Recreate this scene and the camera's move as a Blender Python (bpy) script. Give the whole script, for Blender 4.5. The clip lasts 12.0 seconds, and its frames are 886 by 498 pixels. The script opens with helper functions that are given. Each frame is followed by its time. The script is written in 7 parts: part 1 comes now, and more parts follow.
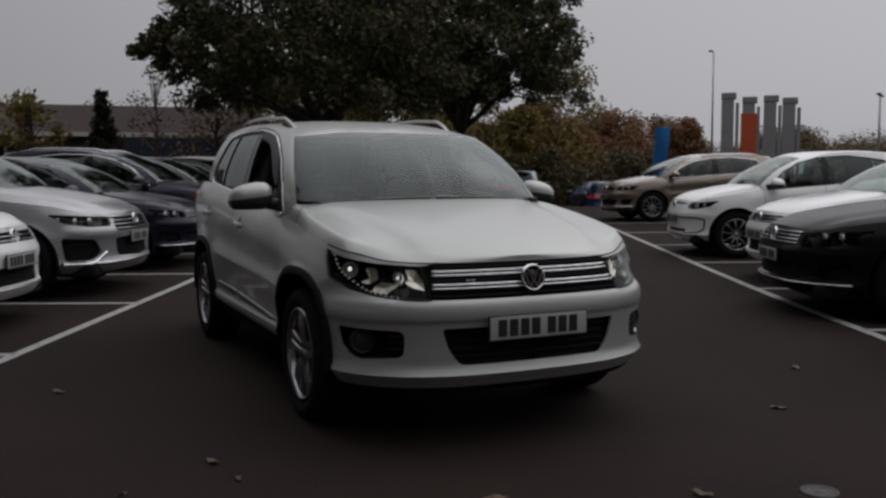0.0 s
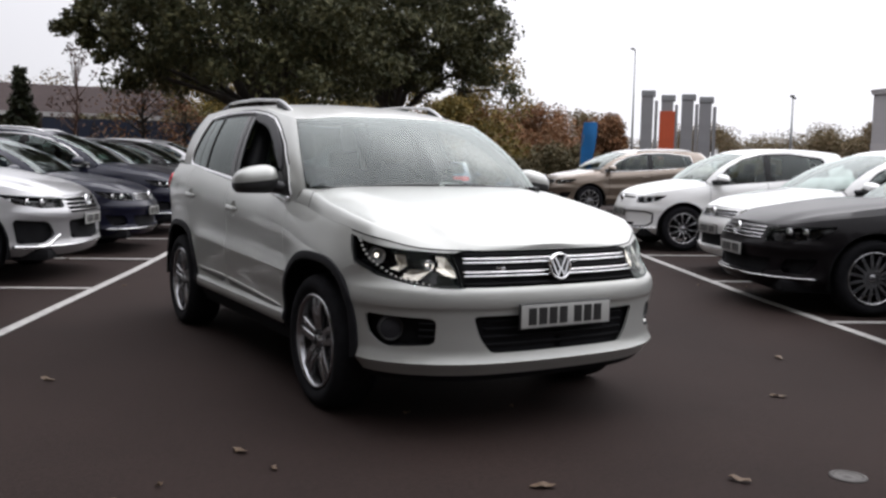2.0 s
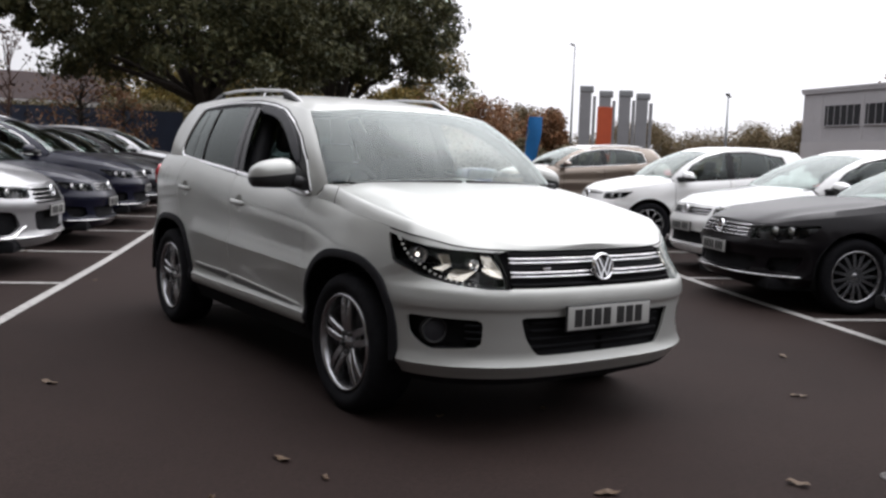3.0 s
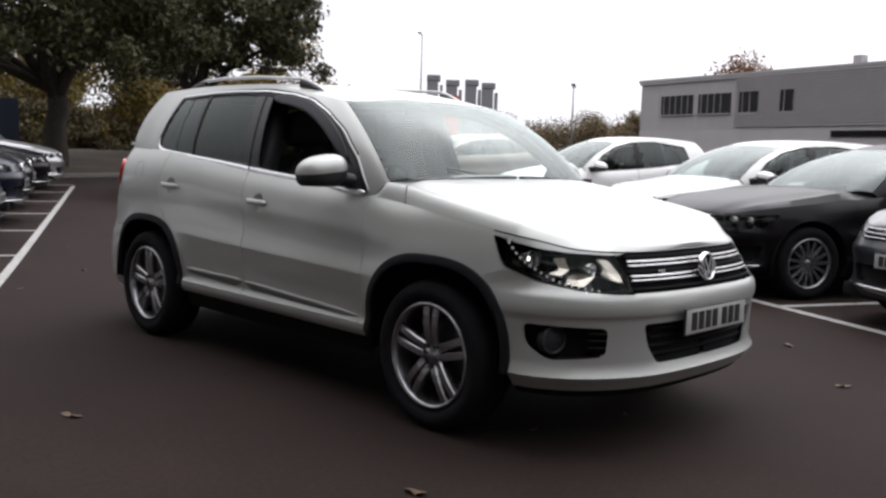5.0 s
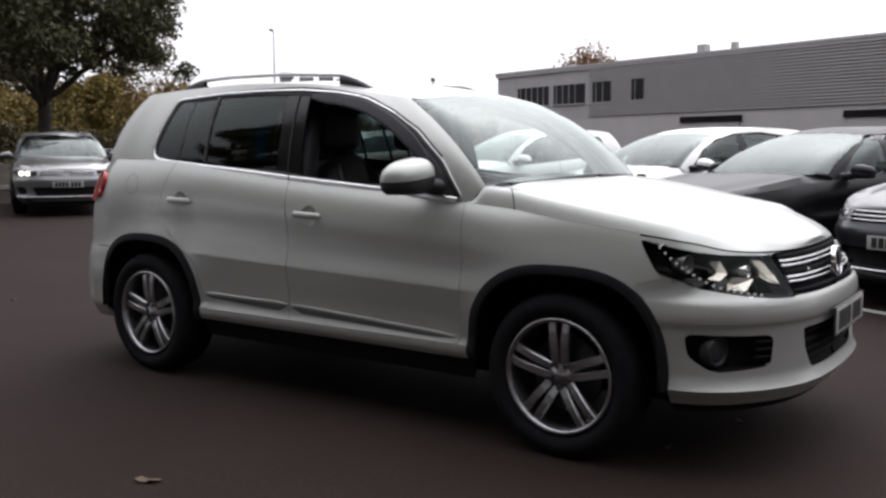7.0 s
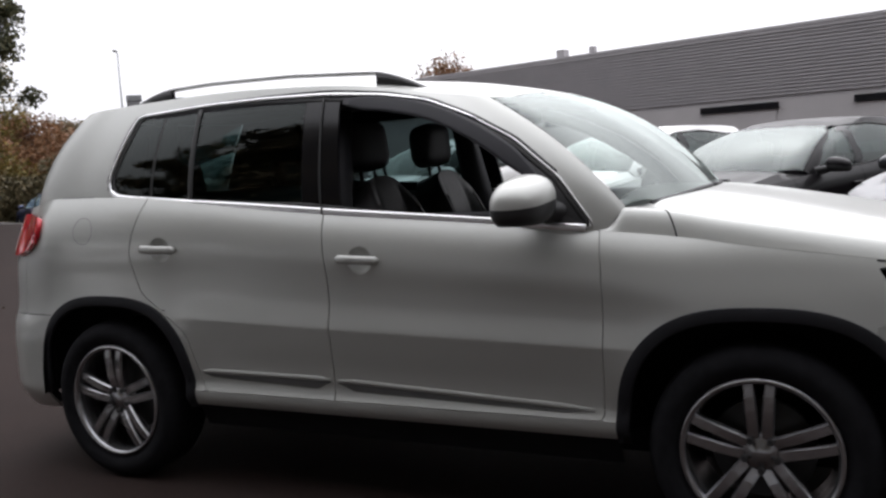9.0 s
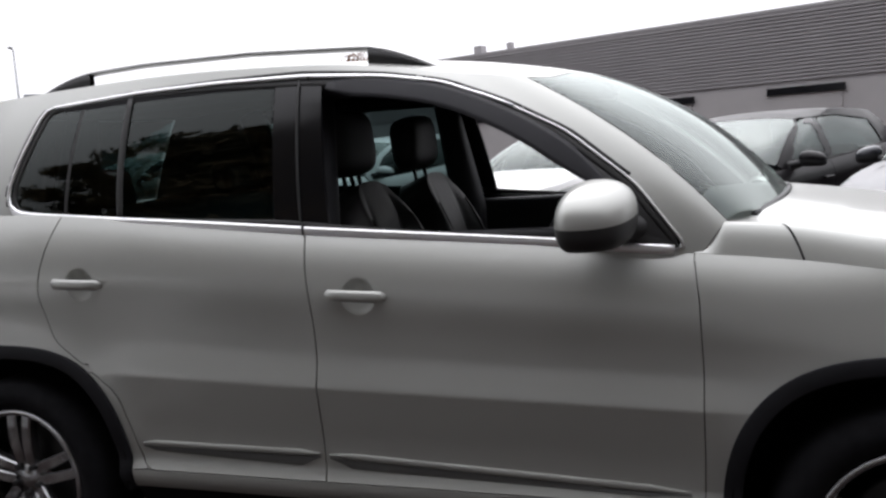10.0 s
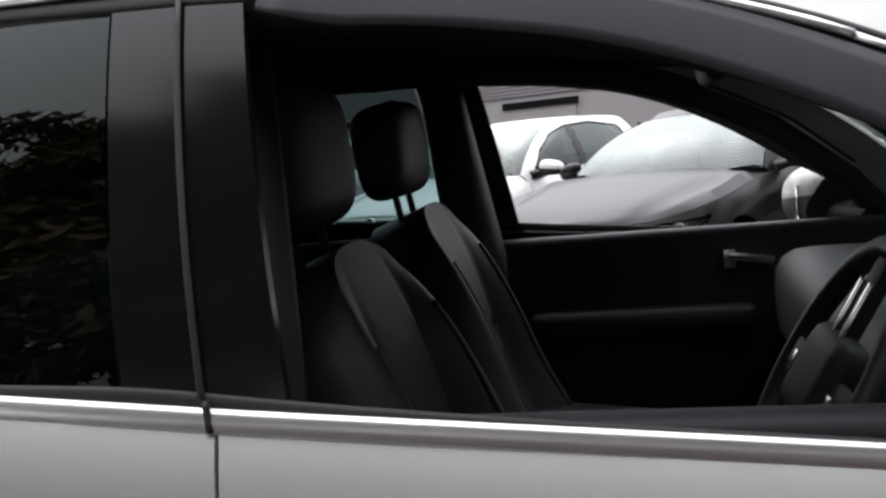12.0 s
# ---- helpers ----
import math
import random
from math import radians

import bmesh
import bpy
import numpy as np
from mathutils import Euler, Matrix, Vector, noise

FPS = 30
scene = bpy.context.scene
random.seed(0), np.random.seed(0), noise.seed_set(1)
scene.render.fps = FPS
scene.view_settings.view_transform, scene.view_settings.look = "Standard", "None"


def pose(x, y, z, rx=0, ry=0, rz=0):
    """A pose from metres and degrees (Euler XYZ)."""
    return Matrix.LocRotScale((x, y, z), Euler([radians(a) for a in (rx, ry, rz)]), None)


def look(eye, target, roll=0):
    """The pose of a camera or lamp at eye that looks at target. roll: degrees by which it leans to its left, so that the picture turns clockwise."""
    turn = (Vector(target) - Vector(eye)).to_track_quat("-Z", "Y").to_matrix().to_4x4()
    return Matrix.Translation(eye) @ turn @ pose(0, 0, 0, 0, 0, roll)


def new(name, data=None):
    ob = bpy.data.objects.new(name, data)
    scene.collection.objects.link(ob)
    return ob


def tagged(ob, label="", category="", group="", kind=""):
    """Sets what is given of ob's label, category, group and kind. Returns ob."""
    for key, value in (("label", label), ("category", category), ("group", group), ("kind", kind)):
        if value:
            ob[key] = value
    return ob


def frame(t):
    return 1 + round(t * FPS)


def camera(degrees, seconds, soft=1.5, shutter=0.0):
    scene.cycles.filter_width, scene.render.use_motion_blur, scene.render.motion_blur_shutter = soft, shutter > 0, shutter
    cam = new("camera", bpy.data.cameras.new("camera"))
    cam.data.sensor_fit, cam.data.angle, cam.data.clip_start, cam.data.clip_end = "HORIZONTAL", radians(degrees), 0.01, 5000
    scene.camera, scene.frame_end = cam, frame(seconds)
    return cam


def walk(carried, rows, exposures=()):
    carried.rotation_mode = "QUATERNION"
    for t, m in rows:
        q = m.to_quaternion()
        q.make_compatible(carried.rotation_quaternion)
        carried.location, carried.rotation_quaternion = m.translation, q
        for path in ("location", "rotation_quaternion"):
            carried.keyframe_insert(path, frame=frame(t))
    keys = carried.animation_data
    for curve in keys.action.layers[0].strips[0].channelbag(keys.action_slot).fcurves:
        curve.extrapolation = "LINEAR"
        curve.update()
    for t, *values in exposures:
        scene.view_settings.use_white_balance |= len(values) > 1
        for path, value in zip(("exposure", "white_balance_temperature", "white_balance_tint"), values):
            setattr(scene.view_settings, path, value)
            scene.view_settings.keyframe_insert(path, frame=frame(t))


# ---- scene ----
cam = camera(52.4, 12.0, soft=2.6)
PATH = [
    (0, (-2.139, -5.719, 1.247), (-1.303, -3.909, 1.082), -0.2),
    (0.5, (-2.147, -5.724, 1.251), (-1.298, -3.919, 1.092), 0.1),
    (1, (-2.254, -5.684, 1.245), (-1.374, -3.897, 1.08), 0.8),
    (1.5, (-2.468, -5.606, 1.244), (-1.524, -3.851, 1.066), 1.3),
    (2, (-2.583, -5.456, 1.226), (-1.584, -3.734, 1.041), 1.2),
    (2.5, (-2.691, -5.25, 1.245), (-1.651, -3.554, 1.047), 1.4),
    (3, (-2.933, -5.086, 1.232), (-1.809, -3.444, 1.034), 2.0),
    (5, (-3.615, -4.1, 1.229), (-2.213, -2.688, 1.017), 1.8),
    (5.5, (-3.72, -3.811, 1.223), (-2.275, -2.444, 1.01), 1.4),
    (6, (-3.906, -3.56, 1.222), (-2.396, -2.264, 1.017), 0.9),
    (6.5, (-4.032, -3.284, 1.23), (-2.46, -2.066, 1.02), 0.2),
    (7, (-4.025, -2.974, 1.235), (-2.41, -1.815, 1.019), -0.3),
    (9, (-3.628, -1.646, 1.269), (-1.849, -0.753, 1.073), -3.4),
    (9.5, (-3.371, -1.313, 1.284), (-1.545, -0.523, 1.084), -4.3),
    (10, (-3.041, -1.026, 1.297), (-1.187, -0.305, 1.084), -4.1),
    (10.5, (-2.708, -0.761, 1.299), (-0.833, -0.106, 1.062), -4.8),
    (11, (-2.309, -0.532, 1.308), (-0.417, 0.066, 1.051), -5.3),
    (11.5, (-1.954, -0.342, 1.321), (-0.043, 0.2, 1.085), -5.4),
    (12, (-1.597, -0.182, 1.344), (0.334, 0.284, 1.117), -5.5),
]
walk(cam, [(t, look(eye, target, roll)) for t, eye, target, roll in PATH],
     exposures=[(t, stops, 6350, 13) for t, stops in ((0.0, -1.38), (0.4, -0.95), (0.8, -0.38), (1.2, 0.0), (7.0, 0.0), (9.5, 0.0), (10.5, 0.05), (11.0, 0.05), (11.5, 0.25), (12.0, 0.42))])

# ---------------------------------------------------------------- sky and light
world = bpy.data.worlds.new("world")
scene.world = world
world.use_nodes = True
wt = world.node_tree
wt.nodes.clear()
w_out = wt.nodes.new("ShaderNodeOutputWorld")
w_bg = wt.nodes.new("ShaderNodeBackground")
w_sky = wt.nodes.new("ShaderNodeTexSky")
w_sky.sky_type = "NISHITA"
w_sky.sun_disc = False
w_sky.sun_elevation = radians(48)
w_sky.sun_rotation = radians(72)
w_sky.dust_density = 6.0
w_sky.air_density = 1.0
w_hsv = wt.nodes.new("ShaderNodeHueSaturation")
w_hsv.inputs["Saturation"].default_value = 0.12
w_cloud = wt.nodes.new("ShaderNodeMixRGB")
w_cloud.inputs[0].default_value = 0.88
w_cloud.inputs[2].default_value = (7.2, 7.2, 7.35, 1)
wt.links.new(w_sky.outputs[0], w_hsv.inputs["Color"])
wt.links.new(w_hsv.outputs[0], w_cloud.inputs[1])
# an overcast dome: brighter overhead than at the horizon
w_dir = wt.nodes.new("ShaderNodeTexCoord")
w_xyz = wt.nodes.new("ShaderNodeSeparateXYZ")
w_up = wt.nodes.new("ShaderNodeMapRange")
w_up.inputs["From Min"].default_value = 0.18
w_up.inputs["From Max"].default_value = 1.0
w_up.inputs["To Min"].default_value = 0.84
w_up.inputs["To Max"].default_value = 2.1
w_mul = wt.nodes.new("ShaderNodeMixRGB")
w_mul.blend_type = "MULTIPLY"
w_mul.inputs[0].default_value = 1.0
wt.links.new(w_dir.outputs["Generated"], w_xyz.inputs[0])
wt.links.new(w_xyz.outputs["Z"], w_up.inputs["Value"])
wt.links.new(w_cloud.outputs[0], w_mul.inputs[1])
wt.links.new(w_up.outputs[0], w_mul.inputs[2])
# and brighter on the side of the veiled sun
SUN_FROM = Vector((18, 6, 21)).normalized()
w_dot = wt.nodes.new("ShaderNodeVectorMath")
w_dot.operation = "DOT_PRODUCT"
w_dot.inputs[1].default_value = SUN_FROM
w_side = wt.nodes.new("ShaderNodeMapRange")
w_side.interpolation_type = "SMOOTHSTEP"
w_side.inputs["From Min"].default_value = -0.4
w_side.inputs["From Max"].default_value = 1.1
w_side.inputs["To Min"].default_value = 0.70
w_side.inputs["To Max"].default_value = 1.80
w_mul2 = wt.nodes.new("ShaderNodeMixRGB")
w_mul2.blend_type = "MULTIPLY"
w_mul2.inputs[0].default_value = 1.0
wt.links.new(w_dir.outputs["Generated"], w_dot.inputs[0])
wt.links.new(w_dot.outputs["Value"], w_side.inputs["Value"])
wt.links.new(w_mul.outputs[0], w_mul2.inputs[1])
wt.links.new(w_side.outputs[0], w_mul2.inputs[2])
wt.links.new(w_mul2.outputs[0], w_bg.inputs["Color"])
w_bg.inputs["Strength"].default_value = 0.122
wt.links.new(w_bg.outputs[0], w_out.inputs["Surface"])

sun = new("sun", bpy.data.lights.new("sun", "SUN"))
sun.data.energy = 0.6
sun.data.angle = radians(100)
sun.data.color = (1.0, 0.97, 0.93)
sun.matrix_world = look(SUN_FROM * 28, (0, 0, 0))


# ---------------------------------------------------------------- materials
def material(name, color=(0.5, 0.5, 0.5), rough=0.5, metal=0.0, coat=0.0, spec=0.5, emit=0.0,
             noise_scale=0.0, noise_amount=0.0, bump=0.0, bump_scale=200.0, color2=None, per="", flake=0.0,
             big_scale=0.0, big_amount=0.0):
    m = bpy.data.materials.new(name)
    m.use_nodes = True
    nt = m.node_tree
    b = nt.nodes["Principled BSDF"]
    b.inputs["Base Color"].default_value = (*color, 1)
    b.inputs["Roughness"].default_value = rough
    b.inputs["Metallic"].default_value = metal
    b.inputs["Coat Weight"].default_value = coat
    b.inputs["Coat Roughness"].default_value = 0.09
    b.inputs["Specular IOR Level"].default_value = spec
    if emit:
        b.inputs["Emission Color"].default_value = (*color, 1)
        b.inputs["Emission Strength"].default_value = emit
    coord = nt.nodes.new("ShaderNodeTexCoord")
    last = None
    if color2 is not None:
        mix = nt.nodes.new("ShaderNodeMixRGB")
        mix.inputs[1].default_value = (*color, 1)
        mix.inputs[2].default_value = (*color2, 1)
        if per == "object":
            info = nt.nodes.new("ShaderNodeObjectInfo")
            nt.links.new(info.outputs["Random"], mix.inputs[0])
        elif per == "island":
            info = nt.nodes.new("ShaderNodeNewGeometry")
            nt.links.new(info.outputs["Random Per Island"], mix.inputs[0])
        else:
            n = nt.nodes.new("ShaderNodeTexNoise")
            n.inputs["Scale"].default_value = noise_scale or 5.0
            n.inputs["Detail"].default_value = 6
            n.inputs["Roughness"].default_value = 0.65
            nt.links.new(coord.outputs["Object"], n.inputs["Vector"])
            ramp = nt.nodes.new("ShaderNodeMapRange")
            ramp.inputs["From Min"].default_value = 0.32
            ramp.inputs["From Max"].default_value = 0.68
            nt.links.new(n.outputs["Fac"], ramp.inputs["Value"])
            nt.links.new(ramp.outputs[0], mix.inputs[0])
        last = mix.outputs[0]
    for scale, amount in ((noise_scale, noise_amount), (big_scale, big_amount)):
        if not (scale and amount):
            continue
        n = nt.nodes.new("ShaderNodeTexNoise")
        n.inputs["Scale"].default_value = scale
        n.inputs["Detail"].default_value = 5
        nt.links.new(coord.outputs["Object"], n.inputs["Vector"])
        rng = nt.nodes.new("ShaderNodeMapRange")
        rng.inputs["From Min"].default_value = 0.25
        rng.inputs["From Max"].default_value = 0.75
        rng.inputs["To Min"].default_value = 1 - amount
        rng.inputs["To Max"].default_value = 1 + amount
        nt.links.new(n.outputs["Fac"], rng.inputs["Value"])
        mul = nt.nodes.new("ShaderNodeMixRGB")
        mul.blend_type = "MULTIPLY"
        mul.inputs[0].default_value = 1
        mul.inputs[1].default_value = (*color, 1)
        if last is not None:
            nt.links.new(last, mul.inputs[1])
        nt.links.new(rng.outputs[0], mul.inputs[2])
        last = mul.outputs[0]
    if last is not None:
        nt.links.new(last, b.inputs["Base Color"])
    if bump:
        n = nt.nodes.new("ShaderNodeTexNoise")
        n.inputs["Scale"].default_value = bump_scale
        n.inputs["Detail"].default_value = 4
        nt.links.new(coord.outputs["Object"], n.inputs["Vector"])
        bp = nt.nodes.new("ShaderNodeBump")
        bp.inputs["Strength"].default_value = bump
        bp.inputs["Distance"].default_value = 0.01
        nt.links.new(n.outputs["Fac"], bp.inputs["Height"])
        nt.links.new(bp.outputs[0], b.inputs["Normal"])
    return m


def glass_material(name, tint, ior=1.5, rough=0.0):
    m = bpy.data.materials.new(name)
    m.use_nodes = True
    nt = m.node_tree
    nt.nodes.clear()
    out = nt.nodes.new("ShaderNodeOutputMaterial")
    tr = nt.nodes.new("ShaderNodeBsdfTransparent")
    tr.inputs[0].default_value = (*tint, 1)
    gl = nt.nodes.new("ShaderNodeBsdfGlossy")
    gl.inputs["Roughness"].default_value = rough
    gl.inputs["Color"].default_value = (0.93, 1.0, 0.975, 1)
    fr = nt.nodes.new("ShaderNodeFresnel")
    fr.inputs["IOR"].default_value = ior
    mix = nt.nodes.new("ShaderNodeMixShader")
    nt.links.new(fr.outputs[0], mix.inputs[0])
    nt.links.new(tr.outputs[0], mix.inputs[1])
    nt.links.new(gl.outputs[0], mix.inputs[2])
    nt.links.new(mix.outputs[0], out.inputs["Surface"])
    return m


def paint(name, color, metal=0.5, rough=0.32, coat=1.0, spec=0.5):
    return material(name, color, rough=rough, metal=metal, coat=coat, spec=spec, noise_scale=900.0, noise_amount=0.05,
                    big_scale=1.3, big_amount=0.03)


M_SILVER = paint("silver_white_paint", (0.388, 0.394, 0.373), metal=0.45, rough=0.42, coat=0.55)
M_PAINT = {
    "pewter": paint("pewter_paint", (0.20, 0.20, 0.20), 0.6),
    "silver": paint("silver_paint", (0.36, 0.36, 0.365), 0.6, coat=0.7),
    "white": paint("white_paint", (0.78, 0.78, 0.77), 0.0, 0.4),
    "navy": paint("navy_blue_paint", (0.004, 0.005, 0.016), 0.2, coat=0.45, spec=0.2),
    "black": paint("black_paint", (0.005, 0.004, 0.005), 0.0, 0.4, coat=0.22, spec=0.10),
    "grey": paint("dark_grey_paint", (0.018, 0.020, 0.026), 0.4, coat=0.5),
    "beige": paint("beige_brown_paint", (0.20, 0.16, 0.125), 0.6),
    "blue": paint("blue_paint", (0.016, 0.030, 0.11), 0.4),
    "steel": paint("steel_blue_paint", (0.06, 0.09, 0.13), 0.5),
}
M_CHROME = material("chrome", (0.80, 0.80, 0.81), rough=0.10, metal=1.0)
M_TRIMCHROME = material("brushed_window_trim", (0.85, 0.85, 0.86), rough=0.34, metal=1.0)
M_RAIL = material("anodised_rail", (0.50, 0.50, 0.50), rough=0.4, metal=1.0)
M_SATIN = material("satin_chrome", (0.74, 0.74, 0.74), rough=0.20, metal=1.0)
M_SATINDARK = material("dark_satin_metal", (0.16, 0.16, 0.165), rough=0.35, metal=1.0)
M_ALLOY = material("alloy", (0.33, 0.33, 0.34), rough=0.25, metal=0.9, noise_scale=40, noise_amount=0.08)
M_TYRE = material("tyre_rubber", (0.011, 0.011, 0.0125), rough=0.9, spec=0.08, noise_scale=30, noise_amount=0.25)
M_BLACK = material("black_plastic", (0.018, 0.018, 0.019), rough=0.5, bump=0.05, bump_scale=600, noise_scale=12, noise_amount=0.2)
M_GLOSSBLACK = material("gloss_black_trim", (0.006, 0.006, 0.007), rough=0.14, spec=0.35)
M_RUBBER = material("rubber_seal", (0.01, 0.01, 0.01), rough=0.6)
# grey for the shade painted under the door strips and for the fuel flap line
M_SHADEGAP = material("grey_strip_shade_and_gap", (0.085, 0.085, 0.083), rough=0.5, noise_scale=20, noise_amount=0.1)
M_TRIM = material("grey_arch_plastic", (0.009, 0.009, 0.011), rough=0.7, spec=0.2, bump=0.08, bump_scale=500, noise_scale=9, noise_amount=0.2)
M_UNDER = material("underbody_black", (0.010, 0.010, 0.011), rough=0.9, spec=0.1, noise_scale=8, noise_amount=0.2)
M_GLASS = glass_material("clear_glass", (0.66, 0.74, 0.71), ior=1.62, rough=0.07)
M_TINT = glass_material("privacy_glass", (0.12, 0.17, 0.17), ior=1.38)
M_LENS = glass_material("lamp_lens", (0.95, 0.95, 0.95), ior=1.16)
M_REFLECT = material("lamp_reflector", (0.7, 0.7, 0.7), rough=0.12, metal=1.0)
M_CREAM = material("warm_reflector", (0.56, 0.53, 0.46), rough=0.22, metal=0.85, noise_scale=30, noise_amount=0.15)
M_LED = material("lit_lamp", (1.0, 0.93, 0.82), emit=2.4)
M_LEDSOFT = material("lit_daytime_lamp", (0.30, 0.295, 0.28), rough=0.3, emit=0.75)
M_RED = material("red_lamp_lens", (0.60, 0.018, 0.03), rough=0.1, coat=1.0)
M_PLATE = material("white_plate", (0.36, 0.36, 0.345), rough=0.35, noise_scale=20, noise_amount=0.05)
M_CHAR = material("black_plate_bar", (0.015, 0.015, 0.015), rough=0.4)
M_LEATHER = material("black_leather", (0.024, 0.023, 0.0245), rough=0.5, spec=0.35, bump=0.15, bump_scale=300, noise_scale=8, noise_amount=0.2)
M_PIPING = material("grey_piping", (0.030, 0.029, 0.028), rough=0.6, noise_scale=30, noise_amount=0.15)
M_CABIN = material("cabin_plastic", (0.020, 0.020, 0.023), rough=0.6, spec=0.3, bump=0.06, bump_scale=500)
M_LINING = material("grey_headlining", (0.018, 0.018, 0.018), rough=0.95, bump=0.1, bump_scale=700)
M_PAPER = material("white_paper", (0.62, 0.63, 0.61), rough=0.8)
M_SMOKE = material("smoked_deflector", (0.030, 0.030, 0.034), rough=0.45, spec=0.18, noise_scale=6, noise_amount=0.15)


# ---------------------------------------------------------------- mesh helpers
def mesh_object(name, verts, faces, mat, parent=None, label="", smooth=True):
    me = bpy.data.meshes.new(name)
    me.from_pydata([tuple(map(float, v)) for v in verts], [], [tuple(map(int, f)) for f in faces])
    me.materials.append(mat)
    if smooth:
        me.shade_smooth()
    ob = new(name, me)
    if parent is not None:
        ob.parent = parent
    if label:
        tagged(ob, label)
    return ob


def part(name, bm, mat, parent, label="", smooth=True, sharp=40):
    """Links a bmesh as one mesh object under a thing or a part."""
    me = bpy.data.meshes.new(name)
    for f in bm.faces:
        f.smooth = smooth
    if smooth:
        for e in bm.edges:
            if len(e.link_faces) == 2 and e.calc_face_angle(0) > radians(sharp):
                e.smooth = False
    bm.to_mesh(me)
    bm.free()
    me.materials.append(mat)
    ob = new(name, me)
    if parent is not None:
        ob.parent = parent
    if label:
        tagged(ob, label)
    return ob


def root(name, m, label, category, group="", kind=""):
    ob = new(name)
    ob.empty_display_size = 0.2
    ob.matrix_world = m
    return tagged(ob, label, category, group, kind)


def box(bm, size, at=(0, 0, 0), turn=(0, 0, 0), bevel=0.0, segments=2):
    r = bmesh.ops.create_cube(bm, size=1)
    vs = r["verts"]
    if bevel:
        bmesh.ops.scale(bm, vec=size, verts=vs)
        es = list({e for v in vs for e in v.link_edges})
        rb = bmesh.ops.bevel(bm, geom=es, offset=bevel, segments=segments, profile=0.6, affect="EDGES")
        vs = list({v for f in rb["faces"] for v in f.verts} | {v for v in vs if v.is_valid})
        bmesh.ops.transform(bm, matrix=pose(*at, *turn), verts=vs)
    else:
        bmesh.ops.transform(bm, matrix=pose(*at, *turn) @ Matrix.Diagonal((*size, 1)), verts=vs)
    return vs


def revolve(profile, n=48, axis="x"):
    """A closed or open profile of (radius, height along the axis) turned round the x axis; verts and faces."""
    p = np.array(profile, float)
    a = np.linspace(0, 2 * np.pi, n, endpoint=False)
    r, h = p[:, 0], p[:, 1]
    v = np.stack([np.broadcast_to(h, (n, len(p))), np.cos(a)[:, None] * r, np.sin(a)[:, None] * r], -1).reshape(-1, 3)
    if axis == "z":
        v = v[:, [1, 2, 0]]
    k = len(p)
    faces = [(i * k + j, i * k + j + 1, ((i + 1) % n) * k + j + 1, ((i + 1) % n) * k + j) for i in range(n) for j in range(k - 1)]
    return v, faces


def hermite(xs, ys):
    """A smooth curve through knots (monotone between them)."""
    xs, ys = np.array(xs, float), np.array(ys, float)
    h, d = np.diff(xs), np.diff(ys) / np.diff(xs)
    m = np.zeros_like(ys)
    for i in range(1, len(xs) - 1):
        if d[i - 1] * d[i] > 0:
            w1, w2 = 2 * h[i] + h[i - 1], h[i] + 2 * h[i - 1]
            m[i] = (w1 + w2) / (w1 / d[i - 1] + w2 / d[i])
    m[0], m[-1] = d[0], d[-1]

    def f(x):
        x = np.clip(np.asarray(x, float), xs[0], xs[-1])
        i = np.clip(np.searchsorted(xs, x) - 1, 0, len(h) - 1)
        t = (x - xs[i]) / h[i]
        return ((1 + 2 * t) * (1 - t) ** 2 * ys[i] + t * (1 - t) ** 2 * h[i] * m[i]
                + t * t * (3 - 2 * t) * ys[i + 1] + t * t * (t - 1) * h[i] * m[i + 1])
    return f


def spline(points, params=None):
    """A smooth curve in space through points; by default its parameter is the chord length."""
    p = np.array(points, float)
    s = np.r_[0, np.cumsum(np.linalg.norm(np.diff(p, axis=0), axis=1))] if params is None else np.array(params, float)
    h = np.diff(s)[:, None]
    d = np.diff(p, axis=0) / h
    m = np.zeros_like(p)
    m[1:-1] = (d[:-1] * h[1:] + d[1:] * h[:-1]) / (h[1:] + h[:-1])
    m[0], m[-1] = d[0], d[-1]

    def f(x):
        x = np.clip(np.asarray(x, float), s[0], s[-1])
        i = np.clip(np.searchsorted(s, x) - 1, 0, len(h) - 1)
        t = ((x - s[i]) / h[i, 0])[..., None]
        return ((1 + 2 * t) * (1 - t) ** 2 * p[i] + t * (1 - t) ** 2 * h[i] * m[i]
                + t * t * (3 - 2 * t) * p[i + 1] + t * t * (t - 1) * h[i] * m[i + 1])
    return f, s


def inside_distance(poly):
    """Signed distance to a closed polygon in two coordinates: negative inside."""
    p = np.array(poly, float)
    q = np.roll(p, -1, axis=0)

    def f(a, b):
        a, b = np.asarray(a)[..., None], np.asarray(b)[..., None]
        e = q - p
        t = np.clip(((a - p[:, 0]) * e[:, 0] + (b - p[:, 1]) * e[:, 1]) / (e ** 2).sum(1), 0, 1)
        d = np.hypot(a - p[:, 0] - t * e[:, 0], b - p[:, 1] - t * e[:, 1]).min(-1)
        with np.errstate(divide="ignore", invalid="ignore"):
            cross = (p[:, 1] > b) != (q[:, 1] > b)
            xs = e[:, 0] * (b - p[:, 1]) / np.where(e[:, 1] == 0, 1e-12, e[:, 1]) + p[:, 0]
        ins = (cross & (a < xs)).sum(-1) % 2 == 1
        return np.where(ins, -d, d)
    return f


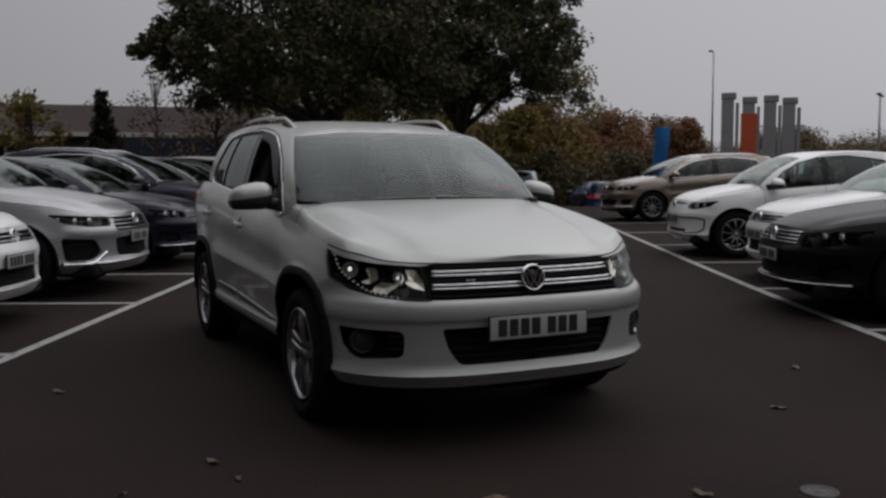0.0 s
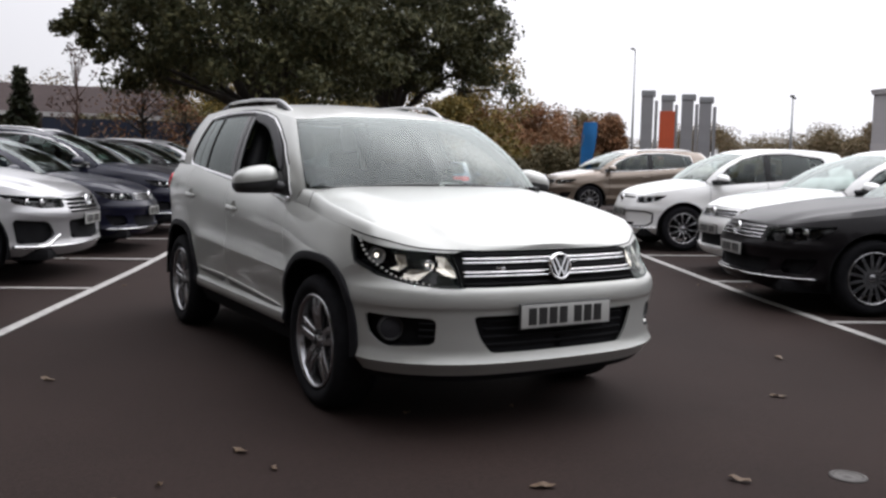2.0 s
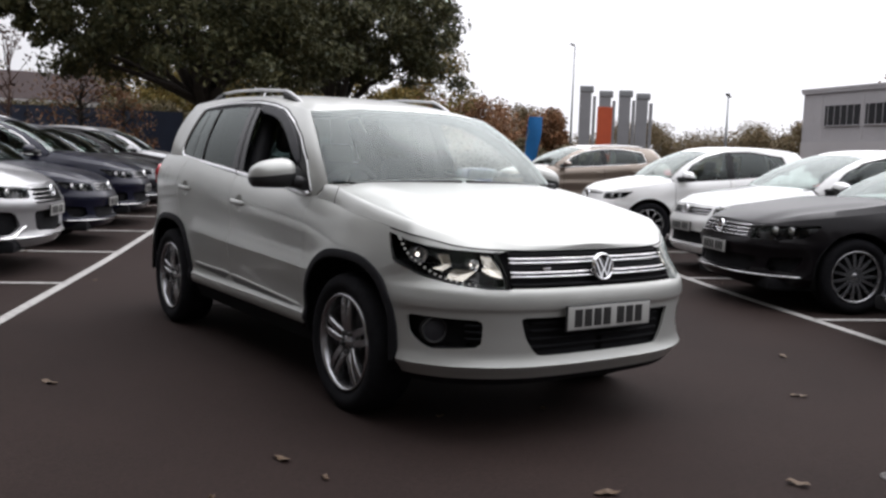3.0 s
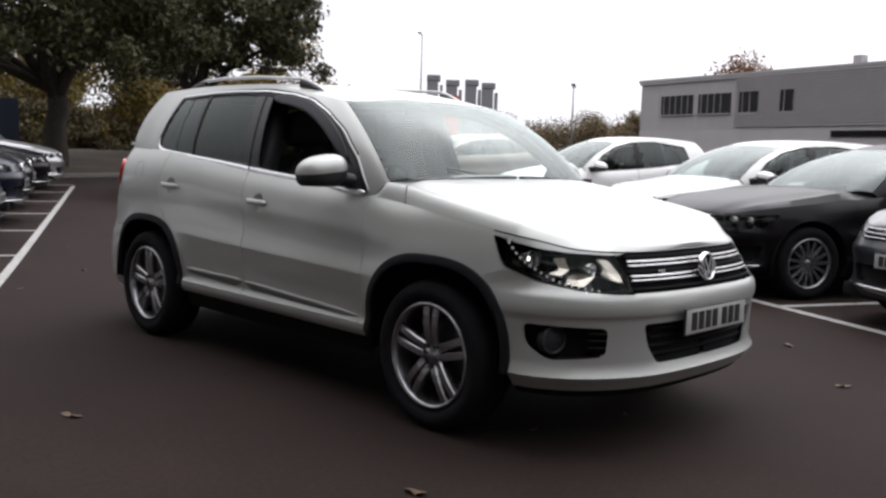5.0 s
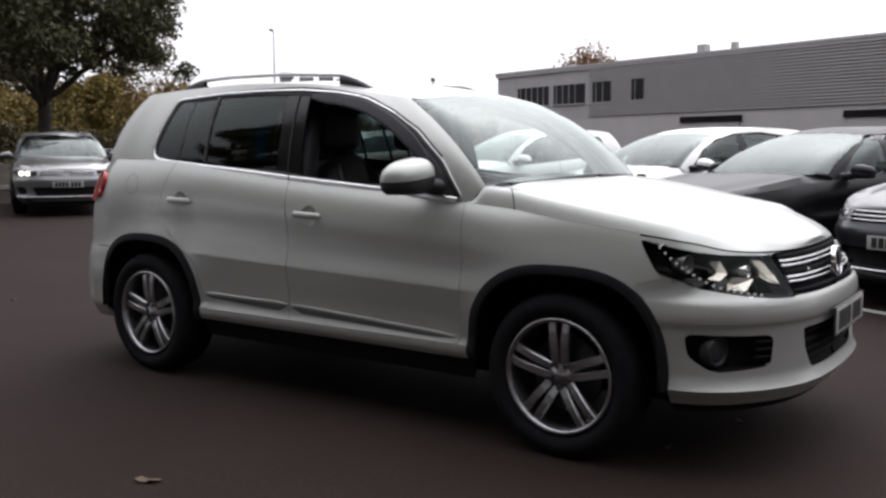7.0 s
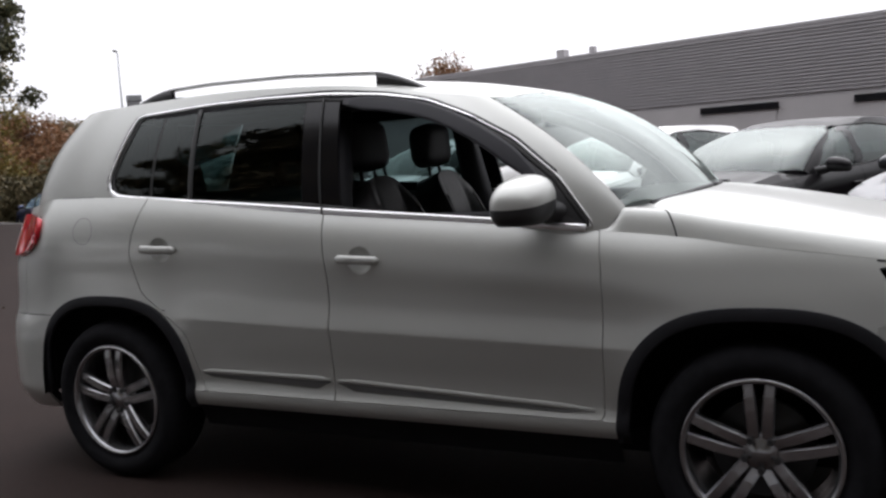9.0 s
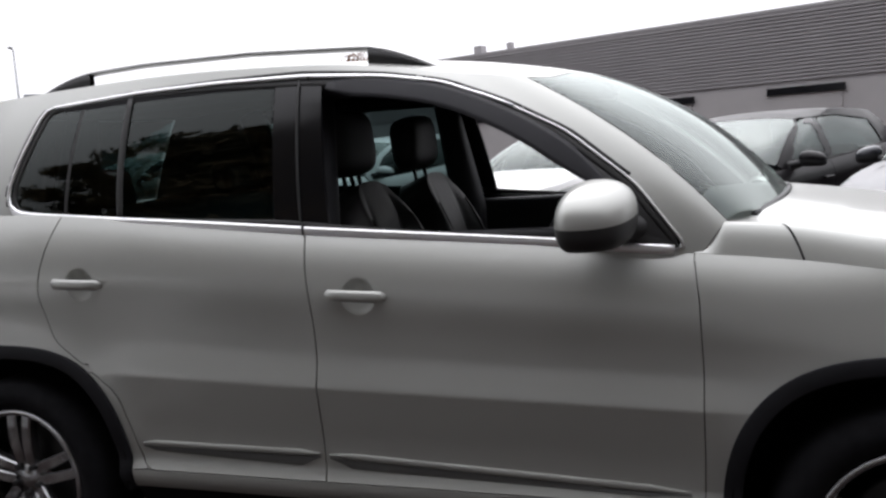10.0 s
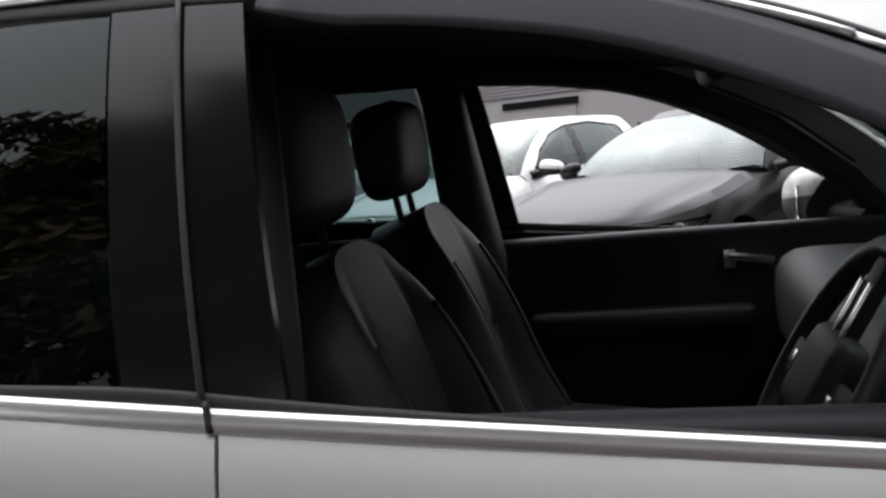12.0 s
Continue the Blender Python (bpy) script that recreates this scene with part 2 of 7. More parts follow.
def cut_skin(surface, us, vs, cuts, label, cell):
    """A grid on surface(u, v), its lines drawn onto the zero lines of cuts, parted by label. Returns {label: (verts, faces)}."""
    us, vs = np.array(us, float), np.array(vs, float)
    u, v = np.meshgrid(us, vs, indexing="ij")
    on = np.zeros(u.shape, int)
    inner_u, inner_v = np.ones(u.shape, bool), np.ones(u.shape, bool)
    inner_u[[0, -1]] = False
    inner_v[:, [0, -1]] = False
    e = 1e-4
    for k, f in enumerate(cuts):
        m = (np.abs(f(surface(u, v), u, v)) < 0.52 * cell) & (on == 0)
        for _ in range(4):
            x = surface(u, v)
            xu, xv = surface(u + e, v), surface(u, v + e)
            d = f(x, u, v)
            fu, fv = (f(xu, u + e, v) - d) / e, (f(xv, u, v + e) - d) / e
            lu, lv = np.linalg.norm(xu - x, axis=-1) / e + 1e-6, np.linalg.norm(xv - x, axis=-1) / e + 1e-6
            fu, fv = np.where(inner_u, fu, 0), np.where(inner_v, fv, 0)
            den = (fu / lu) ** 2 + (fv / lv) ** 2 + 1e-6
            step = np.clip(d, -cell, cell) / den
            u = u - np.where(m, np.clip(step * fu / lu ** 2, -cell / lu, cell / lu), 0)
            v = v - np.where(m, np.clip(step * fv / lv ** 2, -cell / lv, cell / lv), 0)
            u, v = np.clip(u, us[0], us[-1]), np.clip(v, min(vs[0], vs[-1]), max(vs[0], vs[-1]))
        m &= np.abs(f(surface(u, v), u, v)) < 0.15 * cell
        on |= m.astype(int) << k
    x = surface(u, v)
    nu, nv = u.shape
    idx = np.arange(nu * nv).reshape(nu, nv)
    a, b, c, d = (g.ravel() for g in (idx[:-1, :-1], idx[1:, :-1], idx[1:, 1:], idx[:-1, 1:]))
    o = on.ravel()
    ac, bd = (o[a] & o[c]) != 0, (o[b] & o[d]) != 0
    quads = np.stack([a, b, c, d], 1)[~(ac | bd)]
    t1 = np.concatenate([np.stack([a, b, c], 1)[ac], np.stack([a, c, d], 1)[ac],
                         np.stack([a, b, d], 1)[bd & ~ac], np.stack([b, c, d], 1)[bd & ~ac]])
    out = {}
    uf, vf, pf = u.ravel(), v.ravel(), x.reshape(-1, 3)
    for faces in (quads, t1):
        if not len(faces):
            continue
        um, vm = uf[faces].mean(1), vf[faces].mean(1)
        lab = label(surface(um, vm), um, vm)
        for l in np.unique(lab):
            out.setdefault(str(l), []).append(faces[lab == l])
    res = {}
    for l, groups in out.items():
        used = np.unique(np.concatenate([g.ravel() for g in groups]))
        back = np.full(nu * nv, -1)
        back[used] = np.arange(len(used))
        res[l] = (pf[used], [tuple(r) for g in groups for r in back[g]])
    return res


def mirrored(sub, both=False):
    """The other half of a piece of skin in x; both: the two halves in one."""
    v, f = sub
    w = v * (-1, 1, 1)
    g = [t[::-1] for t in f]
    if not both:
        return w, g
    return np.concatenate([v, w]), list(f) + [tuple(i + len(v) for i in t) for t in g]


def panel(name, sub, mat, parent, label="", gap=0.0022, depth=0.012, out=(0, 0, 0.8), weld=False, push=0.0):
    """A sheet of bodywork: its open edges drawn back by gap and turned in by depth."""
    bm = bmesh.new()
    vs = [bm.verts.new(p) for p in sub[0]]
    for f in sub[1]:
        q = [vs[i] for i in f]
        if len(set(q)) == len(q):
            try:
                bm.faces.new(q)
            except ValueError:
                pass
    bmesh.ops.remove_doubles(bm, verts=bm.verts, dist=0.0015 if weld else 0.0003)
    bmesh.ops.dissolve_degenerate(bm, dist=0.0004, edges=bm.edges)
    loose = [v for v in bm.verts if not v.link_faces]
    bmesh.ops.delete(bm, geom=loose, context="VERTS")
    bm.normal_update()
    o = Vector(out)
    side = sum((f.normal.dot(f.calc_center_median() - o) * f.calc_area() for f in bm.faces), 0.0)
    if side < 0:
        bmesh.ops.reverse_faces(bm, faces=bm.faces)
    bm.normal_update()
    edge = [e for e in bm.edges if len(e.link_faces) == 1]
    rim = {v for e in edge for v in e.verts}
    if push:
        for v in bm.verts:
            v.co += v.normal * push
    if gap:
        moves = {}
        for v in rim:
            d = sum((f.calc_center_median() - v.co for f in v.link_faces), Vector())
            t = sum(((e.other_vert(v).co - v.co).normalized() * (1 if i else -1) for i, e in enumerate([e for e in v.link_edges if len(e.link_faces) == 1][:2])), Vector())
            if t.length > 0.1:
                t.normalize()
                d -= t * d.dot(t)
            moves[v] = d.normalized() * gap if d.length > 1e-6 else Vector()
        for v, d in moves.items():
            v.co += d
    if depth:
        norms = {v: v.normal.copy() for v in rim}
        r = bmesh.ops.extrude_edge_only(bm, edges=edge)
        fresh = [g for g in r["geom"] if isinstance(g, bmesh.types.BMVert)]
        for v in fresh:
            best = min((e.other_vert(v) for e in v.link_edges if e.other_vert(v) in norms), key=lambda w: (w.co - v.co).length, default=None)
            if best is not None:
                v.co = best.co - norms[best] * depth
        for e in edge:
            e.smooth = False
    return part(name, bm, mat, parent, label, sharp=38)


def ribbon(points, normals, width, height, closed=False, lift=0.0, shape="round"):
    """A strip laid on a surface along points: width across, height proud of it. Verts and faces."""
    p, n = np.array(points, float), np.array(normals, float)
    n /= np.linalg.norm(n, axis=1, keepdims=True)
    t = (np.roll(p, -1, 0) - np.roll(p, 1, 0)) if closed else np.gradient(p, axis=0)
    t /= np.linalg.norm(t, axis=1, keepdims=True) + 1e-9
    b = np.cross(n, t)
    b /= np.linalg.norm(b, axis=1, keepdims=True) + 1e-9
    w = np.broadcast_to(np.asarray(width, float), (len(p),))
    if shape == "round":
        prof = [(-0.5, -0.3), (-0.5, 0.35), (-0.3, 0.85), (0, 1.0), (0.3, 0.85), (0.5, 0.35), (0.5, -0.3)]
    else:
        prof = [(-0.5, -0.5), (-0.5, 0.85), (-0.42, 1.0), (0.42, 1.0), (0.5, 0.85), (0.5, -0.5)]
    k = len(prof)
    rows = [p + b * (w * a)[:, None] + n * (c * height + lift) for a, c in prof]
    v = np.stack(rows, 1).reshape(-1, 3)
    m = len(p)
    faces = [(i * k + j, ((i + 1) % m) * k + j, ((i + 1) % m) * k + (j + 1) % k, i * k + (j + 1) % k)
             for i in range(m if closed else m - 1) for j in range(k)]
    if not closed:
        faces += [tuple(range(k)), tuple((m - 1) * k + j for j in reversed(range(k)))]
    return v, faces


def tube(points, radius, n=8, caps=True):
    """A round bar along points; radius may vary."""
    p = np.array(points, float)
    r = np.broadcast_to(np.asarray(radius, float), (len(p),))
    t = np.gradient(p, axis=0)
    t /= np.linalg.norm(t, axis=1, keepdims=True) + 1e-9
    up = np.array([0.0, 0, 1]) if abs(t[:, 2]).mean() < 0.9 else np.array([1.0, 0, 0])
    b = np.cross(t, up)
    b /= np.linalg.norm(b, axis=1, keepdims=True) + 1e-9
    c = np.cross(b, t)
    a = np.linspace(0, 2 * np.pi, n, endpoint=False)
    v = (p[:, None] + r[:, None, None] * (np.cos(a)[None, :, None] * b[:, None] + np.sin(a)[None, :, None] * c[:, None])).reshape(-1, 3)
    m = len(p)
    f = [(i * n + j, i * n + (j + 1) % n, (i + 1) * n + (j + 1) % n, (i + 1) * n + j) for i in range(m - 1) for j in range(n)]
    if caps:
        f += [tuple(reversed(range(n))), tuple((m - 1) * n + j for j in range(n))]
    return v, f


def joined(*meshes):
    vs, fs, base = [], [], 0
    for v, f in meshes:
        vs.append(np.array(v, float))
        fs += [tuple(i + base for i in t) for t in f]
        base += len(v)
    return np.concatenate(vs), fs


# ---------------------------------------------------------------- the shape of a car
# Car space: the nose points to -y, the driver's side is -x; built for +x and mirrored.
class Shape:
    def __init__(self, sx=1.0, sy=1.0, sz=1.0, nose=0.0, cabin=0.0, square=0.0):
        self.scale = np.array([sx, sy, sz])
        plan = [(0, -2.17), (0.25, -2.158), (0.45, -2.12), (0.62, -2.035), (0.74, -1.93), (0.82, -1.80), (0.868, -1.62),
                (0.893, -1.30), (0.892, -0.85), (0.89, 0.0), (0.892, 0.85), (0.893, 1.30), (0.87, 1.66), (0.81, 1.95),
                (0.68, 2.12), (0.35, 2.20), (0, 2.22)]
        if square:
            plan[:8] = [(0, -2.20), (0.25, -2.19), (0.45, -2.157), (0.635, -2.075), (0.765, -1.965), (0.84, -1.845), (0.875, -1.67), (0.893, -1.33)]
        self.plan, knots = spline([(x, y, 0) for x, y in plan])
        self.end = knots[-1]
        self.zb = 0.25
        s = np.linspace(0, self.end, 900)
        self.table = (s, self.plan(s))
        y = [-2.17, -2.10, -2.0, -1.85, -1.62, -1.3, -1.06, -0.82, 0.2, 0.9, 1.2, 1.6, 2.0, 2.22]
        z = [0.842, 0.845, 0.855, 0.885, 0.918, 0.958, 0.99, 1.012, 1.098, 1.168, 1.19, 1.195, 1.16, 1.14]
        if nose:
            z = [zz + nose * (1 if yy < -1.7 else 0.5 if yy < -1 else 0) for yy, zz in zip(y, z)]
        self.top_of_y = hermite(y, z)
        self.front = hermite([0.2, 0.25, 0.268, 0.295, 0.331, 0.340, 0.352, 0.395, 0.46, 0.555, 0.578, 0.594, 0.62, 0.665, 0.69, 0.76, 0.842, 1.1],
                             [0.12, 0.078, 0.058, 0.040, 0.012, 0.001, 0.007, 0.022, 0.022, 0.017, 0.015, 0.007, 0.005, 0.007 + 0.2 * square, 0.020 + 0.4 * square, 0.042 + 0.9 * square, 0.075 + square, 0.2])
        self.sill = hermite([0.2, 0.25, 0.33, 0.352, 0.375, 0.402, 0.418, 0.44, 0.50, 0.58, 0.636, 0.648, 0.668, 0.712, 0.735, 0.77, 0.83, 0.90, 0.97, 1.2],
                            [0.10, 0.085, 0.044, 0.024, 0.014, 0.012, 0.021, 0.027, 0.024, 0.013, 0.005, 0.003, 0.008, 0.0215, 0.0245, 0.0245, 0.0205, 0.0130, 0.006, 0.003])
        self.plain = hermite([0.2, 0.25, 0.33, 0.40, 0.52, 0.648, 0.75, 0.85, 0.95, 1.2], [0.10, 0.085, 0.022, 0.015, 0.013, 0.012, 0.017, 0.015, 0.007, 0.003])
        self.back = hermite([0.2, 0.25, 0.36, 0.5, 0.62, 0.70, 0.9, 1.05, 1.25], [0.10, 0.06, 0.01, 0.01, 0.018, 0.038, 0.055, 0.10, 0.19])
        zc = [0.862, 0.915, 0.975, 1.028, 1.072, 1.102, 1.118]
        self.bonnet_mid = hermite([-2.08, -1.95, -1.72, -1.45, -1.2, -1.0, -0.7], [zz + nose * 0.6 for zz in zc])
        belt = [(0, -1.10, 1.03), (0.40, -1.04, 1.05), (0.774, -0.89, 1.072), (0.812, -0.82, 0.988), (0.806, -0.45, 1.02),
                (0.812, 0.2, 1.075), (0.806, 1.0, 1.155), (0.775, 1.45, 1.175), (0.67, 1.83, 1.14), (0.4, 2.00, 1.12), (0, 2.03, 1.12)]
        roof = [(0, -0.22, 1.548), (0.35, -0.18, 1.540), (0.570, -0.09, 1.515), (0.600, 0.02, 1.520), (0.612, 0.20, 1.563),
                (0.618, 0.55, 1.588), (0.605, 1.05, 1.590), (0.585, 1.35, 1.575), (0.535, 1.57, 1.552), (0.3, 1.68, 1.565), (0, 1.70, 1.57)]
        bulge = [(0, -0.05, 0.045), (0.01, -0.05, 0.045), (0.02, -0.065, 0.035), (0.045, -0.10, 0.03), (0.035, -0.05, 0.02),
                 (0.03, 0, 0), (0.03, 0, 0), (0.03, 0.02, 0.0), (0.03, 0.03, 0.015), (0, 0.04, 0.02), (0, 0.04, 0.02)]
        if square:
            roof[:5] = [(0, -0.480, 1.506), (0.35, -0.450, 1.502), (0.622, -0.362, 1.484), (0.630, -0.22, 1.505), (0.628, 0.10, 1.557)]
            roof[7:] = [(0.592, 1.38, 1.580), (0.572, 1.60, 1.566), (0.32, 1.735, 1.566), (0, 1.755, 1.569)]
            belt[8] = (0.69, 1.86, 1.14)
            bulge[1:4] = [(0.01, -0.05, 0.045), (0.02, -0.035, 0.014), (0.040, -0.06, 0.018)]
        if cabin:
            belt = [(x, y + cabin * (y < 0), z) for x, y, z in belt]
            roof = [(x, y + cabin * (y < 0.3), z) for x, y, z in roof]
        mid = np.mean([belt, roof], axis=0)
        prm = np.r_[0, np.cumsum(np.linalg.norm(np.diff(mid, axis=0), axis=1))]
        self.g_knots = prm
        self.g_belt, self.g_roof = spline(belt, prm)[0], spline(roof, prm)[0]
        self.g_bulge = spline(bulge, prm)[0]
        self.roof_mid = hermite([-0.22 + cabin, -0.10 + cabin, 0.1 + 0.5 * cabin, 0.5, 0.9, 1.4, 1.75], [1.548, 1.584, 1.606, 1.622, 1.626, 1.604, 1.57])
        if square:
            self.roof_mid = hermite([-0.480, -0.36, -0.1, 0.2, 0.5, 0.9, 1.4, 1.75], [1.506, 1.535, 1.580, 1.608, 1.622, 1.626, 1.606, 1.572])

    def u_at(self, x, y):
        s, p = self.table
        return float(s[np.argmin((p[:, 0] - x) ** 2 + (p[:, 1] - y) ** 2)])

    def top(self, u):
        return self.top_of_y(self.plan(u)[..., 1])

    def v_at(self, u, z):
        z = np.asarray(z, float)
        return np.where(z < 0.45, (z - self.zb) / 0.2 * 0.263, 0.263 + 0.737 * (z - 0.45) / (self.top(u) - 0.45))

    def height(self, zt, v):
        """Rows lie level up to 0.45 m and rise with the belt line above it."""
        return np.where(v < 0.263, self.zb + v / 0.263 * 0.2, 0.45 + (v - 0.263) / 0.737 * (zt - 0.45))

    def lower(self, u, v):
        """The body below the belt line: u runs round the plan from the nose, v from the sill to the top."""
        u = np.asarray(u, float)
        p = self.plan(u)
        d = self.plan(u + 0.01) - self.plan(u - 0.01)
        d = d / (np.linalg.norm(d, axis=-1, keepdims=True) + 1e-12)
        n = np.stack([d[..., 1], -d[..., 0], 0 * d[..., 0]], -1)
        y = p[..., 1]
        zt = self.top(u)
        v = np.asarray(v, float) + 0 * zt
        z = self.height(zt, v)
        fade = lambda a: (lambda k: k * k * (3 - 2 * k))(np.clip(a, 0, 1))
        fw = fade((-1.55 - 0.17 * fade((z - 0.66) / 0.14) - y) / 0.30)
        bw = fade((y - 1.62) / 0.30)
        t = (v - 0.263) / 0.737
        zz = np.where(t < 0, z, np.where(t < 0.3476, 0.45 + t / 0.3476 * 0.198, 0.648 + (t - 0.3476) / 0.6524 * 0.366))
        near = np.minimum(np.hypot(y + 1.302, z - 0.345), np.hypot(y - 1.302, z - 0.345))
        calm = fade((y + 1.00) / 0.18) * fade((1.02 - y) / 0.30)
        calm = calm + (1 - calm) * fade((0.52 - z) / 0.09) * (np.abs(y) < 1.0)
        side = self.sill(zz) * calm + self.plain(z) * (1 - calm) - 0.009 * np.exp(-((near - 0.42) / 0.075) ** 2) * fade((z - 0.40) / 0.2)
        wide = 0.078 - 0.022 * fade((-1.0 - y) / 0.35)
        shoulder = wide * np.clip(1 - (zt - z) / 0.20, 0, 1) ** 2
        off = side * (1 - fw) * (1 - bw) + shoulder * (1 - 0.6 * fw) * (1 - bw) + self.front(z) * fw + self.back(z) * bw
        q = p - n * off[..., None]
        x = np.where(u <= 1e-6, 0, q[..., 0])
        x = np.where(u >= self.end - 1e-6, 0, x)
        return np.stack([x, q[..., 1], z], -1) * self.scale

    def cap(self, mid, edge_fn, u, w, ridge=0.0):
        """A skin from an edge line to the middle of the car, in rows across."""
        e = edge_fn(u)
        zc = mid(e[..., 1])
        x = e[..., 0] * (1 - w)
        crown = 1 - (1 - w) ** 2.4
        if ridge:
            k = np.clip((e[..., 1] + 2.12) / 0.40, 0, 1) * np.clip((-0.795 - e[..., 1]) / 0.085, 0, 1)
            lift = 1 - (1 - np.clip(w / (0.055 + 0.20 * (1 - k)), 0, 1)) ** 1.7
            crown = crown * (1 - 0.70 * k) + 0.70 * k * lift
        z = e[..., 2] + (zc - e[..., 2]) * crown
        if ridge:
            along = np.clip((e[..., 1] + 2.08) / 1.2, 0, 1)
            xr = 0.46 + 0.20 * along
            step = 1 / (1 + np.exp((np.abs(x) - xr) / 0.018))
            fade = np.clip(w / 0.12, 0, 1) * np.clip((along - 0.02) / 0.15, 0, 1) * np.clip((1.05 - along) / 0.3, 0, 1)
            z = z + ridge * (step - 0.6) * fade
        return np.stack([x, e[..., 1], z], -1) * self.scale

    def bonnet(self, u, w):
        return self.cap(self.bonnet_mid, lambda q: self.lower(q, np.ones_like(q)) / self.scale, u, w, ridge=0.026)

    def roof(self, u, w):
        return self.cap(self.roof_mid, self.g_roof, u, w)

    def house(self, u, v):
        """The windows, pillars and screens: u runs round from the middle of the windscreen, v from the belt to the roof."""
        v = np.asarray(v, float)[..., None]
        b, r = self.g_belt(u), self.g_roof(u)
        q = b * (1 - v) + r * v + self.g_bulge(u) * (4 * v * (1 - v))
        x = np.where(np.asarray(u) <= 1e-6, 0, q[..., 0])
        x = np.where(np.asarray(u) >= self.g_knots[-1] - 1e-6, 0, x)
        return np.stack([x, q[..., 1], q[..., 2]], -1) * self.scale

    def side_points(self, yz):
        """Places and normals on the side of the cabin for (y, z) pairs in unscaled car space."""
        yz = np.array(yz, float) * self.scale[1:]
        k = self.g_knots
        uu, vv = np.meshgrid(np.linspace(k[2], k[8], 160), np.linspace(0, 1, 60), indexing="ij")
        s = self.house(uu, vv).reshape(-1, 3)
        pick = ((s[None, :, 1:] - yz[:, None]) ** 2).sum(-1).argmin(1)
        u, v = uu.ravel()[pick], vv.ravel()[pick]
        e = 1e-4
        for _ in range(5):
            x = self.house(u, v)
            ju, jv = (self.house(u + e, v) - x) / e, (self.house(u, v + e) - x) / e
            r = yz - x[:, 1:]
            det = ju[:, 1] * jv[:, 2] - jv[:, 1] * ju[:, 2]
            det = np.where(np.abs(det) < 1e-3, 1e-3, det)
            u = u + np.clip((r[:, 0] * jv[:, 2] - jv[:, 1] * r[:, 1]) / det, -0.03, 0.03)
            v = v + np.clip((ju[:, 1] * r[:, 1] - r[:, 0] * ju[:, 2]) / det, -0.03, 0.03)
        x = self.house(u, v)
        n = np.cross(self.house(u + e, v) - x, self.house(u, v + e) - x)
        n /= np.linalg.norm(n, axis=1, keepdims=True) + 1e-12
        return x, np.where(n[:, :1] < 0, -n, n)

    def lower_points(self, uz):
        uz = np.array(uz, float)
        u, v = uz[:, 0], self.v_at(uz[:, 0], uz[:, 1])
        e = 1e-3
        x = self.lower(u, v)
        n = np.cross(self.lower(u + e, v) - x, self.lower(u, v + e) - x)
        n /= np.linalg.norm(n, axis=1, keepdims=True) + 1e-12
        flat = np.stack([x[:, 0], x[:, 1] / 2, 0 * x[:, 0]], 1)
        return x, np.where((n * flat).sum(1, keepdims=True) < 0, -n, n)


def rounded(poly, r=0.03, n=4):
    """A polygon with its corners rounded."""
    p = np.array(poly, float)
    out = []
    for i in range(len(p)):
        a, b, c = p[i - 1], p[i], p[(i + 1) % len(p)]
        ra = min(r, 0.45 * np.linalg.norm(a - b))
        rc = min(r, 0.45 * np.linalg.norm(c - b))
        s, t = b + (a - b) / np.linalg.norm(a - b) * ra, b + (c - b) / np.linalg.norm(c - b) * rc
        for k in np.linspace(0, 1, n):
            out.append((1 - k) ** 2 * s + 2 * k * (1 - k) * b + k * k * t)
    return np.array(out)


def densed(poly, step=0.03, closed=True):
    p = np.array(poly, float)
    q = np.roll(p, -1, 0) if closed else p[1:]
    out = []
    for a, b in zip(p if closed else p[:-1], q):
        k = max(1, int(np.linalg.norm(b - a) / step))
        out += [a + (b - a) * i / k for i in range(k)]
    if not closed:
        out.append(p[-1])
    return np.array(out)


# ---------------------------------------------------------------- wheels
def twin_spokes(r0, r1, count, twin, width, x_out, x_in, turn=0.0):
    """Spokes of a wheel in pairs, tapering outwards, with bevelled ridges."""
    meshes = []
    for i in range(count):
        for sgn in ((-1, 1) if twin else (0,)):
            a = 2 * np.pi * i / count + turn
            pts = []
            for k, t in enumerate(np.linspace(0, 1, 5)):
                r = r0 + (r1 - r0) * t
                ang = a + sgn * math.asin((0.019 + (twin - 0.019) * t) / r)
                c = np.array([0, math.cos(ang) * r, math.sin(ang) * r])
                side = np.array([0, -math.sin(ang), math.cos(ang)])
                w = width * (1.0 - 0.12 * t)
                x = x_out + (x_in - x_out) * (4 * (t - 0.62) ** 2) * 0.22
                pts.append([c + side * w * s + np.array([x + d, 0, 0]) for s, d in ((-0.5, 0.035), (-0.5, 0.006), (-0.38, 0), (0.38, 0), (0.5, 0.006), (0.5, 0.035))])
            v = np.array(pts).reshape(-1, 3)
            f = [(i2 * 6 + j, i2 * 6 + j + 1, i2 * 6 + 7 + j, i2 * 6 + 6 + j) for i2 in range(4) for j in range(5)]
            meshes.append((v, f))
    return joined(*meshes)


